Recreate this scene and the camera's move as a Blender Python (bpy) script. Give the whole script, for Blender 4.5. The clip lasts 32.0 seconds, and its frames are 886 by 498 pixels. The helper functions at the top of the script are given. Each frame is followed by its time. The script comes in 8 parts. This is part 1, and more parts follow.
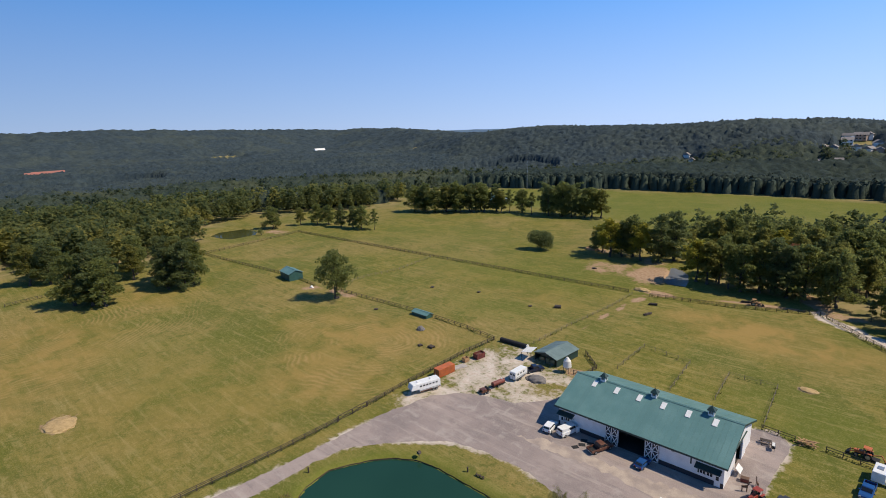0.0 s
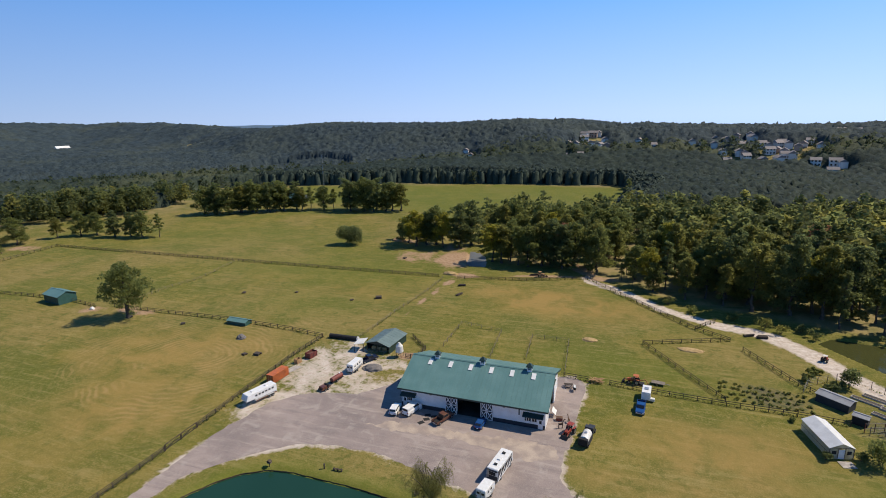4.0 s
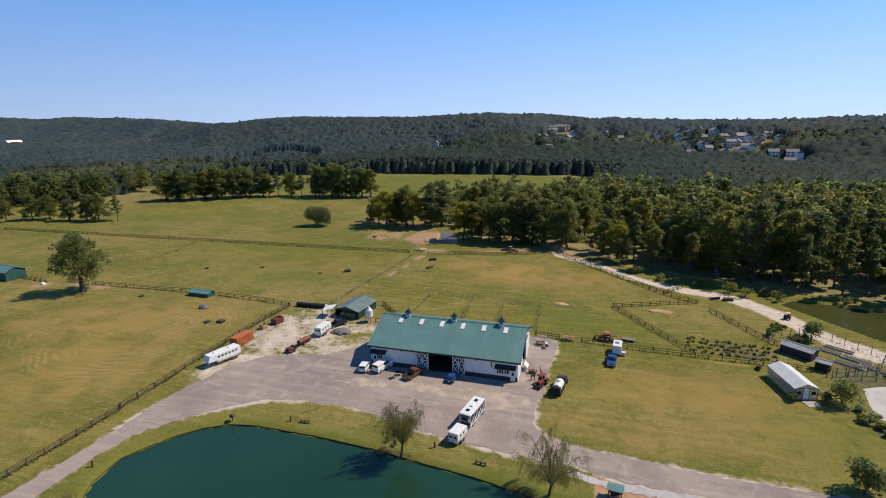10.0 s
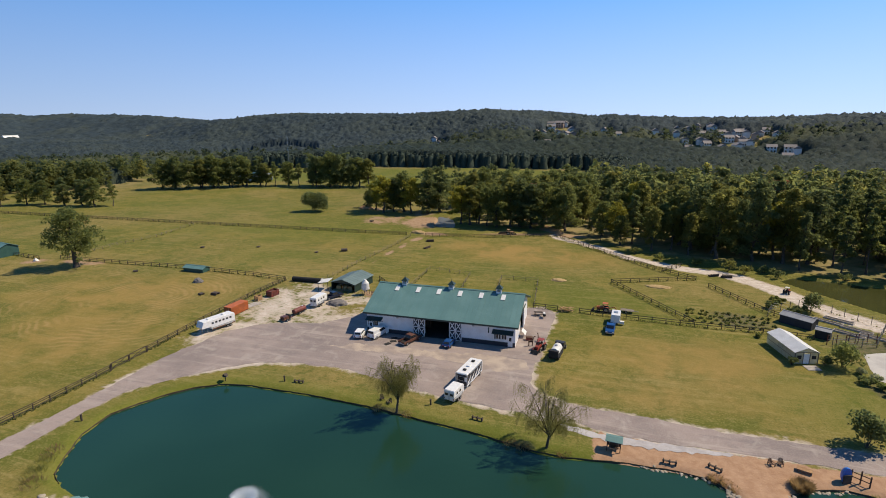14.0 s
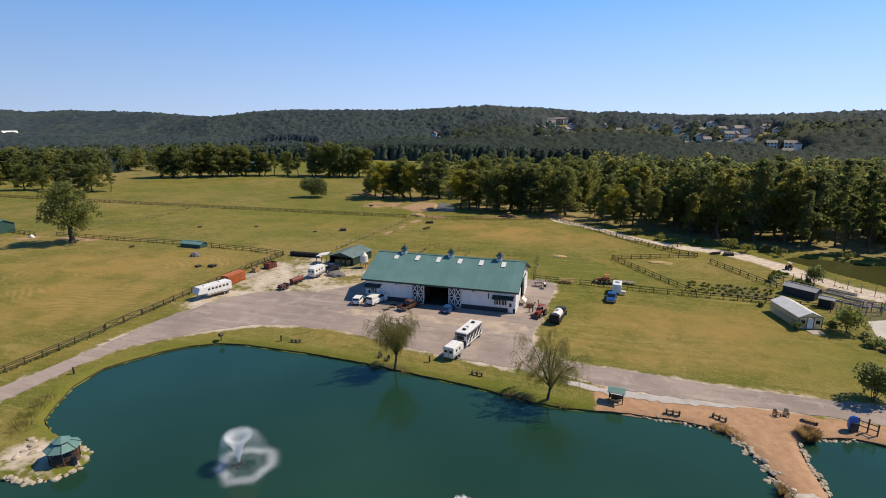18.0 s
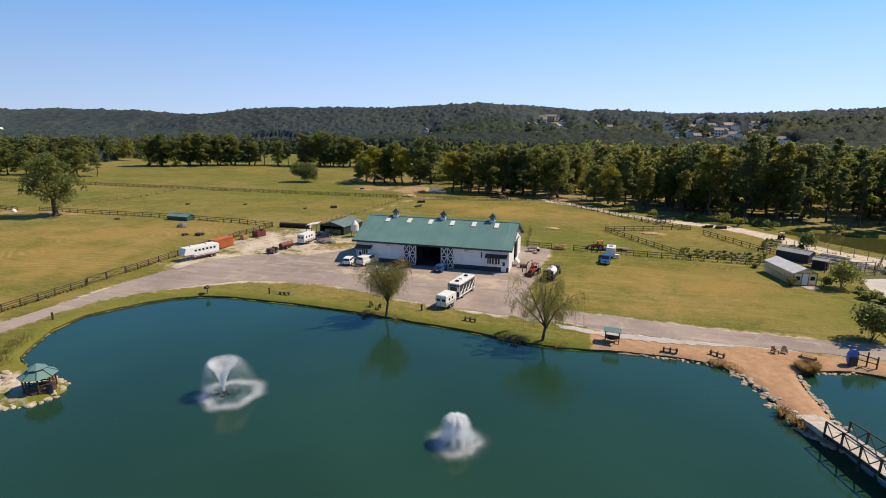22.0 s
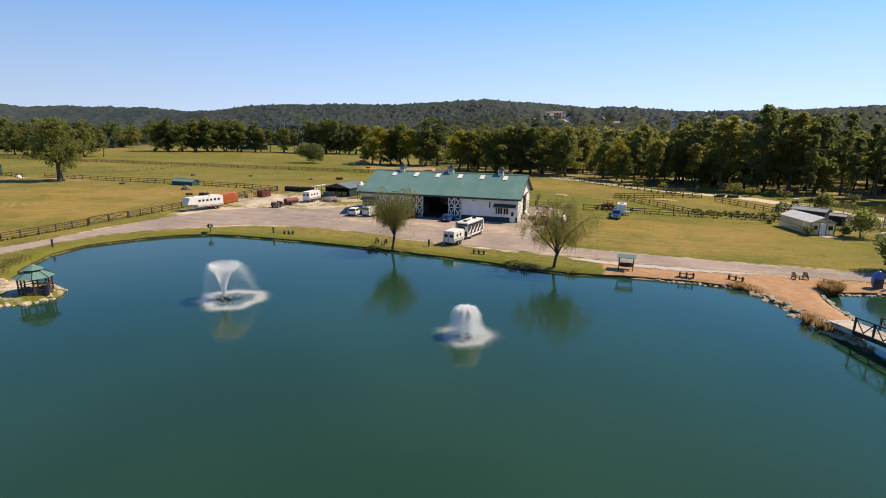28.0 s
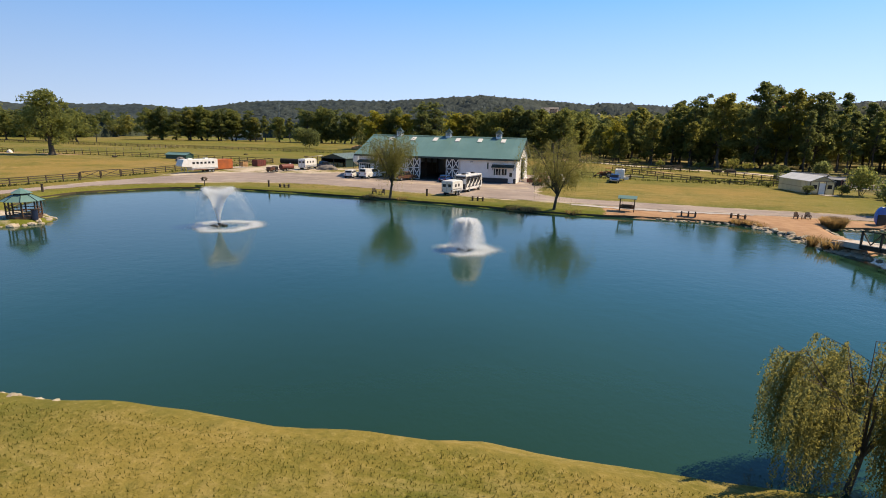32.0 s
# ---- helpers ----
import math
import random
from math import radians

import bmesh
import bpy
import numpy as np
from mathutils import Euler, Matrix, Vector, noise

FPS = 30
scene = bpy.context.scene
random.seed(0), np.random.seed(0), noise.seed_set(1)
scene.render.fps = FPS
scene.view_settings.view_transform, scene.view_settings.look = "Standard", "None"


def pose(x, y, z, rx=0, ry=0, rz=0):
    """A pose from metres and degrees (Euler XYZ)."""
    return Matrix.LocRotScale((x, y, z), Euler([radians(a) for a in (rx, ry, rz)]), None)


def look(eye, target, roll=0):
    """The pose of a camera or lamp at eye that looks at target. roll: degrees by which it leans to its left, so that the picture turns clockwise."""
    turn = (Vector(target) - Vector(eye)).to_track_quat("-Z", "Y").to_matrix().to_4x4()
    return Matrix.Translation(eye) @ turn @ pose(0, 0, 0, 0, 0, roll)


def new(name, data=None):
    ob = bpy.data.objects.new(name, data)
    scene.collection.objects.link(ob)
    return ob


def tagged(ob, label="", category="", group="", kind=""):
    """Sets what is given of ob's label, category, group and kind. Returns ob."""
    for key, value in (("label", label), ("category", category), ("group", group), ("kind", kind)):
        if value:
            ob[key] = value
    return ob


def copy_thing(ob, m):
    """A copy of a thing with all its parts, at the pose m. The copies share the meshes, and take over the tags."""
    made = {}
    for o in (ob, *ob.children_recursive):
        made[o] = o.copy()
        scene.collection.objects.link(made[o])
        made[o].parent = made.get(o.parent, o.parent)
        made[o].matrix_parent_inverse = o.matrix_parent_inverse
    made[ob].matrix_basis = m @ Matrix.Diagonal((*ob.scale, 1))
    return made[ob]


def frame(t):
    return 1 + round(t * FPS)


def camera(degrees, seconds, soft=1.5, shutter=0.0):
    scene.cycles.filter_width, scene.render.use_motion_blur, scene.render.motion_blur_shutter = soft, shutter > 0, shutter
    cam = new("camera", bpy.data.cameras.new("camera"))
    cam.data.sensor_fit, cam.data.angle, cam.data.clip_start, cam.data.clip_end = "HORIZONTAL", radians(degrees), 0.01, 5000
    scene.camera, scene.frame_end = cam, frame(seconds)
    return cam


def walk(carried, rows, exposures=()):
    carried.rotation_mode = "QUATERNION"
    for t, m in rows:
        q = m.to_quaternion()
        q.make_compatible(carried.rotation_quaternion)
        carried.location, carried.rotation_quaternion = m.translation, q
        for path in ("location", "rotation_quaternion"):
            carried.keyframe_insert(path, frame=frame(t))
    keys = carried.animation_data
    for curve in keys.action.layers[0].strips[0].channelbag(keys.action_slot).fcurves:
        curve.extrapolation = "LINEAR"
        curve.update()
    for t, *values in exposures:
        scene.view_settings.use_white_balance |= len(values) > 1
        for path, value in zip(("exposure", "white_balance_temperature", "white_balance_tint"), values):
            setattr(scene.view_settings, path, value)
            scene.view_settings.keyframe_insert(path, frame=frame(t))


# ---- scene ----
cam = camera(80.8, 32.0, 0.95)
SCALE = 1.17  # plan units to metres, from the lengths of the parked cars and trailers
PATH = [
    (0, (31.756, -82.358, 58.043), (30.427, -80.937, 57.578), -2.2),
    (0.5, (30.18, -83.976, 58.024), (28.935, -82.482, 57.555), -2.1),
    (1, (29.005, -85.3, 58.156), (27.842, -83.743, 57.683), -2.0),
    (1.5, (27.911, -86.621, 58.482), (26.836, -85.004, 58.002), -1.7),
    (2, (27.214, -87.763, 58.799), (26.225, -86.094, 58.315), -1.6),
    (2.5, (26.841, -88.357, 58.651), (25.938, -86.641, 58.164), -1.5),
    (3, (26.611, -88.514, 58.376), (25.798, -86.754, 57.885), -1.4),
    (3.5, (26.651, -88.596, 58.318), (25.929, -86.799, 57.822), -1.3),
    (5.5, (26.597, -88.649, 56.449), (25.989, -86.811, 55.947), -1.3),
    (6, (26.763, -88.65, 55.611), (26.166, -86.809, 55.109), -1.3),
    (6.5, (26.758, -88.651, 54.703), (26.171, -86.806, 54.201), -1.2),
    (7, (26.743, -88.751, 53.726), (26.164, -86.904, 53.225), -1.1),
    (7.5, (26.696, -88.81, 52.786), (26.123, -86.96, 52.287), -1.0),
    (8, (26.728, -88.933, 51.788), (26.164, -87.08, 51.288), -1.0),
    (8.5, (26.569, -88.961, 50.863), (26.012, -87.106, 50.365), -0.9),
    (9, (26.588, -88.979, 49.964), (26.031, -87.123, 49.466), -0.8),
    (9.5, (26.621, -88.956, 49.077), (26.066, -87.1, 48.578), -0.7),
    (10, (26.622, -89.116, 48.304), (26.068, -87.26, 47.809), -0.7),
    (10.5, (26.625, -89.226, 47.452), (26.069, -87.37, 46.956), -0.7),
    (11, (26.632, -89.371, 46.43), (26.077, -87.515, 45.935), -0.7),
    (11.5, (26.699, -89.3, 45.381), (26.144, -87.443, 44.887), -0.5),
    (12, (26.739, -89.43, 44.324), (26.184, -87.574, 43.83), -0.4),
    (12.5, (26.813, -89.455, 43.374), (26.259, -87.598, 42.88), -0.4),
    (13, (26.861, -89.534, 42.56), (26.312, -87.675, 42.067), -0.4),
    (13.5, (26.787, -89.623, 41.93), (26.242, -87.763, 41.439), -0.4),
    (14, (26.815, -89.742, 41.167), (26.269, -87.881, 40.679), -0.3),
    (14.5, (26.962, -89.754, 40.364), (26.414, -87.894, 39.875), -0.3),
    (16.5, (26.871, -89.969, 36.889), (26.329, -88.105, 36.406), -0.1),
    (17, (26.905, -90.123, 36.02), (26.363, -88.259, 35.538), -0.1),
    (17.5, (26.847, -90.195, 35.094), (26.305, -88.331, 34.613), -0.0),
    (18, (26.811, -90.285, 34.216), (26.268, -88.421, 33.735), 0.1),
    (18.5, (26.861, -90.344, 33.273), (26.319, -88.48, 32.792), 0.1),
    (19, (26.971, -90.341, 32.256), (26.429, -88.475, 31.779), 0.1),
    (19.5, (26.901, -90.49, 31.327), (26.362, -88.624, 30.853), 0.2),
    (20, (27.002, -90.483, 30.301), (26.464, -88.616, 29.828), 0.2),
    (20.5, (26.971, -90.528, 29.186), (26.435, -88.66, 28.714), 0.2),
    (21, (26.879, -90.579, 27.98), (26.348, -88.71, 27.509), 0.4),
    (21.5, (26.763, -90.613, 26.779), (26.241, -88.74, 26.309), 0.5),
    (22, (26.739, -90.768, 25.818), (26.228, -88.891, 25.352), 0.5),
    (22.5, (26.742, -90.779, 25.209), (26.232, -88.9, 24.748), 0.5),
    (23, (26.73, -90.854, 24.595), (26.221, -88.976, 24.135), 0.5),
    (23.5, (26.707, -90.892, 23.747), (26.193, -89.014, 23.288), 0.6),
    (24, (26.649, -90.956, 22.852), (26.132, -89.08, 22.393), 0.6),
    (24.5, (26.551, -91.039, 22.082), (26.034, -89.162, 21.624), 0.7),
    (25, (26.494, -91.118, 21.263), (25.978, -89.24, 20.807), 0.7),
    (25.5, (26.524, -91.099, 20.442), (26.004, -89.222, 19.987), 0.8),
    (27.5, (26.561, -91.175, 16.797), (26.032, -89.299, 16.347), 0.9),
    (28, (26.515, -91.29, 15.882), (25.986, -89.414, 15.433), 1.0),
    (28.5, (26.574, -91.418, 14.918), (26.046, -89.542, 14.469), 1.0),
    (29, (26.547, -91.509, 13.871), (26.024, -89.631, 13.426), 1.0),
    (29.5, (26.454, -91.69, 12.895), (25.935, -89.81, 12.453), 1.1),
    (30, (26.555, -91.694, 11.998), (26.04, -89.813, 11.557), 1.1),
    (30.5, (26.563, -91.712, 11.134), (26.05, -89.83, 10.694), 1.2),
    (31, (26.533, -91.792, 10.36), (26.02, -89.909, 9.92), 1.3),
    (31.5, (26.454, -91.87, 9.544), (25.942, -89.987, 9.105), 1.4),
    (32, (26.406, -92.003, 8.68), (25.895, -90.12, 8.239), 1.3),
]

walk(cam, [(t, look(Vector(eye) * SCALE, Vector(target) * SCALE, roll)) for t, eye, target, roll in PATH], [(0, -0.03, 6700, 10), (9, -0.03, 6800, 10), (16, 0.0, 7250, 10), (22, 0.15, 7700, 10), (28, 0.27, 8400, 11), (32, 0.30, 8400, 11)])

# ---------------------------------------------------------------- light
SUN_WAY = Vector((0.72, 0.42, 1.0)).normalized()
world = bpy.data.worlds.new("sky")
scene.world = world
world.use_nodes = True
sky = world.node_tree.nodes.new("ShaderNodeTexSky")
sky.sky_type, sky.sun_disc = "NISHITA", False
sky.sun_elevation = math.asin(SUN_WAY.z)
sky.sun_rotation = math.atan2(SUN_WAY.x, SUN_WAY.y)
sky.altitude, sky.air_density, sky.dust_density, sky.ozone_density = 1200, 1.0, 0.0, 5.0
wt = world.node_tree
up_axis = wt.nodes.new("ShaderNodeSeparateXYZ")
wt.links.new(wt.nodes.new("ShaderNodeTexCoord").outputs["Generated"], up_axis.inputs[0])
rise_ = wt.nodes.new("ShaderNodeMapRange")
rise_.inputs["From Min"].default_value, rise_.inputs["From Max"].default_value = -0.01, 0.28
wt.links.new(up_axis.outputs["Z"], rise_.inputs["Value"])
clear = wt.nodes.new("ShaderNodeMix")
clear.data_type = "RGBA"
clear.inputs[6].default_value, clear.inputs[7].default_value = (4.15, 5.95, 9.5, 1), (0.5, 3.25, 9.2, 1)
wt.links.new(rise_.outputs[0], clear.inputs["Factor"])
blend_ = wt.nodes.new("ShaderNodeMix")
blend_.data_type = "RGBA"
blend_.inputs["Factor"].default_value = 0.93
wt.links.new(sky.outputs[0], blend_.inputs[6])
high_ = wt.nodes.new("ShaderNodeMapRange")
high_.inputs["From Min"].default_value, high_.inputs["From Max"].default_value = 0.25, 0.75
wt.links.new(up_axis.outputs["Z"], high_.inputs["Value"])
deep_ = wt.nodes.new("ShaderNodeMix")
deep_.data_type = "RGBA"
deep_.inputs[7].default_value = (0.25, 0.92, 2.7, 1)
wt.links.new(high_.outputs[0], deep_.inputs["Factor"])
wt.links.new(clear.outputs[2], deep_.inputs[6])
toward = wt.nodes.new("ShaderNodeVectorMath")
toward.operation = "DOT_PRODUCT"
toward.inputs[1].default_value = (0.86 * 0.31, 0.5 * 0.31, 0.0)
wt.links.new(up_axis.inputs[0].links[0].from_socket, toward.inputs[0])
lit_side = wt.nodes.new("ShaderNodeVectorMath")
lit_side.operation = "MULTIPLY"
one_more = wt.nodes.new("ShaderNodeMath")
one_more.inputs[1].default_value = 0.91
wt.links.new(toward.outputs["Value"], one_more.inputs[0])
wt.links.new(deep_.outputs[2], lit_side.inputs[0])
wt.links.new(one_more.outputs[0], lit_side.inputs[1])
wt.links.new(lit_side.outputs[0], blend_.inputs[7])
wt.links.new(blend_.outputs[2], wt.nodes["Background"].inputs[0])
wt.nodes["Background"].inputs[1].default_value = 0.12
sun_lamp = new("sun", bpy.data.lights.new("sun", "SUN"))
sun_lamp.data.energy, sun_lamp.data.angle, sun_lamp.data.color = 5.0, radians(0.53), (1.0, 0.90, 0.74)
sun_lamp.matrix_world = look((0, 0, 200), Vector((0, 0, 200)) - SUN_WAY)


# ---------------------------------------------------------------- materials
def nodes_of(name):
    m = bpy.data.materials.new(name)
    m.use_nodes = True
    nt = m.node_tree
    return m, nt, nt.nodes["Principled BSDF"]


def noise_node(nt, scale, detail=4.0, rough=0.55, coords=None, distort=0.0):
    n = nt.nodes.new("ShaderNodeTexNoise")
    n.inputs["Scale"].default_value, n.inputs["Detail"].default_value = scale / SCALE, detail
    n.inputs["Roughness"].default_value, n.inputs["Distortion"].default_value = rough, distort
    if coords is None:
        coords = nt.nodes.new("ShaderNodeNewGeometry").outputs["Position"]
    nt.links.new(coords, n.inputs["Vector"])
    return n.outputs["Fac"]


def ramp(nt, fac, lo, hi):
    r = nt.nodes.new("ShaderNodeMapRange")
    r.inputs["From Min"].default_value, r.inputs["From Max"].default_value = lo, hi
    r.interpolation_type = "SMOOTHSTEP"
    nt.links.new(fac, r.inputs["Value"])
    return r.outputs["Result"]


def mix(nt, fac, a, b, blend="MIX"):
    n = nt.nodes.new("ShaderNodeMix")
    n.data_type, n.blend_type = "RGBA", blend
    for sock, v in ((n.inputs["Factor"], fac), (n.inputs[6], a), (n.inputs[7], b)):
        if isinstance(v, bpy.types.NodeSocket):
            nt.links.new(v, sock)
        elif isinstance(v, (int, float)):
            sock.default_value = v
        else:
            sock.default_value = (*v, 1.0)
    return n.outputs[2]


def calc(nt, op, a, b):
    n = nt.nodes.new("ShaderNodeMath")
    n.operation = op
    for sock, v in zip(n.inputs, (a, b)):
        if isinstance(v, bpy.types.NodeSocket):
            nt.links.new(v, sock)
        else:
            sock.default_value = v
    return n.outputs[0]


def bump(nt, bsdf, height, strength, distance):
    b = nt.nodes.new("ShaderNodeBump")
    b.inputs["Strength"].default_value, b.inputs["Distance"].default_value = strength, distance
    nt.links.new(height, b.inputs["Height"])
    nt.links.new(b.outputs["Normal"], bsdf.inputs["Normal"])


def plain(name, c1, c2=None, scale=1.5, rough=0.6, metal=0.0, relief=0.0, fine=20.0, vary=0.0):
    """A two-tone surface with coarse stains, fine grain and slight relief."""
    m, nt, p = nodes_of(name)
    c2 = c2 or tuple(v * 0.75 for v in c1)
    big = ramp(nt, noise_node(nt, scale), 0.35, 0.68)
    col = mix(nt, big, c1, c2)
    grain = noise_node(nt, fine, 3)
    col = mix(nt, calc(nt, "MULTIPLY", ramp(nt, grain, 0.3, 0.7), 0.25), col, tuple(v * 0.6 for v in c2))
    if vary:
        info = nt.nodes.new("ShaderNodeObjectInfo")
        col = mix(nt, calc(nt, "MULTIPLY", info.outputs["Random"], vary), col, tuple(v * 0.45 for v in c1))
    nt.links.new(col, p.inputs["Base Color"])
    p.inputs["Roughness"].default_value, p.inputs["Metallic"].default_value = rough, metal
    if relief:
        bump(nt, p, grain, 0.5, relief)
    return m


def foliage(name, dark, light, odd=None, odd_share=0.12, glow=(0.40, 0.42, 0.12), glow_share=0.22):
    m, nt, p = nodes_of(name)
    geo = nt.nodes.new("ShaderNodeNewGeometry")
    info = nt.nodes.new("ShaderNodeObjectInfo")
    col = mix(nt, geo.outputs["Random Per Island"], dark, light)
    col = mix(nt, ramp(nt, noise_node(nt, 0.09, 2), 0.38, 0.66), col, tuple(v * 0.95 for v in dark))
    if odd:
        col = mix(nt, ramp(nt, noise_node(nt, 0.045, 1), 0.68 - odd_share, 0.74 - odd_share), col, odd)
    col = mix(nt, calc(nt, "MULTIPLY", info.outputs["Random"], 0.22), col, tuple(v * 0.7 for v in dark))
    nt.links.new(col, p.inputs["Base Color"])
    p.inputs["Roughness"].default_value = 0.75
    p.inputs["Specular IOR Level"].default_value = 0.2
    tr = nt.nodes.new("ShaderNodeBsdfTranslucent")
    nt.links.new(mix(nt, glow_share, col, glow), tr.inputs["Color"])
    ms = nt.nodes.new("ShaderNodeMixShader")
    ms.inputs[0].default_value = 0.68
    nt.links.new(p.outputs[0], ms.inputs[1])
    nt.links.new(tr.outputs[0], ms.inputs[2])
    nt.links.new(ms.outputs[0], nt.nodes["Material Output"].inputs["Surface"])
    return m


M_LEAF = foliage("leaves_green", (0.160, 0.185, 0.060), (0.290, 0.310, 0.100))
M_LEAF_DARK = foliage("leaves_dark", (0.140, 0.170, 0.070), (0.255, 0.290, 0.110), glow_share=0.14)
M_LEAF_OLIVE = foliage("leaves_olive", (0.185, 0.185, 0.052), (0.330, 0.310, 0.090))
M_LEAF_YELLOW = foliage("leaves_yellow", (0.290, 0.265, 0.036), (0.460, 0.400, 0.060))
M_LEAF_RUST = foliage("leaves_rust", (0.230, 0.115, 0.065), (0.340, 0.150, 0.085), glow=(0.5, 0.22, 0.10))
M_LEAF_WILLOW = foliage("leaves_willow", (0.195, 0.190, 0.058), (0.360, 0.330, 0.115), glow=(0.46, 0.42, 0.16))
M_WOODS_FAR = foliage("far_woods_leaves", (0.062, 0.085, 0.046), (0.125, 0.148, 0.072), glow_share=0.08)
M_WOODS = foliage("woods_leaves", (0.130, 0.155, 0.060), (0.250, 0.262, 0.092), (0.340, 0.310, 0.085), 0.10)


def canopy(name, dark, light, patchy=0.55, gaps=0.5, closed=False):
    """Closed far treetops: each crown its own tone, shade painted into the hollows, with a fine leafy relief."""
    m, nt, p = nodes_of(name)
    geo = nt.nodes.new("ShaderNodeNewGeometry")
    pos = geo.outputs["Position"]
    each = ramp(nt, noise_node(nt, 0.13, 3, 0.6, pos), 0.36, 0.64) if closed else geo.outputs["Random Per Island"]
    col = mix(nt, each, dark, light)
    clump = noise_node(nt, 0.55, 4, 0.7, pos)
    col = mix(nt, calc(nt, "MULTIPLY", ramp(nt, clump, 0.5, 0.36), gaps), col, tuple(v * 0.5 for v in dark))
    col = mix(nt, calc(nt, "MULTIPLY", ramp(nt, noise_node(nt, 0.012, 3, 0.6, pos), 0.47, 0.62), patchy), col, tuple(v * c for v, c in zip(light, (1.6, 1.35, 0.9))))
    nt.links.new(col, p.inputs["Base Color"])
    p.inputs["Roughness"].default_value, p.inputs["Specular IOR Level"].default_value = 0.85, 0.15
    bump(nt, p, clump, 0.6, 1.2)
    return m


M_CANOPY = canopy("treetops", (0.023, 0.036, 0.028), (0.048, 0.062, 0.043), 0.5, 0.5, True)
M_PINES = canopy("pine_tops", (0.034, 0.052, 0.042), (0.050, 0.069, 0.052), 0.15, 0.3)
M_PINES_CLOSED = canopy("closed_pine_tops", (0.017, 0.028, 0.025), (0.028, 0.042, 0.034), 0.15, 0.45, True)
# hill and distant tones carry aerial haze as a blue shift of the colour
M_CANOPY_HILL_HAZE = canopy("haze_hill_treetops", (0.025, 0.039, 0.047), (0.044, 0.062, 0.067), 0.25, 0.45, True)
M_CANOPY_FAR_HAZE = canopy("haze_distant_treetops", (0.029, 0.043, 0.050), (0.047, 0.065, 0.069), 0.3, 0.4, True)
M_BARK = plain("bark", (0.10, 0.080, 0.060), (0.050, 0.040, 0.032), 2.0, 0.9, 0, 0.03, 14)


def calc_shift(nt, pos, by):
    v = nt.nodes.new("ShaderNodeVectorMath")
    v.inputs[1].default_value = (by, by * 0.7, 0)
    nt.links.new(pos, v.inputs[0])
    return v.outputs[0]


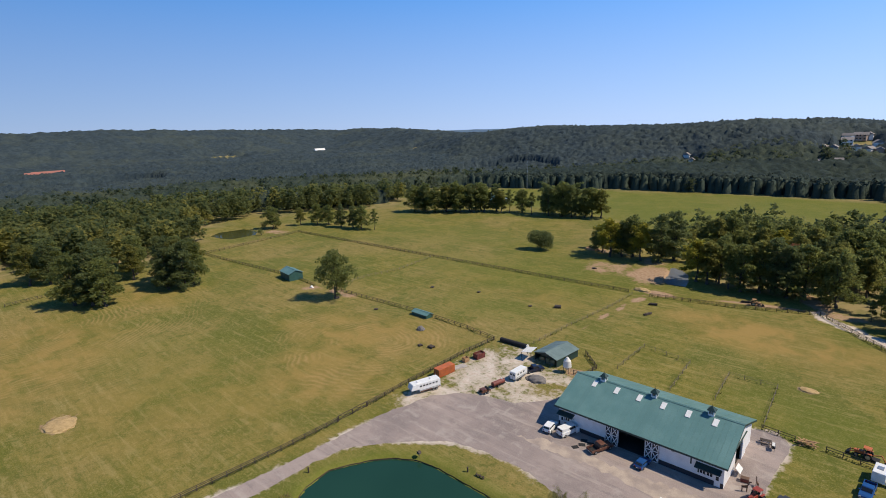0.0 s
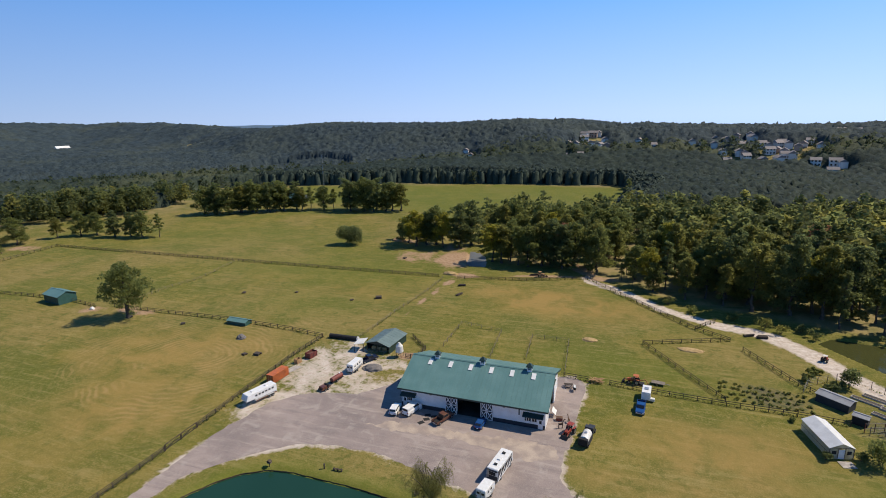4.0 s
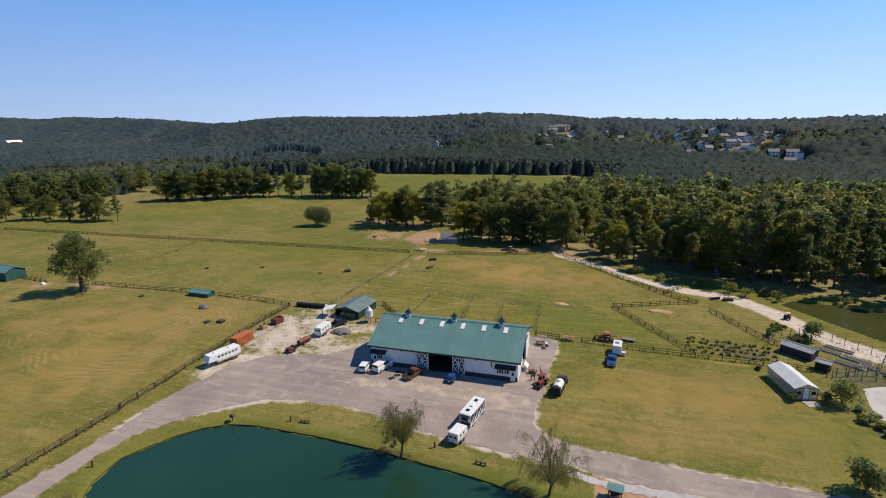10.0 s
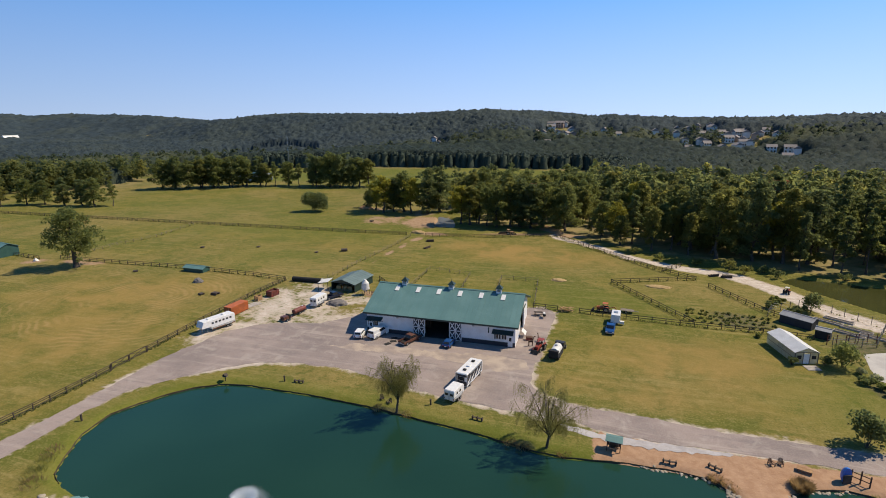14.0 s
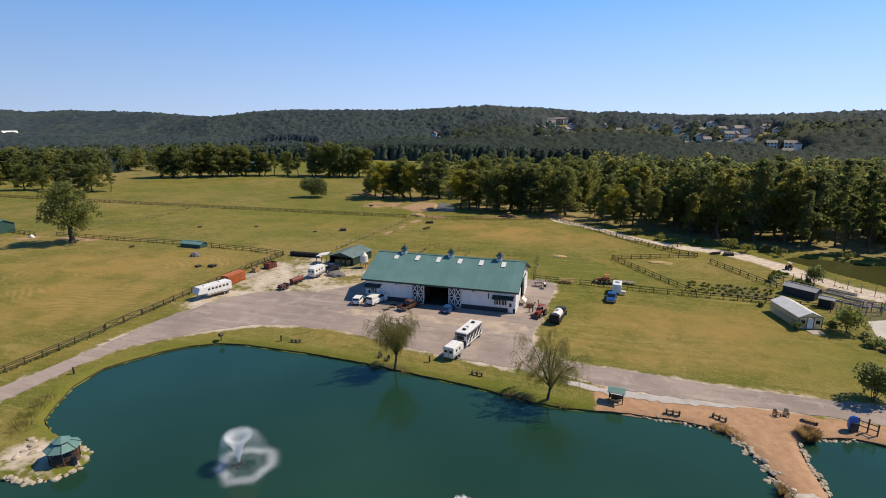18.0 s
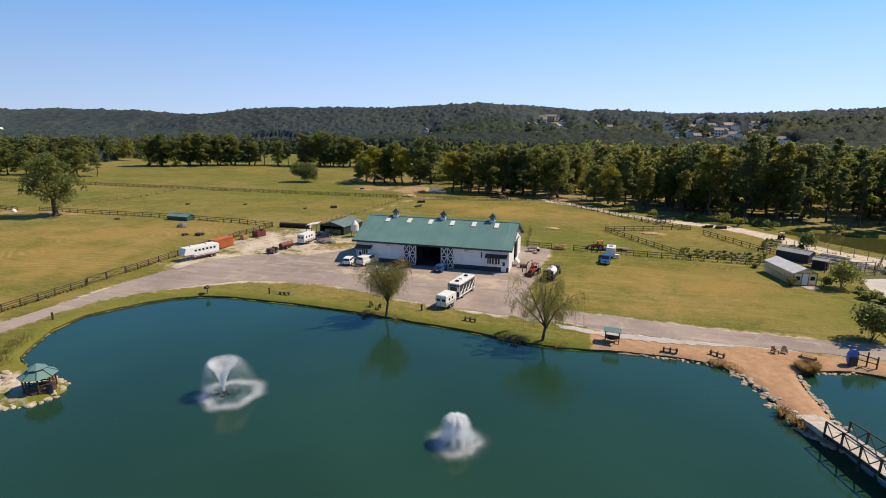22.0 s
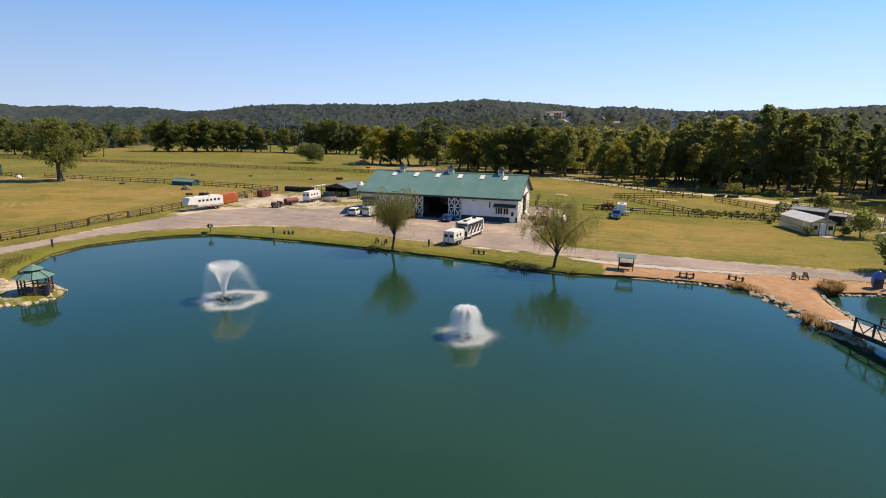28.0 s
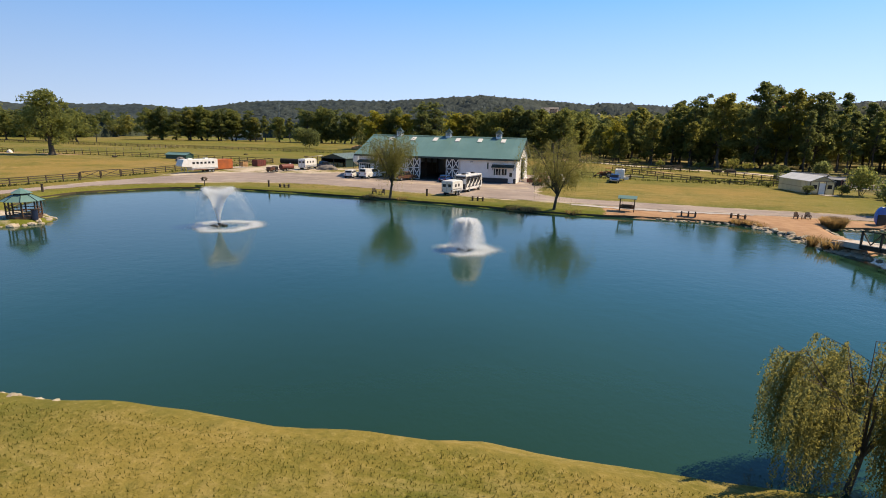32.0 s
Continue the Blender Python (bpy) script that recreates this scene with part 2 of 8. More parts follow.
def ground_material():
    m, nt, p = nodes_of("meadow_grass")
    def attr(n):
        a = nt.nodes.new("ShaderNodeAttribute")
        a.attribute_name = n
        return a.outputs["Fac"]
    pos = nt.nodes.new("ShaderNodeNewGeometry").outputs["Position"]
    wide, mid, fine = noise_node(nt, 0.018, 5, 0.6, pos), noise_node(nt, 0.11, 5, 0.62, pos, 0.6), noise_node(nt, 0.9, 4, 0.65, pos)
    tiny = noise_node(nt, 3.2, 4, 0.7, pos)
    col = mix(nt, ramp(nt, mid, 0.32, 0.68), (0.112, 0.115, 0.019), (0.198, 0.164, 0.040))
    col = mix(nt, calc(nt, "MULTIPLY", ramp(nt, wide, 0.42, 0.60), 0.65), col, (0.252, 0.184, 0.068))
    green = noise_node(nt, 0.034, 5, 0.65, calc_shift(nt, pos, 300))
    col = mix(nt, calc(nt, "MULTIPLY", ramp(nt, green, 0.46, 0.60), 0.7), col, (0.092, 0.110, 0.019))
    col = mix(nt, calc(nt, "MULTIPLY", ramp(nt, fine, 0.50, 0.70), 0.42), col, (0.315, 0.250, 0.105))
    col = mix(nt, calc(nt, "MULTIPLY", ramp(nt, fine, 0.48, 0.30), 0.58), col, (0.082, 0.098, 0.020))
    col = mix(nt, calc(nt, "MULTIPLY", ramp(nt, tiny, 0.52, 0.64), 0.52), col, (0.300, 0.245, 0.088))
    col = mix(nt, calc(nt, "MULTIPLY", ramp(nt, tiny, 0.47, 0.36), 0.55), col, (0.068, 0.082, 0.014))
    rows = nt.nodes.new("ShaderNodeVectorMath")
    rows.operation = "MULTIPLY"
    rows.inputs[1].default_value = (0.09, 0.85, 1.0)
    nt.links.new(pos, rows.inputs[0])
    mow = noise_node(nt, 1.0, 5, 0.68, rows.outputs[0], 0.7)
    col = mix(nt, calc(nt, "MULTIPLY", ramp(nt, mow, 0.52, 0.66), 0.42), col, (0.310, 0.248, 0.098))
    col = mix(nt, calc(nt, "MULTIPLY", ramp(nt, mow, 0.48, 0.34), 0.45), col, (0.094, 0.108, 0.020))
    weeds = ramp(nt, noise_node(nt, 0.30, 5, 0.7, pos, 0.8), 0.53, 0.65)
    col = mix(nt, calc(nt, "MULTIPLY", weeds, 0.62), col, (0.084, 0.100, 0.020))
    dry = calc(nt, "MULTIPLY", attr("dry"), calc(nt, "ADD", 0.30, calc(nt, "MULTIPLY", ramp(nt, mid, 0.36, 0.62), 0.70)))
    col = mix(nt, calc(nt, "MULTIPLY", dry, 0.85), col, (0.305, 0.200, 0.066))
    # swaths left by the mower, turning round two middles
    for cx, cy, reach in ((-74, 4, 46), (-168, -64, 75)):
        rel = nt.nodes.new("ShaderNodeVectorMath")
        rel.operation = "SUBTRACT"
        rel.inputs[1].default_value = (cx * SCALE, cy * SCALE, 0)
        nt.links.new(pos, rel.inputs[0])
        wv = nt.nodes.new("ShaderNodeTexWave")
        wv.wave_type, wv.rings_direction = "RINGS", "Z"
        wv.inputs["Scale"].default_value, wv.inputs["Distortion"].default_value = 0.21 / SCALE, 24.0
        wv.inputs["Detail"].default_value, wv.inputs["Detail Scale"].default_value = 4.0, 0.22
        nt.links.new(rel.outputs[0], wv.inputs["Vector"])
        dist = nt.nodes.new("ShaderNodeVectorMath")
        dist.operation = "LENGTH"
        nt.links.new(rel.outputs[0], dist.inputs[0])
        near = ramp(nt, dist.outputs["Value"], reach * SCALE, reach * 0.5 * SCALE)
        broken = calc(nt, "MULTIPLY", near, ramp(nt, noise_node(nt, 0.07, 5, 0.65, pos), 0.44, 0.62))
        col = mix(nt, calc(nt, "MULTIPLY", calc(nt, "MULTIPLY", broken, ramp(nt, wv.outputs["Fac"], 0.45, 0.95)), 0.34), col, (0.370, 0.250, 0.110))
        col = mix(nt, calc(nt, "MULTIPLY", calc(nt, "MULTIPLY", broken, ramp(nt, wv.outputs["Fac"], 0.40, 0.05)), 0.26), col, (0.135, 0.122, 0.036))
    col = mix(nt, calc(nt, "MULTIPLY", attr("lush"), 0.62), col, (0.114, 0.136, 0.020))
    col = mix(nt, attr("wood"), col, mix(nt, ramp(nt, mid, 0.35, 0.6), (0.130, 0.130, 0.045), (0.260, 0.205, 0.100)))
    edge = calc(nt, "ADD", calc(nt, "MULTIPLY", calc(nt, "SUBTRACT", fine, 0.5), 1.6), calc(nt, "MULTIPLY", calc(nt, "SUBTRACT", mid, 0.5), 2.2))
    def patch(name, a, b, soft=0.12):
        nonlocal col
        w = ramp(nt, calc(nt, "ADD", attr(name), edge), 0.5 - soft, 0.5 + soft)
        w = calc(nt, "MULTIPLY", w, ramp(nt, attr(name), 0.02, 0.12))
        col = mix(nt, w, col, mix(nt, ramp(nt, fine, 0.3, 0.7), a, b))
    patch("pale", (0.62, 0.55, 0.48), (0.42, 0.34, 0.27), 0.3)
    patch("dirt", (0.40, 0.28, 0.18), (0.27, 0.17, 0.10), 0.25)
    patch("sand", (0.42, 0.265, 0.165), (0.33, 0.195, 0.118))
    patch("bed", (0.16, 0.13, 0.075), (0.075, 0.085, 0.030), 0.3)
    nt.links.new(col, p.inputs["Base Color"])
    p.inputs["Roughness"].default_value = 0.95
    p.inputs["Specular IOR Level"].default_value = 0.1
    bump(nt, p, calc(nt, "ADD", fine, tiny), 0.6, 0.12)
    return m


# ---------------------------------------------------------------- plan
POND = [(-33.7, -50.8), (-35.6, -48), (-38, -43.5), (-38.7, -38.5), (-37, -35.2), (-35, -31.8), (-32.5, -29), (-28.5, -26.6),
        (-24, -25.9), (-13.5, -25.9), (-3.7, -26.5), (4.7, -27.7), (12.4, -28.6), (18, -29.8), (21.8, -30.6), (25.2, -30.8),
        (32.2, -29.9), (38.5, -29.8), (41.9, -30.4), (44.3, -32.4), (45.5, -36), (46.4, -39.4), (46.9, -42.6), (48.4, -43.6),
        (50.1, -42.2), (50.1, -37), (49.9, -34.7), (50.3, -30.8), (52.3, -29.3), (56.5, -28.1), (60, -28.8), (66, -33), (70, -42),
        (71, -56), (64, -69), (52, -75), (40, -77.5), (31, -78.1), (26, -78.3), (24, -78.2), (21.4, -78.6), (18, -79.2),
        (14, -79.2), (10, -80), (5, -80.2), (-4, -78.5), (-14, -74), (-23, -68), (-30, -62.5), (-29, -60.2),
        (-24.7, -59.2), (-23, -58.3), (-22, -56.8), (-22.1, -55.1), (-23, -54.1), (-25.4, -53.2), (-30, -52.6)]
ROAD = [(-46.5, -48.5), (-45.7, -41.4), (-45.4, -32.3), (-45, -20.9), (-43.6, -15.6), (-42.5, -9), (-38, -4), (-33, -1.5), (-26, 0), (-21, 6),
        (-19, 12), (-17.5, 17.5), (-14, 19.5), (0, 18.5), (14, 20), (17.5, 22), (20.4, 18.3), (20, 10.3), (19.7, -2.8), (18.7, -7.5), (19, -13.3), (21.1, -17.1),
        (26.2, -18.4), (32.5, -18.7), (46.8, -20), (63.9, -19.8), (95, -20), (95, -24.5), (61.9, -24.4), (45.8, -24.5), (32.3, -24.6),
        (28.7, -23.8), (24.8, -22.4), (18.5, -22.6), (12.5, -22), (6.2, -21.3), (2.3, -20.7), (-6.3, -18.5), (-13.3, -16.8),
        (-23.7, -17.8), (-28.2, -19.5), (-31.9, -22.3), (-38, -28.4), (-41.4, -33.5), (-42.4, -39), (-42.3, -47.9), (-43, -56), (-46, -72), (-52, -92),
        (-56, -92), (-50.5, -72), (-47.5, -57)]
SAND = [(28.6, -24.2), (28.8, -31.5), (41.9, -31), (44, -33), (46, -42.5), (48, -43.5), (50.5, -42.5), (50.6, -31), (53, -29.2), (60, -28.6), (66, -31),
        (66, -24.6), (45, -24.9), (33, -25.2)]
PALE = [(-45, -14), (-33, -8), (-22, 2), (-24, 14), (-28, 17), (-38, 21), (-44, 21), (-46.3, 10), (-44.5, -5)]
TRACK = [(12, 97), (15, 91), (29.1, 80), (35.6, 71.5), (50.3, 61.5), (60, 57.5), (66.5, 50), (73, 38), (78, 29.5), (83, 24.5), (110, 9), (113, 15), (86, 29.5),
         (79, 37), (73, 49.5), (66.5, 58.5), (60.4, 63), (50.6, 65.5), (42, 70.5), (30, 83.5), (18, 94), (14, 100)]
EAST_POND = [(74, 58), (78.5, 62.5), (88, 61), (99, 58), (120, 52), (140, 40), (140, 16), (112, 20), (89.5, 36), (82, 46)]
CREEK = [(-38, 124), (-33, 122), (-29, 117), (-26, 108), (-25, 101.5), (-31, 101), (-34, 105), (-35, 113)]
LEFT_POOL = [(-276, 52), (-268, 42), (-255, 48), (-248, 57), (-262, 66), (-273, 68)]


def inside(poly, x, y):
    """Signed distance to a polygon's edge: positive inside."""
    x, y = np.asarray(x, float), np.asarray(y, float)
    best, odd = np.full(x.shape, 1e9), np.zeros(x.shape, bool)
    for (ax, ay), (bx, by) in zip(poly, poly[1:] + poly[:1]):
        dx, dy = bx - ax, by - ay
        k = np.clip(((x - ax) * dx + (y - ay) * dy) / (dx * dx + dy * dy), 0, 1)
        best = np.minimum(best, (x - ax - k * dx) ** 2 + (y - ay - k * dy) ** 2)
        cross = (ay > y) != (by > y)
        odd ^= cross & (x < (bx - ax) * (y - ay) / (dy if dy else 1e-9) + ax)
    d = np.sqrt(best)
    return np.where(odd, d, -d)


def step(v, lo, hi):
    k = np.clip((v - lo) / (hi - lo), 0, 1)
    return k * k * (3 - 2 * k)


# Crest of the wooded hills all round: bearing from ahead to the left in degrees, distance, height of the bare hill.
CREST = [(-180, 900, 20), (-60, 700, 30), (-25, 660, 31), (-13, 660, 31), (-8, 660, 30), (-1, 665, 33), (0.6, 670, 30), (6, 680, 37), (11.2, 695, 41),
         (16.6, 740, 39), (25, 800, 36), (34, 900, 35), (40, 1050, 31), (47, 1500, 40), (54, 1800, 44), (64, 1700, 54), (74, 1700, 64), (90, 1700, 66), (180, 1200, 40)]
HUB = (27.0, -90.0)


def hill(x, y):
    """Height of the land far out."""
    x, y = np.asarray(x, float), np.asarray(y, float)
    bearing, r = np.degrees(np.arctan2(-(x - HUB[0]), y - HUB[1])), np.hypot(x - HUB[0], y - HUB[1])
    az, dist, top = zip(*CREST)
    d, t = np.interp(bearing, az, dist), np.interp(bearing, az, top)
    rise = step(r, 0.68 * d, 0.955 * d) - 1.9 * step(r, 1.02 * d, 2.2 * d) * step(-bearing, -50.0, -36.0) - 0.3 * step(r, d, 1.5 * d)
    roll = 2.2 * np.sin(x * 0.013 + 1) * np.sin(y * 0.011) * step(r, 0.5 * d, 0.8 * d)
    return t * rise + roll - 110 * step(r, 1.06 * d, 2.0 * d) * step(-bearing, -40.0, -32.0)


def spread(lo, hi, pitch, far):
    a = [lo + i * pitch for i in range(int((hi - lo) / pitch) + 1)]
    s, up, down = pitch, [a[-1]], [a[0]]
    while up[-1] < far:
        s *= 1.09
        up.append(up[-1] + s)
        down.append(down[-1] - s)
    return np.array(down[:0:-1] + a + up[1:])


def sheet(name, verts, faces, material, smooth=True):
    me = bpy.data.meshes.new(name)
    me.from_pydata([tuple(v) for v in verts], [], faces)
    me.materials.append(material)
    if smooth:
        me.polygons.foreach_set("use_smooth", [True] * len(me.polygons))
    return new(name, me)


def fast_mesh(name, verts, quads, material, smooth=False, sides=4):
    """A mesh from numpy arrays of corners and of faces with the same number of sides."""
    me = bpy.data.meshes.new(name)
    n = len(quads)
    me.vertices.add(len(verts))
    me.vertices.foreach_set("co", np.asarray(verts, np.float32).ravel())
    me.loops.add(n * sides)
    me.loops.foreach_set("vertex_index", np.asarray(quads, np.int32).ravel())
    me.polygons.add(n)
    me.polygons.foreach_set("loop_start", np.arange(0, n * sides, sides, dtype=np.int32))
    me.materials.append(material)
    me.update(calc_edges=True)
    if smooth:
        me.polygons.foreach_set("use_smooth", np.ones(n, bool))
    return me


WATER_Z = -0.45


def make_ground():
    xs, ys = spread(-60, 100, 0.8, 4300), spread(-100, 110, 0.8, 4300)
    X, Y = np.meshgrid(xs, ys)
    wet = np.maximum.reduce([inside(POND, X, Y), inside(EAST_POND, X, Y), inside(CREEK, X, Y), inside(LEFT_POOL, X, Y)])
    Z = hill(X, Y) + 0.012 * np.sin(X * 0.31) * np.cos(Y * 0.27)
    Z = np.where(wet > -0.6, Z * step(-wet, -0.3, 0.6) + (WATER_Z - 0.25) * step(wet, -0.6, 0.4) - 1.6 * step(wet, 0.4, 4.0), Z)
    nx, ny = len(xs), len(ys)
    i = (np.arange(ny - 1)[:, None] * nx + np.arange(nx - 1)[None, :]).ravel()
    me = fast_mesh("ground", np.stack([X, Y, Z], -1).reshape(-1, 3), np.stack([i, i + 1, i + nx + 1, i + nx], -1), ground_material(), True)
    x, y = X.ravel(), Y.ravel()
    def blob(cx, cy, rx, ry, turn=0.0):
        c, s = math.cos(radians(turn)), math.sin(radians(turn))
        u, v = ((x - cx) * c + (y - cy) * s) / rx, (-(x - cx) * s + (y - cy) * c) / ry
        return 1 - step(np.hypot(u, v), 0.35, 1.15)
    masks = {
        "sand": np.where(inside(SAND, x, y) > -1, 0.5 + 0.9 * np.clip(inside(SAND, x, y), -1, 1), 0),
        "pale": np.maximum.reduce([np.clip(0.44 + 0.04 * inside(PALE, x, y), 0, 0.60) * (inside(PALE, x, y) > -4),
                                   np.clip(0.55 + 0.45 * inside(ROAD, x, y), 0, 1) * (inside(ROAD, x, y) > -1.2),
                                   np.clip(0.7 + 0.5 * inside(TRACK, x, y), 0, 1) * (inside(TRACK, x, y) > -1.4),
                                   0.75 * blob(-27, -57, 5, 4), 0.95 * blob(38, -25.1, 12, 1.5), 0.6 * blob(7, -79.6, 5, 1.2)]),
        "dirt": np.maximum.reduce([1.0 * blob(-31.9, 79, 2.2, 5, -12), 0.85 * blob(-33.4, 69, 1.5, 6, 4), 0.8 * blob(-34.2, 58, 1.2, 5, 0), 0.75 * blob(-34.4, 48, 1.0, 4, 4), 0.8 * blob(-31, 84, 4.5, 2.2, 10), 1.2 * blob(-39, 109, 11, 16), 1.0 * blob(-30, 88, 8, 3.5), 0.75 * blob(-45, 128, 8, 8), 0.6 * blob(-56, 108, 14, 10),
                                   0.9 * blob(-94.6, -66.5, 5, 4), 0.9 * blob(19.3, 43.1, 2.2, 1.8), 0.8 * blob(43.5, 44, 3.6, 1.8), 0.8 * blob(-118, 24, 9, 3), 0.75 * blob(-132, 21, 5, 4),
                                   0.7 * blob(-23, 20, 6, 3), 0.9 * blob(11, 108, 4, 16, 30), 0.85 * blob(0, 95, 14, 2, 12), 0.8 * blob(-252, 70, 16, 5, 30), 0.6 * blob(5, -8, 9, 2.2), 0.7 * blob(-70, 133, 6, 5),
                                   0.85 * blob(20, 97, 8, 4), 0.55 * blob(86, 20, 9, 8)]),
        "bed": np.maximum.reduce([0.55 * blob(56, 25, 9, 6, -10), 0.8 * blob(78, 18, 9, 8), 0.7 * blob(72, -4, 3, 9, 20), 0.75 * blob(19, -30, 4, 1.5), 0.75 * blob(0, -27, 4, 1.2)]),
        "dry": np.clip(np.maximum.reduce([0.8 * blob(-80, 5, 35, 20, 20), 0.8 * blob(-70, -18, 22, 18), 0.8 * blob(-140, -70, 50, 35, -30), 0.45 * blob(-85, -45, 42, 30, 20), 0.6 * blob(-185, -25, 35, 15, 10), 1.0 * blob(5, 68, 34, 15, -8), 0.8 * blob(46, 2, 22, 13, -4), 0.5 * blob(38, -12, 26, 5),
                                          0.3 * blob(20, -84, 40, 9), 0.35 * blob(-98, 68, 18, 8), 0.4 * blob(-60, 62, 20, 10)]), 0, 1),
        "lush": np.clip(np.maximum.reduce([np.clip(1.2 - 0.28 * np.abs(inside(POND, x, y)), 0, 1) * step(y, -66.0, -56.0), 0.9 * (inside([(-290, 215), (-150, 225), (-60, 190), (18, 192), (26, 340), (-70, 336), (-150, 328), (-250, 292)], x, y) > 0),
                                           0.25 * blob(-110, -40, 40, 18), 0.6 * blob(66, -8, 16, 12), 0.5 * blob(22, 30, 26, 10), 0.5 * blob(-90, 80, 60, 26), 0.45 * blob(-70, 45, 26, 14), 0.4 * blob(-160, 120, 70, 30), 0.4 * blob(-60, 110, 60, 12)]), 0, 1),
        "wood": woods_mask(x, y),
    }
    for key, v in masks.items():
        a = me.attributes.new(key, "FLOAT", "POINT")
        a.data.foreach_set("value", np.asarray(v, np.float32))
    ob = new("ground", me)
    tagged(ob, "mown green and straw-coloured pasture grass with bare patches", "ground", kind="structure")


# Open land: everything outside it is wooded.
OPEN = [(-130, -260), (-130, -92), (-285, -110), (-266, -62), (-248, -32), (-226, -14), (-222, 2), (-230, 14), (-262, 38), (-300, 52), (-308, 90), (-288, 135), (-262, 158), (-262, 190), (-290, 225), (-300, 262),
        (-258, 292), (-150, 330), (-68, 338), (14, 352), (22, 335), (23, 290), (20, 240), (15, 192), (-12, 190), (-30, 184), (-38, 166), (-42, 150), (-44, 140), (-24, 126),
        (-22, 106), (8, 106), (14, 100), (30, 86), (50, 74), (64, 72), (78, 66), (100, 62), (140, 56), (160, 30), (150, -60), (130, -260)]


def woods_mask(x, y):
    return step(-inside(OPEN, x, y), 0, 6)


make_ground()


def water_material(name, deep, shallow):
    m, nt, p = nodes_of(name)
    pos = nt.nodes.new("ShaderNodeNewGeometry").outputs["Position"]
    col = mix(nt, ramp(nt, noise_node(nt, 0.04, 2, 0.5, pos), 0.3, 0.7), deep, shallow)
    nt.links.new(col, p.inputs["Base Color"])
    p.inputs["Roughness"].default_value, p.inputs["IOR"].default_value = 0.09, 1.333
    ripple = calc(nt, "ADD", noise_node(nt, 1.3, 3, 0.5, pos), calc(nt, "MULTIPLY", noise_node(nt, 5.0, 2, 0.5, pos), 0.4))
    bump(nt, p, ripple, 0.22, 0.05)
    return m


M_WATER = water_material("pond_water", (0.011, 0.041, 0.026), (0.015, 0.052, 0.033))
# the creek's grey base colour stands in for reflected sky
M_CREEK_SKYGREY = water_material("sky_grey_creek_water", (0.13, 0.14, 0.15), (0.18, 0.18, 0.18))
M_CREEK_SKYGREY.node_tree.nodes["Principled BSDF"].inputs["Roughness"].default_value = 0.3
M_MURKY = water_material("murky_water", (0.045, 0.050, 0.016), (0.060, 0.062, 0.022))


def fill(poly, z, pitch=0.0, jitter=0.0):
    """Corners of a closed outline, optionally cut into short edges and made ragged."""
    out = []
    for (ax, ay), (bx, by) in zip(poly, poly[1:] + poly[:1]):
        n = max(1, int(math.hypot(bx - ax, by - ay) / pitch)) if pitch else 1
        for i in range(n):
            k = i / n
            dx, dy = noise.noise(Vector((ax + k * 17, ay, k * 9))) * jitter, noise.noise(Vector((bx, by + k * 13, k * 7))) * jitter
            out.append((ax + (bx - ax) * k + dx, ay + (by - ay) * k + dy, z))
    return out


def flat_patch(name, poly, z, material, label, category, pitch=0.0, jitter=0.0):
    bm = bmesh.new()
    bm.faces.new([bm.verts.new(v) for v in fill(poly, z, pitch, jitter)])
    bmesh.ops.triangulate(bm, faces=bm.faces[:])
    me = bpy.data.meshes.new(name)
    bm.to_mesh(me)
    bm.free()
    for poly_ in me.polygons:
        if poly_.normal.z < 0:
            me.flip_normals()
            break
    me.materials.append(material)
    return tagged(new(name, me), label, category, kind="structure")


def grown(poly, by):
    cx, cy = sum(p[0] for p in poly) / len(poly), sum(p[1] for p in poly) / len(poly)
    return [(x + (x - cx) / math.hypot(x - cx, y - cy) * by, y + (y - cy) / math.hypot(x - cx, y - cy) * by) for x, y in poly]


def smooth_ring(poly, n=5):
    """A closed outline rounded through its corners."""
    out, m = [], len(poly)
    for i in range(m):
        p0, p1, p2, p3 = (np.array(poly[(i + k) % m]) for k in (-1, 0, 1, 2))
        for j in range(n):
            t = j / n
            out.append(0.5 * (2 * p1 + (p2 - p0) * t + (2 * p0 - 5 * p1 + 4 * p2 - p3) * t * t + (3 * p1 - p0 - 3 * p2 + p3) * t ** 3))
    return out


M_SOIL = plain("eroded_soil", (0.045, 0.036, 0.020), (0.085, 0.065, 0.035), 0.6, 0.95, 0, 0.03, 8)


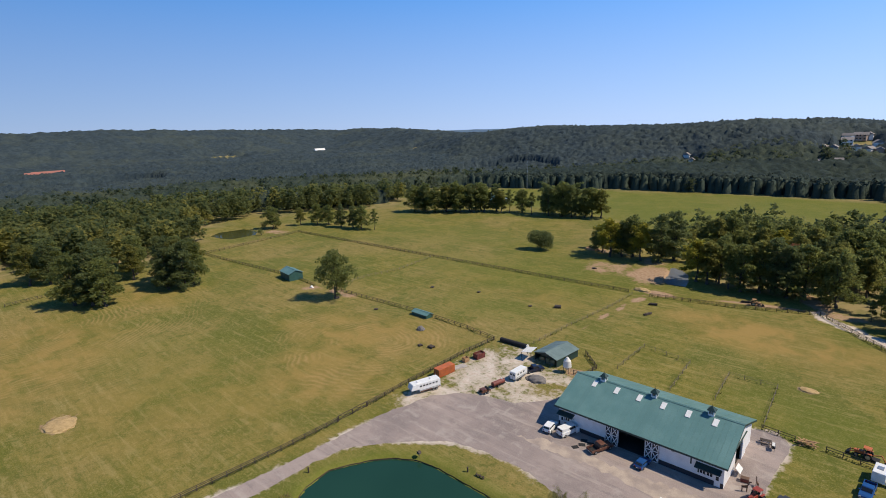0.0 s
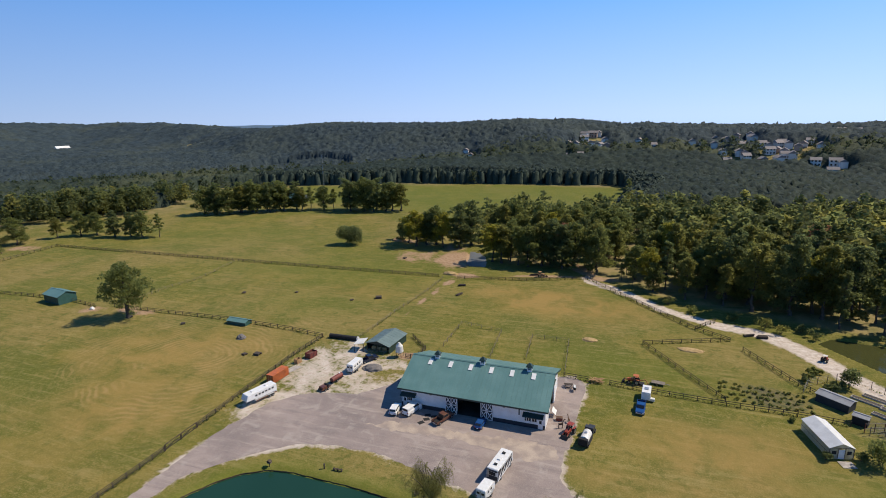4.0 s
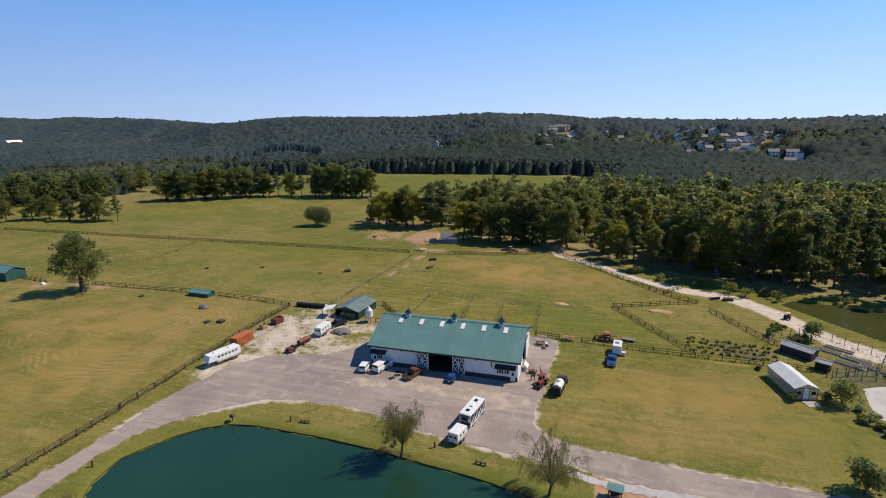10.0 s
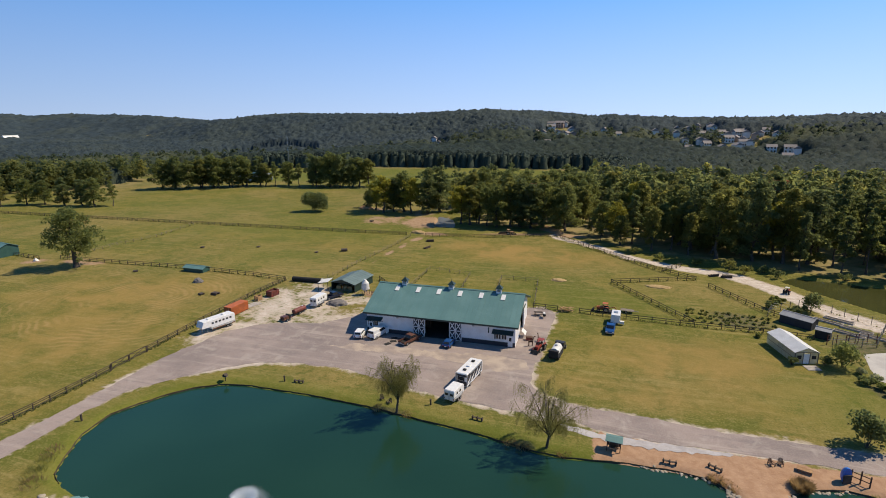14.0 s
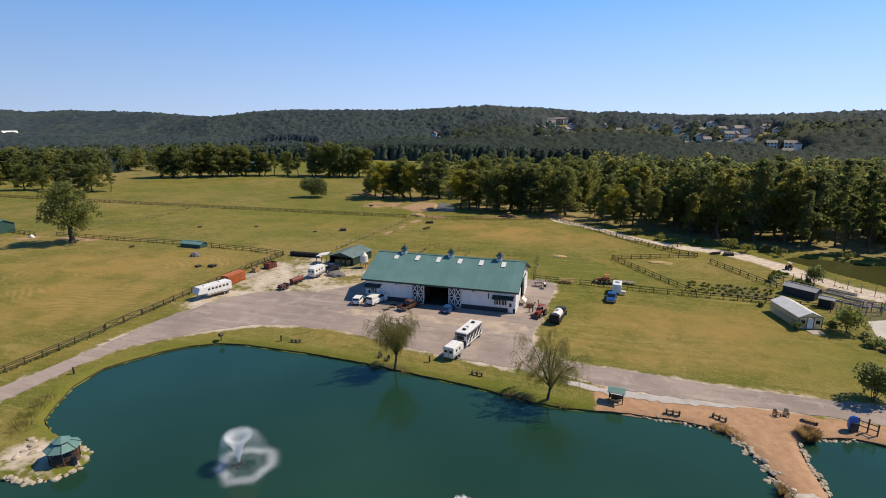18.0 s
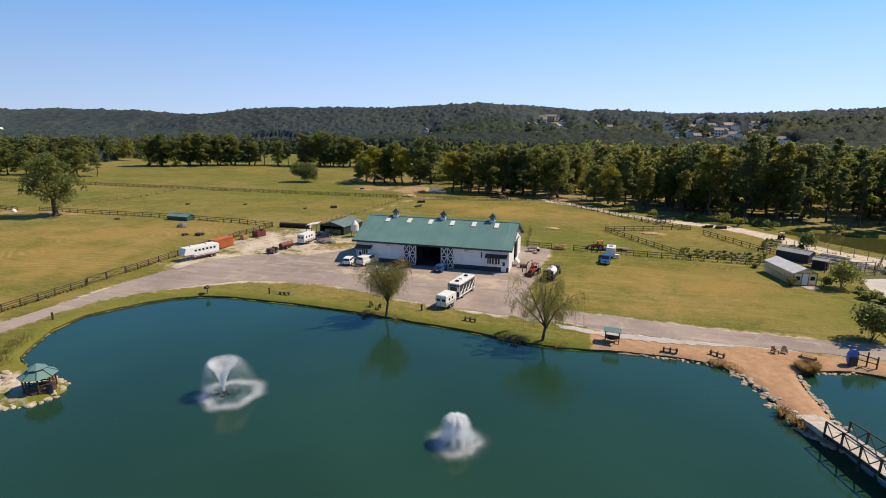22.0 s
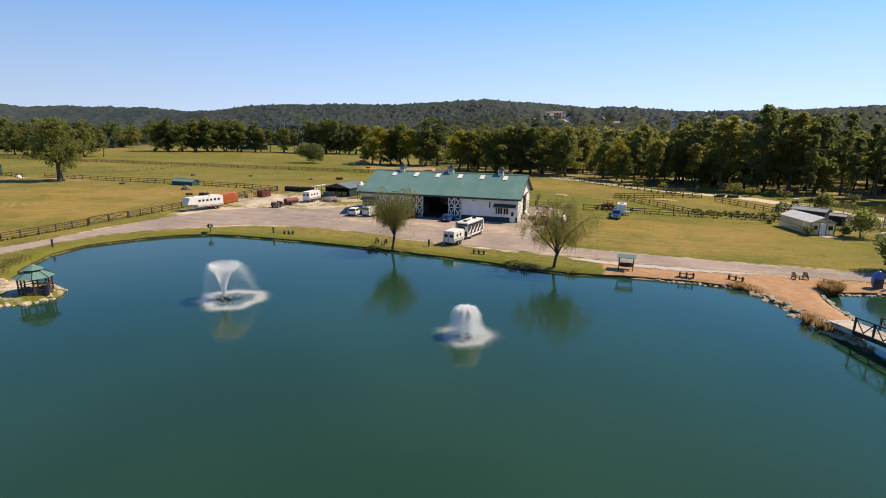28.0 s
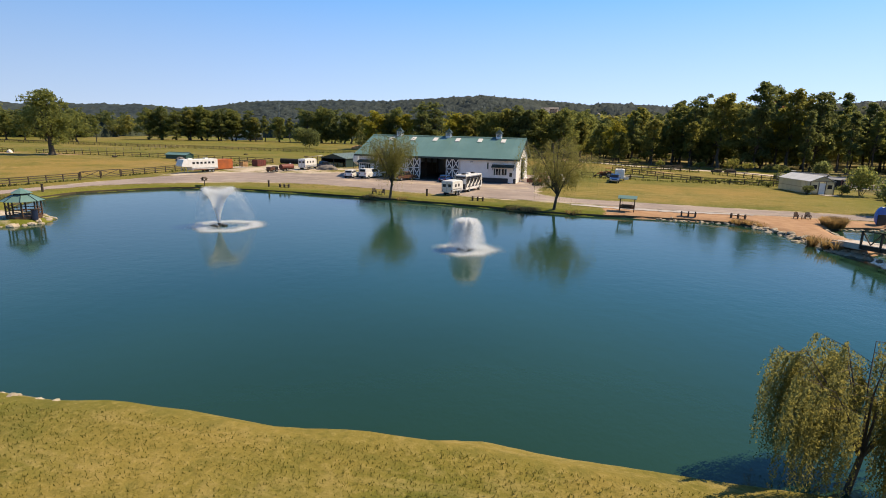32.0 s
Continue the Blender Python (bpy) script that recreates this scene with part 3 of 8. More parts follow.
def bank(name, poly, label, lip=0.03):
    """A low eroded earth lip along a shore."""
    ring = [np.array(p[:2]) for p in fill(poly, 0, 0.7)]
    ring = [p for p, q in zip(ring, ring[1:] + ring[:1]) if np.linalg.norm(p - q) > 0.05]
    m = len(ring)
    vs, fs = [], []
    for i in range(m):
        tx, ty = ring[(i + 1) % m] - ring[i - 1]
        ln = math.hypot(tx, ty) or 1.0
        nx, ny = -ty / ln, tx / ln
        if inside(poly, ring[i][0] + nx * 0.3, ring[i][1] + ny * 0.3) > inside(poly, ring[i][0] - nx * 0.3, ring[i][1] - ny * 0.3):
            nx, ny = -nx, -ny
        w = 0.12 * noise.noise(Vector((ring[i][0] * 0.9, ring[i][1] * 0.9, 0)))
        x, y = ring[i][0] + nx * w, ring[i][1] + ny * w
        h = -0.19 + 0.05 * noise.noise(Vector((x * 0.5, y * 0.5, 3)))
        vs += [(x - nx * 0.05, y - ny * 0.05, WATER_Z - 0.3), (x, y, h - 0.05), (x + nx * lip, y + ny * lip, h), (x + nx * (lip + 0.16), y + ny * (lip + 0.16), -0.42)]
    for i in range(m):
        a, b = i * 4, ((i + 1) % m) * 4
        if ring[i][1] < -52:
            continue
        fs += [(a + k, b + k, b + k + 1, a + k + 1) for k in range(3)]
    return tagged(sheet(name, vs, fs, M_SOIL, False), label, "pond bank", kind="structure")


bank("trim_1", POND, "dark eroded earth bank along the pond")
flat_patch("water_1", [(-42, -82), (74, -82), (74, -24), (-42, -24)], WATER_Z, M_WATER, "calm dark green pond water reflecting the sky", "pond water")
flat_patch("water_2", grown(EAST_POND, 3), WATER_Z, M_MURKY, "still dark green water of a second pond", "pond water")
flat_patch("water_3", grown(CREEK, 0.5), WATER_Z, M_CREEK_SKYGREY, "creek pool beside a bare bank, sky reflection painted as grey", "creek water")
flat_patch("water_4", grown(LEFT_POOL, 2), WATER_Z, M_MURKY, "small muddy pool among trees", "pool water")


def road_material():
    m, nt, p = nodes_of("compacted_gravel")
    pos = nt.nodes.new("ShaderNodeNewGeometry").outputs["Position"]
    wide, mid, fine = noise_node(nt, 0.06, 4, 0.6, pos), noise_node(nt, 0.35, 5, 0.65, pos, 0.8), noise_node(nt, 6.0, 4, 0.7, pos)
    col = mix(nt, ramp(nt, wide, 0.35, 0.65), (0.205, 0.162, 0.148), (0.300, 0.235, 0.208))
    along = nt.nodes.new("ShaderNodeVectorMath")
    along.operation = "MULTIPLY"
    along.inputs[1].default_value = (0.05, 0.55, 1.0)
    nt.links.new(pos, along.inputs[0])
    ruts = noise_node(nt, 1.0, 5, 0.65, along.outputs[0], 0.6)
    col = mix(nt, calc(nt, "MULTIPLY", ramp(nt, ruts, 0.52, 0.66), 0.55), col, (0.390, 0.325, 0.280))
    col = mix(nt, calc(nt, "MULTIPLY", ramp(nt, ruts, 0.48, 0.34), 0.5), col, (0.150, 0.124, 0.118))
    col = mix(nt, calc(nt, "MULTIPLY", ramp(nt, mid, 0.50, 0.72), 0.55), col, (0.395, 0.345, 0.300))
    col = mix(nt, calc(nt, "MULTIPLY", ramp(nt, mid, 0.46, 0.28), 0.4), col, (0.150, 0.128, 0.120))
    col = mix(nt, calc(nt, "MULTIPLY", ramp(nt, fine, 0.4, 0.7), 0.35), col, (0.420, 0.370, 0.330))
    nt.links.new(col, p.inputs["Base Color"])
    p.inputs["Roughness"].default_value = 0.95
    bump(nt, p, fine, 0.5, 0.04)
    return m


M_ROAD = road_material()
M_APRON = plain("pale_gravel", (0.46, 0.37, 0.29), (0.30, 0.24, 0.205), 0.35, 0.95, 0, 0.03, 5.0)
flat_patch("road_2", [(-19, -9.6), (-14, -7.0), (-6, -6.6), (3, -6.4), (11, -5.2), (17.5, -5.6), (18.2, -9), (13, -11.0), (6, -9.6), (0, -9.0), (-8, -9.2), (-14, -9.8)], 0.036, M_APRON, "pale sandy gravel apron before the barn", "gravel apron", 0.7, 1.1)
M_WHITEGRAVEL = plain("white_gravel", (0.47, 0.44, 0.43), (0.36, 0.33, 0.32), 0.5, 0.95, 0, 0.03, 5.0)
flat_patch("road_3", [(23.5, -23.4), (29, -24.7), (38, -24.8), (47, -24.8), (43, -25.7), (38, -26.4), (33, -26.5), (28.3, -25.9), (25, -24.9)], 0.034, M_WHITEGRAVEL, "loose pale gravel strip along the drive", "gravel strip", 0.6, 0.5)
flat_patch("pavement_1", [(72.2, 2.4), (74.4, 12.8), (78.5, 14.6), (96, 11), (92, -2), (80, -1.5)], 0.03, plain("pale_concrete", (0.50, 0.47, 0.43), (0.42, 0.39, 0.36), 0.4, 0.9, 0, 0.01, 8.0), "pale concrete drive behind the shrub border", "pavement", 1.0, 0.25)
flat_patch("road_1", ROAD, 0.03, M_ROAD, "worn grey-brown compacted gravel drive and yard", "gravel road", 1.2, 0.5)

# ---------------------------------------------------------------- building blocks
def part(name, bm, material, parent=None, label=""):
    me = bpy.data.meshes.new(name)
    bm.to_mesh(me)
    bm.free()
    for mm in (material if isinstance(material, (list, tuple)) else (material,)):
        me.materials.append(mm)
    ob = new(name, me)
    ob.parent = parent
    return tagged(ob, label)


def thing(name, label, category, at=(0, 0, 0), turn=0.0, group=""):
    ob = new(name)
    ob.matrix_basis = pose(*at, 0, 0, turn)
    ob.empty_display_size = 0.3
    return tagged(ob, label, category, group)


def box(x0, x1, y0, y1, z0, z1, bevel=0.0, bm=None):
    bm = bm or bmesh.new()
    m = Matrix.Translation(((x0 + x1) / 2, (y0 + y1) / 2, (z0 + z1) / 2)) @ Matrix.Diagonal((x1 - x0, y1 - y0, z1 - z0, 1))
    vs = bmesh.ops.create_cube(bm, size=1, matrix=m)["verts"]
    if bevel:
        es = list({e for v in vs for e in v.link_edges})
        bmesh.ops.bevel(bm, geom=es, offset=bevel, segments=2, affect="EDGES", profile=0.6)
    return bm


def prism(profile, a, b, axis="x", bevel=0.0, bm=None):
    """A closed profile swept from a to b. Profile points are (y, z) along x, (x, z) along y, (x, y) along z."""
    bm = bm or bmesh.new()
    def place(u, v, w):
        return {"x": (w, u, v), "y": (u, w, v), "z": (u, v, w)}[axis]
    ra = [bm.verts.new(place(u, v, a)) for u, v in profile]
    rb = [bm.verts.new(place(u, v, b)) for u, v in profile]
    n = len(profile)
    fs = [bm.faces.new(ra), bm.faces.new(rb[::-1])]
    fs += [bm.faces.new((ra[i], rb[i], rb[(i + 1) % n], ra[(i + 1) % n])) for i in range(n)]
    bmesh.ops.recalc_face_normals(bm, faces=fs)
    if bevel:
        es = list({e for f in fs for e in f.edges})
        bmesh.ops.bevel(bm, geom=es, offset=bevel, segments=2, affect="EDGES", profile=0.6)
    return bm


def bar(p, q, r, sides=6, bm=None, r2=None):
    """A round bar from p to q."""
    bm = bm or bmesh.new()
    p, q = Vector(p), Vector(q)
    m = Matrix.Translation((p + q) / 2) @ (q - p).to_track_quat("Z", "Y").to_matrix().to_4x4()
    bmesh.ops.create_cone(bm, cap_ends=True, segments=sides, radius1=r, radius2=r if r2 is None else r2, depth=(q - p).length, matrix=m)
    return bm


def beam(p, q, w, h, bm=None):
    """A square-cut beam from p to q."""
    bm = bm or bmesh.new()
    p, q = Vector(p), Vector(q)
    m = Matrix.Translation((p + q) / 2) @ (q - p).to_track_quat("X", "Z").to_matrix().to_4x4() @ Matrix.Diagonal(((q - p).length, w, h, 1))
    bmesh.ops.create_cube(bm, size=1, matrix=m)
    return bm


# ---------------------------------------------------------------- trees
def leaf_cloud(rng, lobes, count, size, lift=0.5, radial=0.3, jitter=0.85, sides=4, inner=0.5):
    """Corners and faces of many small leaf sprays laid over the lobes (centre, radius) of a crown."""
    c = np.array([l[:3] for l in lobes])
    r = np.array([l[3] for l in lobes])
    pick = rng.choice(len(lobes), count, p=r ** 2 / (r ** 2).sum())
    d = rng.normal(size=(count, 3))
    d /= np.linalg.norm(d, axis=1)[:, None]
    d[:, 2] = np.where(d[:, 2] < -0.7, -d[:, 2], d[:, 2])
    at = c[pick] + d * (r[pick] * rng.uniform(inner, 1.12, count))[:, None] * (1, 1, 0.85)
    n = radial * d + rng.normal(size=(count, 3)) * jitter + (0.15, 0, lift)
    n /= np.linalg.norm(n, axis=1)[:, None]
    u = np.cross(n, rng.normal(size=(count, 3)))
    u /= np.linalg.norm(u, axis=1)[:, None]
    v = np.cross(n, u)
    s = size * rng.uniform(0.55, 1.35, count)[:, None]
    w = s * rng.uniform(0.45, 0.9, count)[:, None]
    bend = n * s * rng.uniform(-0.25, 0.25, count)[:, None]
    if sides == 3:
        corners = np.stack([at - u * s, at - v * w * 1.2 + bend, at + u * s * 0.8 + v * w], 1)
    else:
        corners = np.stack([at - u * s, at - v * w + bend, at + u * s, at + v * w + bend], 1)
    return corners.reshape(-1, 3), np.arange(count * sides).reshape(-1, sides)


def crown_lobes(rng, h, low, wide, n, spire=0.0, tufts=4):
    """Boughs set spirally round the trunk, each breaking into tufts of uneven size; a few boughs are short and leave gaps."""
    out = []
    for i in range(n):
        k = (i + rng.uniform(0.1, 0.9)) / n
        z = low + (h - low) * (0.08 + 0.84 * k)
        reach = wide * math.sin(math.pi * min(1, 0.24 + 0.72 * k)) ** 0.8 * (1 - spire * k) * (rng.uniform(0.35, 0.6) if rng.random() < 0.25 else rng.uniform(0.68, 0.98))
        a = i * 2.4 + rng.uniform(-0.6, 0.6)
        rad = wide * rng.uniform(0.20, 0.34) * (1 - 0.45 * spire * k)
        bx, by = math.cos(a) * reach * 0.72, math.sin(a) * reach * 0.72
        out.append((bx, by, z - rad * 0.2, rad))
        for _ in range(tufts):
            g = np.clip(rng.normal(size=3), -1.5, 1.5) * (0.75, 0.75, 0.6) * rad
            out.append((bx * 1.05 + g[0], by * 1.05 + g[1], z - 0.15 * rad + g[2], rad * rng.uniform(0.36, 0.62)))
    for z, r in ((0.30, 0.50), (0.52, 0.50), (0.72, 0.40), (0.86, 0.26)):
        out.append((rng.uniform(-0.08, 0.08) * wide, rng.uniform(-0.08, 0.08) * wide, low + (h - low) * z, wide * r * (1 - 0.5 * spire * z)))
    return out


def limbs(rng, h, low, r, lobes, sides=7, every=5):
    bm = bmesh.new()
    zs = [0, 0.06 * h, low * 0.6 + 0.5, low + (h - low) * 0.35, low + (h - low) * 0.72]
    pts = [Vector((rng.uniform(-0.02, 0.02) * h * (i > 1), rng.uniform(-0.02, 0.02) * h * (i > 1), z)) for i, z in enumerate(zs)]
    rad = [r * 1.5, r, r * 0.85, r * 0.5, r * 0.12]
    for a, b, ra, rb in zip(pts, pts[1:], rad, rad[1:]):
        bar(a - (b - a) * 0.02, b, ra, sides, bm, rb)
    for lx, ly, lz, lr in lobes[::every]:
        k = min(0.9, max(0.25, (lz - low) / max(0.1, h - low) * 0.6))
        root = pts[2].lerp(pts[4], k)
        mid = root.lerp(Vector((lx, ly, lz)), 0.55) + Vector((0, 0, 0.05 * h))
        bar(root, mid, r * 0.36, 5, bm, r * 0.2)
        bar(mid, (lx, ly, lz), r * 0.2, 5, bm, r * 0.05)
    return bm


def make_tree(name, label, material, h, low, wide, n, count, size, seed, trunk=0.22, spire=0.0, category="tree"):
    rng = np.random.default_rng(seed)
    lobes = crown_lobes(rng, h, low, wide, n, spire)
    t = thing(name, label, category)
    part("trunk", limbs(rng, h, low, trunk, lobes), M_BARK, t)
    v, f = leaf_cloud(rng, lobes, count, size, sides=3)
    v[:, 2] = np.maximum(v[:, 2], 0.05)
    new("crown", fast_mesh("crown", v, f, material, sides=3)).parent = t
    return t


def placed(t, x, y, z=0.0, s=1.0, turn=0.0, sz=None):
    return copy_thing(t, Matrix.Translation((x, y, z)) @ Matrix.Rotation(radians(turn), 4, "Z") @ Matrix.Diagonal((s, s, sz or s, 1)))


def drop_original(t):
    for o in [*t.children_recursive, t]:
        bpy.data.objects.remove(o)


MODELS = {
    "green": [make_tree("tree", "broad green deciduous tree at the pasture's edge", M_LEAF, 14, 0.7, 4.7, 15, 6200, 0.26, 10 + i, 0.28) for i in range(4)],
    "olive": [make_tree("tree", "olive-green deciduous tree with a rounded crown", M_LEAF_OLIVE, 14, 2.2, 3.8, 13, 4800, 0.25, 20 + i, 0.26) for i in range(3)],
    "dark": [make_tree("tree", "tall dark green tree leafy down to the grass", M_LEAF_DARK, 17, 0.6, 4.3, 17, 6400, 0.265, 30 + i, 0.26, 0.15) for i in range(3)],
    "yellow": [make_tree("tree", "yellowing tree in early autumn colour", M_LEAF_YELLOW, 13, 2.4, 3.8, 13, 4500, 0.245, 40 + i, 0.24) for i in range(2)],
    "rust": [make_tree("tree", "tall tree with thin rust-brown dying foliage", M_LEAF_RUST, 19, 7, 4.6, 10, 2000, 0.26, 50, 0.26, 0.2)],
    "slim": [make_tree("tree", "slender green tree with bare lower trunk", M_LEAF, 15, 3.8, 2.8, 10, 2500, 0.25, 60 + i, 0.19, 0.25) for i in range(3)],
    "pine": [make_tree("pine_tree", "tall dark pine with a bare lower trunk", M_LEAF_DARK, 23, 3.5, 3.8, 17, 5800, 0.275, 70 + i, 0.28, 0.35, "pine tree") for i in range(3)],
}
turn_rng = random.Random(4)


def tree_at(kind, x, y, height, fat=1.0):
    models = MODELS[kind]
    m = models[turn_rng.randrange(len(models))]
    base = {"green": 14, "olive": 14, "dark": 17, "yellow": 13, "rust": 19, "slim": 15, "pine": 23}[kind]
    s = height / base
    return placed(m, x, y, float(hill(x, y)) - 0.03, s * fat * turn_rng.uniform(1.0, 1.22), turn_rng.uniform(0, 360), s)


# Trees that stand alone or in small groups on the pastures.
for kind, x, y, h in [
         ("green", -246, 100, 13), ("green", -238, 103, 12), ("dark", -225, 103, 13.5), ("dark", -216, 105, 13), ("green", -209, 105.6, 13), ("slim", -200, 108, 12),
        ("green", -258, 76, 13), ("olive", -252, 92, 11), ("dark", -186, -12, 19), ("olive", -181, -8, 18), ("green", -177, -5, 17), ("dark", -173, -10, 18), ("olive", -184, -2, 17), ("green", -190, -6, 18), ("dark", -178, -14, 16),
        ("dark", -180, -39, 19), ("green", -176, -36, 17), ("dark", -184, -35, 20), ("green", -186, -43, 18), ("olive", -233, -48, 17), ("dark", -228, -42, 18), ("green", -240, -40, 17), ("dark", -212, -26, 16), ("olive", -205, -18, 15), ("green", -214, -14, 17),
        ("green", -226, 166, 17), ("dark", -219, 168, 18), ("green", -211, 171, 16), ("olive", -205, 176, 17), ("green", -197, 180, 18), ("dark", -190, 184, 18), ("green", -184, 190, 17),
        ("green", -222, 172, 18), ("dark", -208, 178, 19), ("olive", -194, 187, 18), ("green", -202, 182, 19), ("dark", -178, 196, 18), ("green", -188, 192, 19), ("green", -160, 200, 15), ("dark", -145, 204, 19), ("green", -134, 206, 20), ("dark", -126, 208, 19), ("green", -114, 206, 18), ("olive", -108, 206, 17), ("slim", -166, 194, 15), ("olive", -172, 193, 14), ("slim", -150, 196, 14), ("dark", -139, 198, 19), ("green", -131, 200, 20), ("dark", -124, 200, 19), ("dark", -117, 203, 17),
        ("yellow", -64, 125, 16), ("dark", -60, 128, 15), ("yellow", -51, 126, 15), ("green", -56, 130, 17), ("dark", -44, 128, 19), ("dark", -40, 133, 20), ("green", -70, 130, 12), ("olive", -76, 136, 8),
        ("yellow", -24, 109, 15), ("olive", -20, 108, 15), ("slim", -17, 111, 16), ("slim", -13, 107, 15), ("green", -9, 106, 16), ("olive", -4, 108, 17), ("dark", 0, 109, 18), ("dark", 4, 107, 17), ("green", 8, 111, 17)]:
    tree_at(kind, x, y, h * 1.08, 1.25)

# The wood's edge beside the track and the second pond.
edge_rng = random.Random(11)
spots = []
for i in range(4000):
    x, y = edge_rng.uniform(-32, 150), edge_rng.uniform(56, 160)
    if 4 < -float(inside(OPEN, x, y)) < 40 and all((x - a) ** 2 + (y - b) ** 2 > 20 + 38 * ((x * 0.37 + y * 0.61) % 1.0) for a, b in spots) and float(inside(CREEK, x, y)) < -3 and not (8 < x < 16 and 96 < y < 128):
        spots.append((x, y))
for x, y in spots[:165]:
    east = step(np.array(x), 35.0, 75.0)
    kind = edge_rng.choices(["green", "olive", "dark", "yellow", "slim", "pine", "rust"], [5 - 2 * float(east), 7.5 - 5 * float(east), 1.5 + 3 * float(east), 3.2 - 2.9 * float(east), 4, 0.2 + 9 * float(east), 0.05])[0]
    tree_at(kind, x, y, edge_rng.uniform(9.5, 19.0) + 7.0 * float(east) * edge_rng.uniform(0.6, 1.1) - (4 if kind == "slim" else 0))
tree_at("rust", 86, 110, 22)
for kind in MODELS:
    for m in MODELS[kind]:
        drop_original(m)


HOUSES = [(-35, 451), (-30, 484), (-23, 501), (-17, 521), (-10, 526), (-2, 506), (1, 482), (-15, 489), (46, 482), (112, 493), (123, 507), (123, 479), (135, 509), (91, 487), (100, 478),
          (121, 438), (105, 457), (141, 451), (148, 455), (156, 476), (158, 463), (164, 456), (170, 465), (151, 444), (144, 429), (133, 432), (176, 470), (167, 415), (183, 406), (203, 518),
          (214, 523), (225, 516), (-138, 458), (-147, 473)]


near_rng = random.Random(21)
HOUSES += [(x + near_rng.choice((-1, 1)) * near_rng.uniform(9, 16), y + near_rng.uniform(-16, 16)) for x, y in HOUSES[:32] if near_rng.random() < 0.75]


def treetop(rng, blunt, rings=4, seg=6, deep=0.66):
    """Corners of one lumpy far crown, of unit height, as a ragged dome of quads."""
    k = np.linspace(0, 1, rings)[:, None]
    up = k * math.pi / 2
    a = np.arange(seg)[None] * 2 * math.pi / seg + k * 0.7 + rng.normal(0, 0.12, (rings, seg))
    r = 0.40 * np.maximum(np.cos(up) ** (1.15 - 0.6 * blunt), 0.02) * rng.uniform(0.78, 1.2, (rings, seg))
    z = 0.96 - deep + deep * np.sin(up) + rng.normal(0, 0.04, (rings, seg)) * (k > 0.01)
    z[0] = 0.03
    v = np.stack([r * np.cos(a), r * np.sin(a), z], -1)
    i = np.arange(rings * seg).reshape(rings, seg)
    w = np.roll(i, -1, 1)
    return v.reshape(-1, 3), np.stack([i[:-1], w[:-1], w[1:], i[1:]], 2).reshape(-1, 4)


# The woods beyond, as one mass of crowns for each belt.
def belt(name, label, rng, near, far, pitch, count, size, material, tall, right=-52, lift=0.5, wide=1.15, within=None, without=None, sprays=22, edge=None):
    span = far + 50
    n = int((2 * span / pitch) ** 2)
    x, y = HUB[0] + rng.uniform(-span, span, n), HUB[1] + rng.uniform(-span, span, n)
    r = np.hypot(x - HUB[0], y - HUB[1])
    bearing = np.degrees(np.arctan2(-(x - HUB[0]), y - HUB[1]))
    ok = (r > near) & (r < far) & (bearing > right) & (bearing < 96)
    crest = np.interp(bearing, [c[0] for c in CREST], [c[1] for c in CREST])
    ok &= (r < crest + 50) | (bearing > 45)
    x, y, r = x[ok], y[ok], r[ok]
    depth = -inside(OPEN, x, y)
    ok = (depth > 3) & ~((depth < 40) & (x > -32) & (y < 160) & (x < 150))
    if edge:
        ok &= depth < edge
    if within:
        ok &= inside(within, x, y) > 0
    if without:
        ok &= inside(without, x, y) < 0
    for cx, cy, cw, ch in CLEARINGS + [(hx + (HUB[0] - hx) * 0.008, hy + (HUB[1] - hy) * 0.008, 5.5, 7.5) for hx, hy in HOUSES] + [(-970, 100, 60, 45)]:
        ok &= np.hypot((x - cx) / cw, (y - cy) / ch) > 1
    x, y = x[ok], y[ok]
    z = hill(x, y)
    shapes = []
    for i in range(5):
        if count:
            lobes = crown_lobes(rng, 1.0, 0.10, 0.38, 8, 0.15 * i, 3)
            shapes.append(leaf_cloud(rng, lobes, count, size, lift, 0.7, 0.45, 3))
        else:
            v, q = treetop(rng, 0.3 + 0.12 * i, 3, 6, 0.5)
            if size:
                # sprays of leaves standing off the closed crown
                lobes = [(v[k][0] * 0.8, v[k][1] * 0.8, v[k][2] * 0.92, 0.13) for k in range(6, len(v) - 5)] + [(0, 0, 0.84, 0.14), (0, 0, 0.5, 0.3)]
                lv, lq = leaf_cloud(rng, lobes, sprays, size, 2.0, 0.5, 0.5)
                v, q = np.concatenate([v * (0.82, 0.82, 0.9), lv]), np.concatenate([q, lq + len(v)])
            shapes.append((v, q))
    vs, fs, base = [], [], 0
    kind = rng.integers(0, 5, len(x))
    hgt = rng.uniform(tall[0], tall[1], len(x))
    for i in range(5):
        k = kind == i
        a = rng.uniform(0, 6.28, k.sum())
        s = shapes[i][0][None]
        c, sn = np.cos(a)[:, None], np.sin(a)[:, None]
        hh = hgt[k][:, None]
        px = (s[..., 0] * c - s[..., 1] * sn) * hh * wide + x[k][:, None]
        py = (s[..., 0] * sn + s[..., 1] * c) * hh * wide + y[k][:, None]
        pz = s[..., 2] * hh + z[k][:, None] - 0.5
        vs.append(np.stack([px, py, pz], -1).reshape(-1, 3))
        m = s.shape[1]
        fs.append((shapes[i][1][None] + base + m * np.arange(k.sum())[:, None, None]).reshape(-1, shapes[i][1].shape[1]))
        base += m * int(k.sum())
    v = np.concatenate(vs)
    ob = new(name, fast_mesh(name, v, np.concatenate(fs), material, False, 3 if count else 4))
    return tagged(ob, label, "woods", kind="stuff")


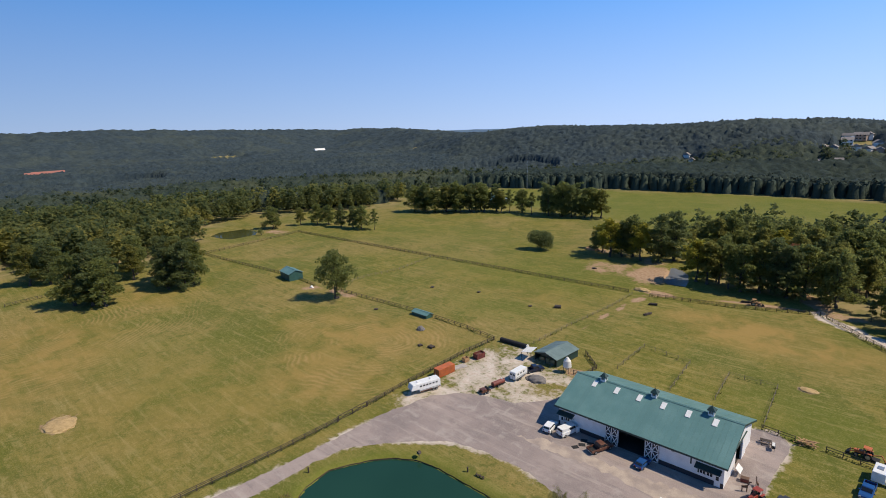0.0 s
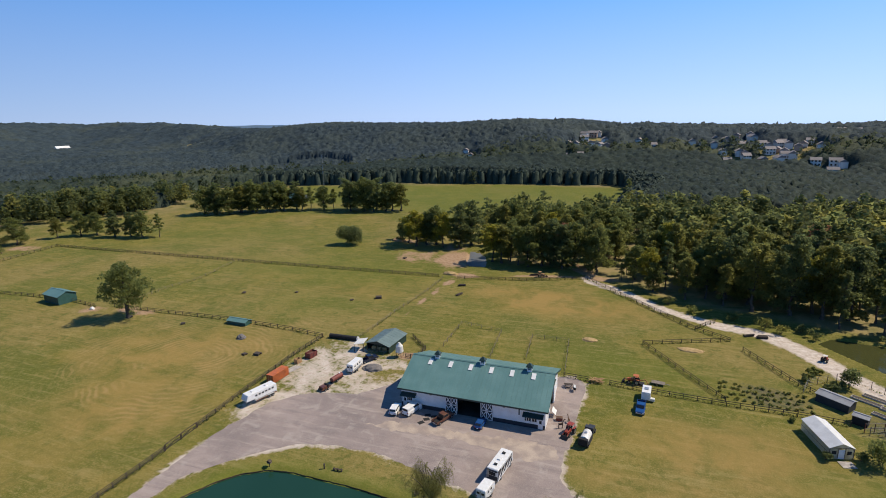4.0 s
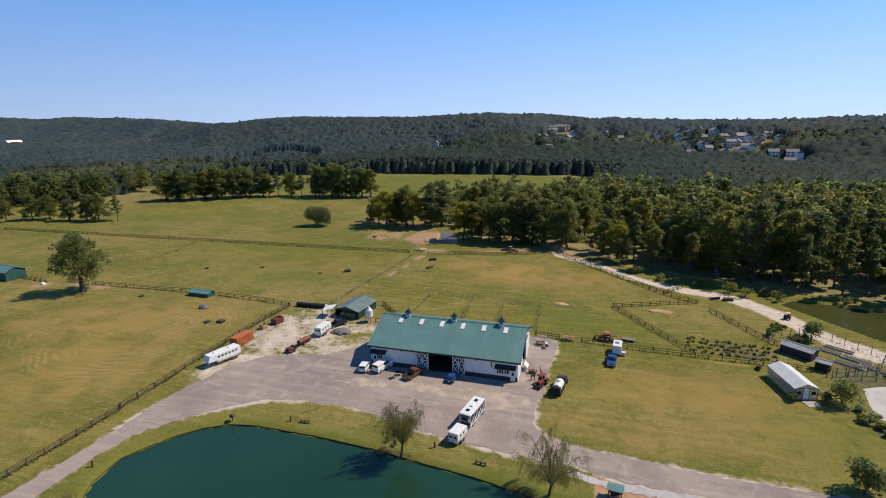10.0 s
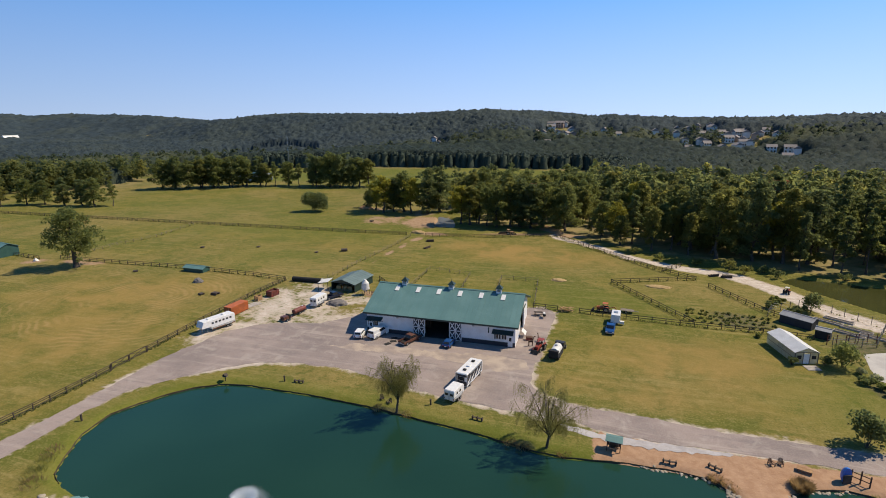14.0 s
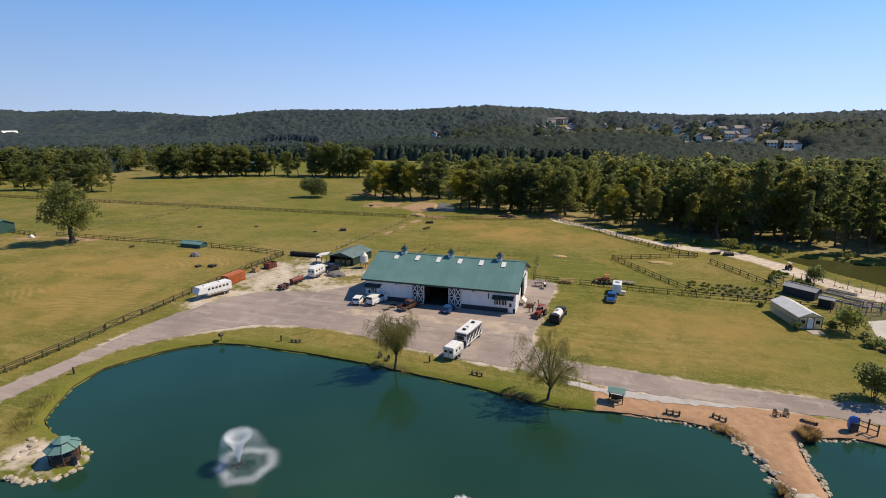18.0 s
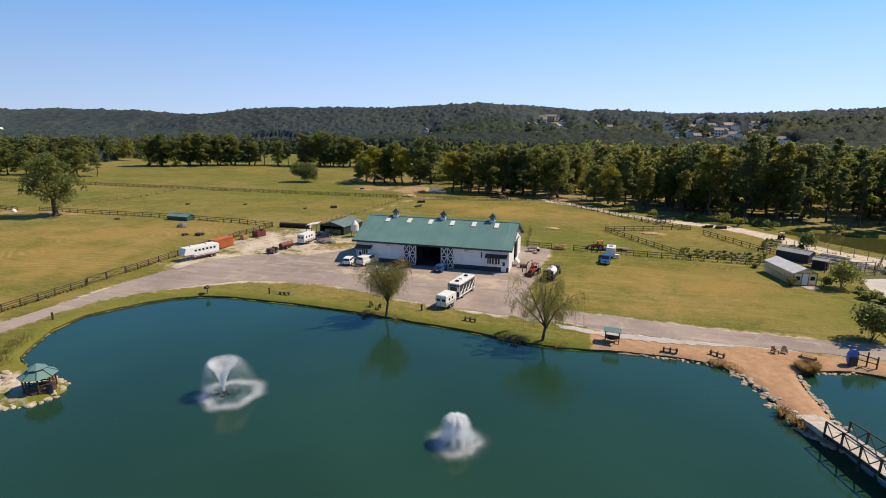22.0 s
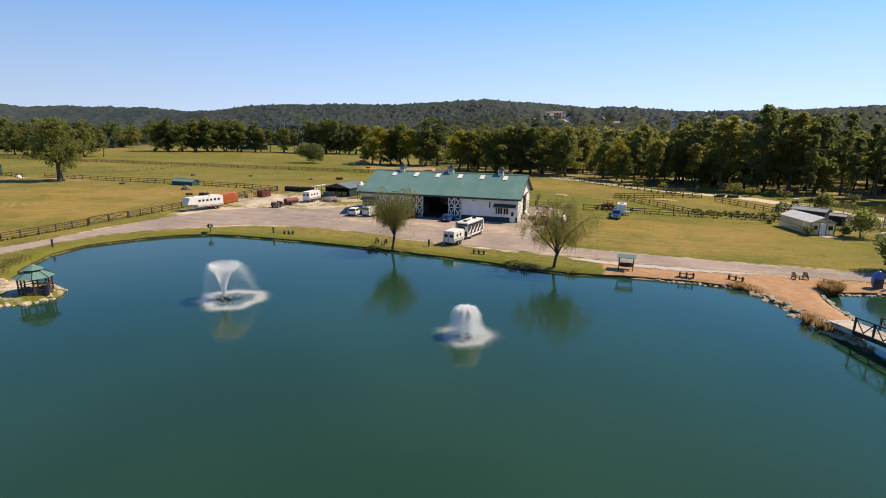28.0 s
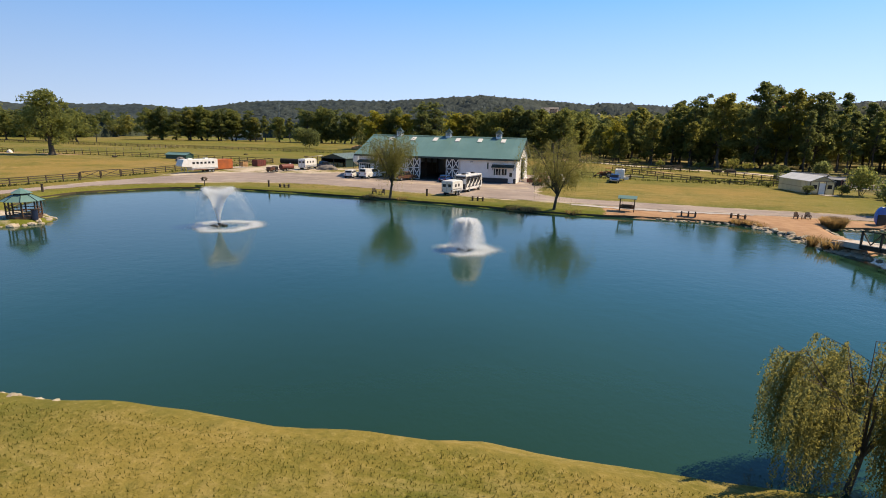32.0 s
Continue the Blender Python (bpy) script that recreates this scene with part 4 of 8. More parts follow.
CLEARINGS = [(-428, 60, 40, 9), (-330, 290, 60, 10), (-560, 420, 60, 30), (-700, 130, 60, 12), (-420, 330, 70, 16)]
woods_rng = np.random.default_rng(5)
# A planted block of pines behind the far field, darker and more even than the woods round it.
PLANTED = [(-284, 292), (-150, 334), (14, 356), (26, 338), (27, 290), (24, 240), (20, 206), (62, 214), (150, 205), (235, 190), (300, 260), (270, 400), (60, 445), (-120, 425), (-290, 372)]
belt("woods", "dense green mixed woods with some yellowing crowns", woods_rng, 130, 430, 6.9, 210, 0.052, M_WOODS, (13, 20), without=PLANTED)
belt("pine_plantation", "even block of dark planted pines behind the field", woods_rng, 250, 620, 4.8, 0, 0.085, M_PINES, (12, 15.5), -52, 0, 0.80, within=PLANTED, sprays=26, edge=24)
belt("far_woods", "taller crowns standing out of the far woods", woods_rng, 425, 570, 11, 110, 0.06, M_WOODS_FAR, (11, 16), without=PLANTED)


def canopy_sheet(name, label, material, az0, az1, turn, r0, r1, ratio, lumps, seed, tall=9.0, only=None, spare=None):
    """Closed treetops far out, as one rolling, finely lumped surface that gives way round the houses."""
    rs = [r0]
    while rs[-1] < r1:
        rs.append(rs[-1] * ratio)
    A, R = np.meshgrid(np.radians(np.arange(az0, az1, turn)), np.array(rs))
    rng = np.random.default_rng(seed)
    A = A + rng.uniform(-0.4, 0.4, A.shape) * radians(turn)
    R = R * (1 + rng.uniform(-0.35, 0.35, R.shape) * (ratio - 1))
    X, Y = HUB[0] - np.sin(A) * R, HUB[1] + np.cos(A) * R
    crowns = np.sin(X * 0.62 + 1.7 * np.sin(Y * 0.23)) * np.sin(Y * 0.66 + 1.9 * np.sin(X * 0.19))
    wood = np.sin(X * 0.021 + 2 * np.sin(Y * 0.013)) * np.sin(Y * 0.024 + 1.5 * np.sin(X * 0.009))
    Z = hill(X, Y) + tall + lumps * rng.normal(0, 1.0, A.shape) + 1.0 * crowns + 2.4 * wood - 7.0 * (np.sin(X * 0.0085 + 1.3) * np.sin(Y * 0.0104 + 0.4) > 0.82)
    for hx, hy in HOUSES:
        cx, cy = hx + (HUB[0] - hx) * 0.012, hy + (HUB[1] - hy) * 0.012
        Z -= 7.5 * np.exp(-(((X - cx) / 8.5) ** 2 + ((Y - cy) / 11) ** 2))
    for cx, cy, wide in ((-965, 98, 42), (-1050, 650, 40)):
        Z -= 9.0 * np.exp(-(((X - cx) / wide) ** 2 + ((Y - cy) / wide) ** 2))
    bare = -inside(OPEN, X, Y) < 14
    if only:
        bare |= inside(only, X, Y) < 0
    if spare:
        bare |= inside(spare, X, Y) > 4
    Z = np.where(bare, hill(X, Y) - 6, Z)
    Z[0] -= 14
    nr, na = A.shape
    i = (np.arange(nr - 1)[:, None] * na + np.arange(na - 1)[None, :]).ravel()
    ob = new(name, fast_mesh(name, np.stack([X, Y, Z], -1).reshape(-1, 3), np.stack([i, i + na, i + na + 1, i + 1], -1), material, True))
    return tagged(ob, label, "woods", kind="stuff")


canopy_sheet("hill_woods", "dark woods on the hills, tinted blue-green with painted haze", M_CANOPY_HILL_HAZE, -54, 97, 0.21, 560, 1010, 1.0045, 1.15, 8, 9.0, None, PLANTED)
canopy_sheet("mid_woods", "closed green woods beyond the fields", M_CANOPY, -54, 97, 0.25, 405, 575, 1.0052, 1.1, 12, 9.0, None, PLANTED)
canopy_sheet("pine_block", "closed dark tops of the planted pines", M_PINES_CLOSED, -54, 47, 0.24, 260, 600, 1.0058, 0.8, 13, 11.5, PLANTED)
canopy_sheet("distant_woods", "distant woods with blue haze in their colour, merging into ridges at the horizon", M_CANOPY_FAR_HAZE, 27, 97, 0.28, 960, 3350, 1.0068, 1.5, 9)

# blue ridge on the horizon, its haze painted into the pale blue colour
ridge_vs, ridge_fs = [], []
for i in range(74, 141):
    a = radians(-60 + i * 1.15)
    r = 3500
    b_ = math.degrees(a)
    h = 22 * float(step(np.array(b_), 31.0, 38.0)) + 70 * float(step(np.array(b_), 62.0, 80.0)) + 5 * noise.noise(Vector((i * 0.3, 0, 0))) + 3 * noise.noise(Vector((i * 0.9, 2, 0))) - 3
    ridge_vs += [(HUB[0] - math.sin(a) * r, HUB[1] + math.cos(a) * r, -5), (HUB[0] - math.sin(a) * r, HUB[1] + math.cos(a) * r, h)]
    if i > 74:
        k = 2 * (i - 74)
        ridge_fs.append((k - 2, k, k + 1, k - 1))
M_HAZE_RIDGE = plain("haze_blue_ridge", (0.40, 0.52, 0.60), (0.36, 0.48, 0.57), 0.002, 1.0, 0, 0, 0.01)
tagged(sheet("backdrop", ridge_vs, ridge_fs, M_HAZE_RIDGE), "hazy blue ridge on the horizon", "ridge", kind="structure")

# ---------------------------------------------------------------- common paints
M_WHITE = plain("white_siding", (0.82, 0.81, 0.80), (0.74, 0.72, 0.70), 0.8, 0.55, 0, 0.0, 9)
M_ROOF = plain("green_metal_roof", (0.115, 0.232, 0.218), (0.145, 0.270, 0.252), 0.25, 0.42, 0.1, 0.0, 5, 0.12)
M_TRIM = plain("dark_green_trim", (0.020, 0.050, 0.045), None, 1, 0.5)
M_NAVY = plain("dark_wainscot", (0.030, 0.034, 0.045), None, 1, 0.6)
M_DARK = plain("dark_interior", (0.055, 0.045, 0.036), None, 1, 0.9)
M_BLACK = plain("black_rubber", (0.018, 0.018, 0.019), None, 3, 0.85)
M_STEEL = plain("galvanised_steel", (0.42, 0.43, 0.44), None, 3, 0.4, 0.7)
M_CHROME = plain("bare_aluminium", (0.62, 0.62, 0.62), None, 3, 0.3, 0.9)
M_CREAM = plain("white_enamel", (0.78, 0.78, 0.77), (0.70, 0.69, 0.66), 2, 0.32)
M_FENCE = plain("dark_stained_wood", (0.050, 0.036, 0.026), (0.085, 0.062, 0.045), 1.2, 0.85, 0, 0.01, 12, 0.35)
M_GREYWOOD = plain("weathered_wood", (0.23, 0.19, 0.15), (0.15, 0.12, 0.095), 1.2, 0.9, 0, 0.01, 14, 0.3)
M_BROWNWOOD = plain("brown_stained_wood", (0.13, 0.065, 0.035), (0.08, 0.042, 0.025), 1.2, 0.7, 0, 0.01, 14)
M_REDPAINT = plain("red_machine_paint", (0.34, 0.045, 0.022), (0.22, 0.04, 0.025), 2, 0.5)
M_ORANGE = plain("orange_container_paint", (0.50, 0.130, 0.035), (0.36, 0.10, 0.035), 1, 0.6)
M_MAROON = plain("maroon_steel", (0.19, 0.040, 0.030), (0.11, 0.030, 0.024), 1, 0.6)
M_BLUE = plain("blue_car_paint", (0.016, 0.075, 0.235), (0.014, 0.065, 0.20), 2, 0.28)
M_NAVYCAR = plain("dark_blue_car_paint", (0.015, 0.022, 0.050), None, 2, 0.28)
M_RUSTCAR = plain("faded_maroon_paint", (0.090, 0.030, 0.020), (0.16, 0.075, 0.045), 1.2, 0.45)
M_TARP = plain("white_tarpaulin", (0.74, 0.73, 0.70), (0.64, 0.62, 0.58), 1.5, 0.6)
M_STONE = plain("pale_limestone", (0.50, 0.43, 0.33), (0.34, 0.28, 0.21), 1.8, 0.9, 0, 0.04, 8, 0.5)
M_HAY = plain("straw", (0.48, 0.33, 0.15), (0.34, 0.23, 0.10), 1.5, 0.95, 0, 0.05, 12)
M_GRAVELPILE = plain("grey_gravel", (0.13, 0.12, 0.115), (0.20, 0.18, 0.17), 1.5, 0.95, 0, 0.06, 9)
M_PLASTIC = plain("white_polyethylene", (0.72, 0.71, 0.68), (0.62, 0.60, 0.55), 1.0, 0.45)
M_REDGREY = plain("grey_roof_sheet", (0.33, 0.34, 0.35), (0.26, 0.26, 0.27), 0.8, 0.5, 0.2)
M_RED_LAMP = plain("red_lamp_glass", (0.35, 0.012, 0.010), None, 3, 0.25)
M_BOARD = plain("bleached_deck_boards", (0.56, 0.50, 0.45), (0.42, 0.37, 0.33), 1.5, 0.85, 0, 0.01, 12, 0.35)
M_CORTEN = plain("tan_pallet_wood", (0.46, 0.27, 0.13), (0.32, 0.18, 0.09), 1.5, 0.9)


def glass(name, tint):
    m, nt, p = nodes_of(name)
    p.inputs["Base Color"].default_value = (*tint, 1)
    p.inputs["Roughness"].default_value, p.inputs["IOR"].default_value = 0.05, 1.5
    return m


M_GLASS = glass("tinted_window_glass", (0.02, 0.024, 0.028))


def film_material():
    """Milky greenhouse film that lets light through."""
    m, nt, p = nodes_of("milky_polythene_film")
    p.inputs["Base Color"].default_value, p.inputs["Roughness"].default_value = (0.82, 0.78, 0.62, 1), 0.35
    tr, ms = nt.nodes.new("ShaderNodeBsdfTranslucent"), nt.nodes.new("ShaderNodeMixShader")
    tr.inputs["Color"].default_value = (0.60, 0.60, 0.48, 1)
    clear, ms2 = nt.nodes.new("ShaderNodeBsdfTransparent"), nt.nodes.new("ShaderNodeMixShader")
    ms.inputs[0].default_value, ms2.inputs[0].default_value = 0.5, 0.5
    nt.links.new(p.outputs[0], ms.inputs[1])
    nt.links.new(tr.outputs[0], ms.inputs[2])
    nt.links.new(ms.outputs[0], ms2.inputs[1])
    nt.links.new(clear.outputs[0], ms2.inputs[2])
    nt.links.new(ms2.outputs[0], nt.nodes["Material Output"].inputs["Surface"])
    return m


M_FILM = film_material()


def shared(name, me, parent, m=None, label=""):
    """A part on a mesh that alike parts share."""
    ob = new(name, me)
    ob.parent = parent
    if m is not None:
        ob.matrix_basis = m
    return tagged(ob, label)


def mesh_of(name, bm, material):
    me = bpy.data.meshes.new(name)
    bm.to_mesh(me)
    bm.free()
    me.materials.append(material)
    return me


def at(x, y, z=0.0, turn=0.0):
    return pose(x, y, z, 0, 0, turn)


# ---------------------------------------------------------------- barn
BX0, BX1, BY0, BY1, EAVE, RIDGE = -15.0, 14.5, -1.0, 15.8, 4.45, 7.62
BYM = (BY0 + BY1) / 2
SLOPE = (RIDGE - EAVE) / (BYM - BY0)
barn = thing("barn", "long white horse barn with a green standing-seam metal roof", "barn", (0, 0, 0))
for x0, x1, y0, y1, z0, z1 in [(BX0, -2.9, BY0, BY0 + 0.15, 0.9, EAVE), (1.9, BX1, BY0, BY0 + 0.15, 0.9, EAVE), (-2.9, 1.9, BY0, BY0 + 0.15, 4.15, EAVE),
                               (BX0, BX1, BY1 - 0.15, BY1, 0, EAVE)]:
    part("wall", box(x0, x1, y0, y1, z0, z1), M_WHITE, barn)
for x0, x1 in ((BX0, -2.9), (1.9, BX1)):
    part("wainscot", box(x0, x1, BY0 - 0.03, BY0 + 0.15, 0, 0.9), M_NAVY, barn, "dark painted base panel")
for x, flip in ((BX0, 1), (BX1, -1)):
    for y0, y1, z1 in ((BY0 + 0.15, 5.6, EAVE), (9.2, BY1 - 0.15, EAVE)):
        part("end_wall", box(x if flip > 0 else x - 0.15, x + 0.15 if flip > 0 else x, y0, y1, 0, z1), M_WHITE, barn)
    part("gable", prism([(BY0 + 0.15, EAVE), (BY1 - 0.15, EAVE), (BYM, RIDGE - 0.1)], x if flip > 0 else x - 0.15, x + 0.15 if flip > 0 else x), M_WHITE, barn)
    part("end_header", box(x if flip > 0 else x - 0.15, x + 0.15 if flip > 0 else x, 5.6, 9.2, 3.9, EAVE), M_WHITE, barn)
    part("end_door", box(x - 0.22 if flip > 0 else x + 0.04, x - 0.04 if flip > 0 else x + 0.22, 9.0, 11.4, 0.1, 3.95), M_WHITE, barn, "white sliding end door pushed open")
    part("end_door_track", box(x - 0.2 if flip > 0 else x + 0.02, x - 0.02 if flip > 0 else x + 0.2, 5.2, 11.8, 4.0, 4.14), M_TRIM, barn)
# roof of long metal panels, each with its seam
PANELS = 33
wide = (BX1 - BX0 + 1.2) / PANELS
run = BYM - BY0 + 0.65
bm = prism([(0, 0), (wide - 0.012, 0), (wide - 0.012, 0.05), (0.035, 0.05), (0.035, 0.072), (0.0, 0.072)], 0, math.hypot(run, run * SLOPE), "y")
panel_mesh = mesh_of("roof_panel", bm, M_ROOF)
tilt = math.degrees(math.atan(SLOPE))
roof_lo = part("roof_front", prism([(BYM, RIDGE - 0.06), (BYM - run, RIDGE - 0.06 - run * SLOPE), (BYM - run, RIDGE - run * SLOPE), (BYM, RIDGE)], BX0 - 0.55, BX1 + 0.55), M_TRIM, barn)
roof_hi = part("roof_back", prism([(BYM, RIDGE - 0.06), (BYM + run, RIDGE - 0.06 - run * SLOPE), (BYM + run, RIDGE - run * SLOPE), (BYM, RIDGE)], BX0 - 0.55, BX1 + 0.55), M_TRIM, barn)
for i in range(PANELS):
    shared("roof_panel", panel_mesh, roof_lo, pose(BX0 - 0.6 + i * wide, BYM - run, RIDGE - run * SLOPE + 0.006, tilt))
    shared("roof_panel", panel_mesh, roof_hi, pose(BX0 - 0.6 + (i + 1) * wide, BYM + run, RIDGE - run * SLOPE + 0.006, tilt, 0, 180))
part("ridge_cap", prism([(BYM - 0.28, RIDGE - 0.28 * SLOPE + 0.14), (BYM, RIDGE + 0.15), (BYM + 0.28, RIDGE - 0.28 * SLOPE + 0.14), (BYM, RIDGE + 0.19)], BX0 - 0.6, BX1 + 0.6), M_ROOF, barn)
for s in (-1, 1):
    part("fascia", box(BX0 - 0.62, BX1 + 0.62, BYM + s * run - 0.05, BYM + s * run + 0.05, RIDGE - run * SLOPE - 0.28, RIDGE - run * SLOPE + 0.03), M_TRIM, barn, "dark green eave trim")
    for x in (BX0 - 0.62, BX1 + 0.55):
        part("barge_board", prism([(BYM, RIDGE - 0.3), (BYM + s * run, RIDGE - run * SLOPE - 0.3), (BYM + s * run, RIDGE - run * SLOPE + 0.02), (BYM, RIDGE + 0.02)], x, x + 0.07), M_TRIM, barn)
# skylights and cupolas
nrm = Vector((0, -SLOPE, 1)).normalized()
for x in (-11.0, -6.5, -2.1, 2.3, 6.6, 11.0):
    p0, p1 = Vector((x, 5.15, EAVE + (5.15 - BY0) * SLOPE)) + nrm * 0.14, Vector((x, 6.65, EAVE + (6.65 - BY0) * SLOPE)) + nrm * 0.14
    part("skylight", beam(p0, p1, 0.85, 0.05), M_CREAM, barn, "white translucent skylight panel")
for x in (-9.9, 0.1, 9.9):
    c = part("cupola", box(x - 0.5, x + 0.5, BYM - 0.5, BYM + 0.5, RIDGE - 0.25, RIDGE + 0.85, 0.02), M_WHITE, barn, "white louvred roof cupola")
    for dx, dy, sx, sy in ((0, -0.51, 0.34, 0.03), (0, 0.51, 0.34, 0.03), (-0.51, 0, 0.03, 0.34), (0.51, 0, 0.03, 0.34)):
        for k in range(4):
            z = RIDGE + 0.28 + k * 0.13
            part("louvre", box(x + dx - sx, x + dx + sx, BYM + dy - sy, BYM + dy + sy, z, z + 0.07), M_TRIM, c)
    bm = bmesh.new()
    bmesh.ops.create_cone(bm, cap_ends=True, segments=4, radius1=1.0, radius2=0.06, depth=0.75, matrix=Matrix.Translation((x, BYM, RIDGE + 1.22)) @ Matrix.Rotation(radians(45), 4, "Z"))
    part("cupola_roof", bm, M_TRIM, c)
    part("finial", bar((x, BYM, RIDGE + 1.55), (x, BYM, RIDGE + 2.0), 0.03), M_TRIM, c)
# sliding front doors with crossed white battens
for x0 in (-5.35, 1.95):
    x1 = x0 + 2.42
    d = part("sliding_door", box(x0, x1, BY0 - 0.16, BY0 - 0.06, 0.15, 4.15), M_NAVY, barn, "dark sliding door with crossed white battens")
    yb = BY0 - 0.18
    for p, q in (((x0, 0.2), (x1, 0.2)), ((x0, 2.15), (x1, 2.15)), ((x0, 4.1), (x1, 4.1)), ((x0 + 0.06, 0.2), (x0 + 0.06, 4.1)), ((x1 - 0.06, 0.2), (x1 - 0.06, 4.1)), (((x0 + x1) / 2, 0.2), ((x0 + x1) / 2, 4.1)),
                 ((x0, 0.2), ((x0 + x1) / 2, 2.15)), ((x0, 2.15), ((x0 + x1) / 2, 0.2)), (((x0 + x1) / 2, 0.2), (x1, 2.15)), (((x0 + x1) / 2, 2.15), (x1, 0.2)),
                 ((x0, 2.15), ((x0 + x1) / 2, 4.1)), ((x0, 4.1), ((x0 + x1) / 2, 2.15)), (((x0 + x1) / 2, 2.15), (x1, 4.1)), (((x0 + x1) / 2, 4.1), (x1, 2.15))):
        part("batten", beam((p[0], yb, p[1]), (q[0], yb, q[1]), 0.05, 0.15), M_WHITE, d)
part("door_track", box(-5.6, 4.6, BY0 - 0.2, BY0 - 0.02, 4.18, 4.3), M_TRIM, barn)
# tack-room windows under small awnings, doors, lamps
for x0, x1, door in ((-14.9, -11.6, -14.2), (10.3, 14.2, 13.6)):
    aw = part("awning", prism([(BY0, 3.25), (BY0 - 1.15, 2.85), (BY0 - 1.15, 2.75), (BY0, 3.1)], x0, x1), M_TRIM, barn, "dark green awning over the tack-room window")
    for xb in (x0 + 0.1, x1 - 0.1):
        part("awning_bracket", beam((xb, BY0, 2.3), (xb, BY0 - 1.0, 2.82), 0.06, 0.06), M_TRIM, aw)
    for k in (0.28, 0.55):
        xc = x0 + (x1 - x0) * k
        w = part("window", box(xc - 0.42, xc + 0.42, BY0 - 0.05, BY0 + 0.02, 1.45, 2.5), M_GLASS, barn)
        for xs_ in (xc - 0.46, xc, xc + 0.46):
            part("window_frame", box(xs_ - 0.04, xs_ + 0.04, BY0 - 0.08, BY0 - 0.02, 1.38, 2.56), M_WHITE, w)
        part("shutter", box(xc - 0.78, xc - 0.52, BY0 - 0.06, BY0 - 0.01, 1.4, 2.54), M_TRIM, w)
    dr = part("side_door", box(door - 0.45, door + 0.45, BY0 - 0.07, BY0 + 0.02, 0.1, 2.15), M_WHITE, barn, "white personnel door")
    part("door_light", box(door - 0.22, door + 0.22, BY0 - 0.09, BY0 - 0.06, 1.2, 1.9), M_GLASS, dr)
part("wall_plaque", box(9.4, 9.62, BY0 - 0.06, BY0, 2.4, 3.5), M_TRIM, barn, "narrow dark plaque")
for x in (-8.5, 6.6):
    part("wall_lamp", box(x - 0.22, x + 0.22, BY0 - 0.25, BY0, 3.45, 3.65, 0.03), M_STEEL, barn)
# inside: concrete aisle, stall fronts and posts
part("aisle_floor", box(BX0 + 0.2, BX1 - 0.2, BY0 + 0.2, BY1 - 0.2, -0.05, 0.1), M_DARK, barn)
for y in (3.4, 11.2):
    for x0, x1 in ((BX0 + 0.3, -3.4), (2.6, BX1 - 0.3)):
        part("stall_front", box(x0, x1, y - 0.06, y + 0.06, 0.1, 2.4), M_BROWNWOOD, barn)
for x in (-3.2, 2.3):
    for y in (3.4, 7.4, 11.2):
        part("post", box(x - 0.1, x + 0.1, y - 0.1, y + 0.1, 0.1, EAVE), M_BROWNWOOD, barn)


# ---------------------------------------------------------------- fences
post_mesh = mesh_of("post", box(-0.065, 0.065, -0.065, 0.065, -0.1, 1.14, 0.012), M_FENCE)
rail_mesh = mesh_of("rail", box(0, 1, -0.022, 0.022, -0.055, 0.055), M_FENCE)
wire_post_mesh = mesh_of("post", bar((0, 0, -0.1), (0, 0, 1.14), 0.055, 6), M_GREYWOOD)
wire_rail_mesh = mesh_of("rail", bar((0, 0, 0), (1, 0, 0), 0.024, 5), M_GREYWOOD)


FENCE_LINES = []
tall_post = mesh_of("post", box(-0.05, 0.05, -0.05, 0.05, -0.1, 1.8, 0.01), M_GREYWOOD)


def fence(pts, label, pitch=2.6, rails=(0.55, 0.95, 1.3), posts=post_mesh, rail=rail_mesh):
    rails = [z * 0.84 for z in rails] if posts is not tall_post else rails
    FENCE_LINES.append((pts, posts is post_mesh))
    f = thing("fence", label, "fence", (*pts[0], 0))
    ox, oy = pts[0]
    for (ax, ay), (bx, by) in zip(pts, pts[1:]):
        length = math.hypot(bx - ax, by - ay)
        n = max(1, round(length / pitch))
        ang = math.degrees(math.atan2(by - ay, bx - ax))
        for i in range(n + 1):
            if i == n and (bx, by) != pts[-1]:
                continue
            k = i / n
            shared("post", posts, f, pose(ax + (bx - ax) * k - ox, ay + (by - ay) * k - oy, 0, turn_rng.uniform(-2, 2), turn_rng.uniform(-2, 2), ang))
        for i in range(n):
            k = i / n
            for z in rails:
                shared("rail", rail, f, pose(ax + (bx - ax) * k - ox, ay + (by - ay) * k - oy, z, 0, turn_rng.uniform(-0.4, 0.4), ang) @ Matrix.Diagonal((length / n, 1, 1, 1)))
    return f


fence([(-52.5, -86), (-51.2, -58.8), (-50, -41.2), (-49.7, -28.6)], "dark wooden rail fence along the gravel drive", 2.5)
fence([(-49.9, -20.6), (-50.3, -8), (-50.5, 11.8), (-49.6, 23.4)], "dark wooden rail fence behind the parked trailers", 2.5)
fence([(-226, 20), (-190, 22), (-157.5, 24.6)], "dark wooden rail fence towards the field shed", 2.8, (0.75, 1.3))
fence([(-147.5, 24.4), (-134.5, 22.8)], "short dark rail fence beside the field shed", 2.6, (0.75, 1.3))
fence([(-128.5, 24.8), (-109, 25.2), (-84, 26.3), (-60.5, 25.4), (-49.6, 23.8)], "dark wooden rail fence between two pastures", 2.7, (0.75, 1.3))
fence([(-127, 26.5), (-127, 43.5), (-124, 57.2), (-127.5, 79.5)], "weathered dark cross fence in the pasture", 2.8, (0.7, 1.2), wire_post_mesh, wire_rail_mesh)
fence([(-226, 20), (-229, 45), (-234, 79)], "dark wooden rail fence by the muddy pool", 2.8, (0.75, 1.3))
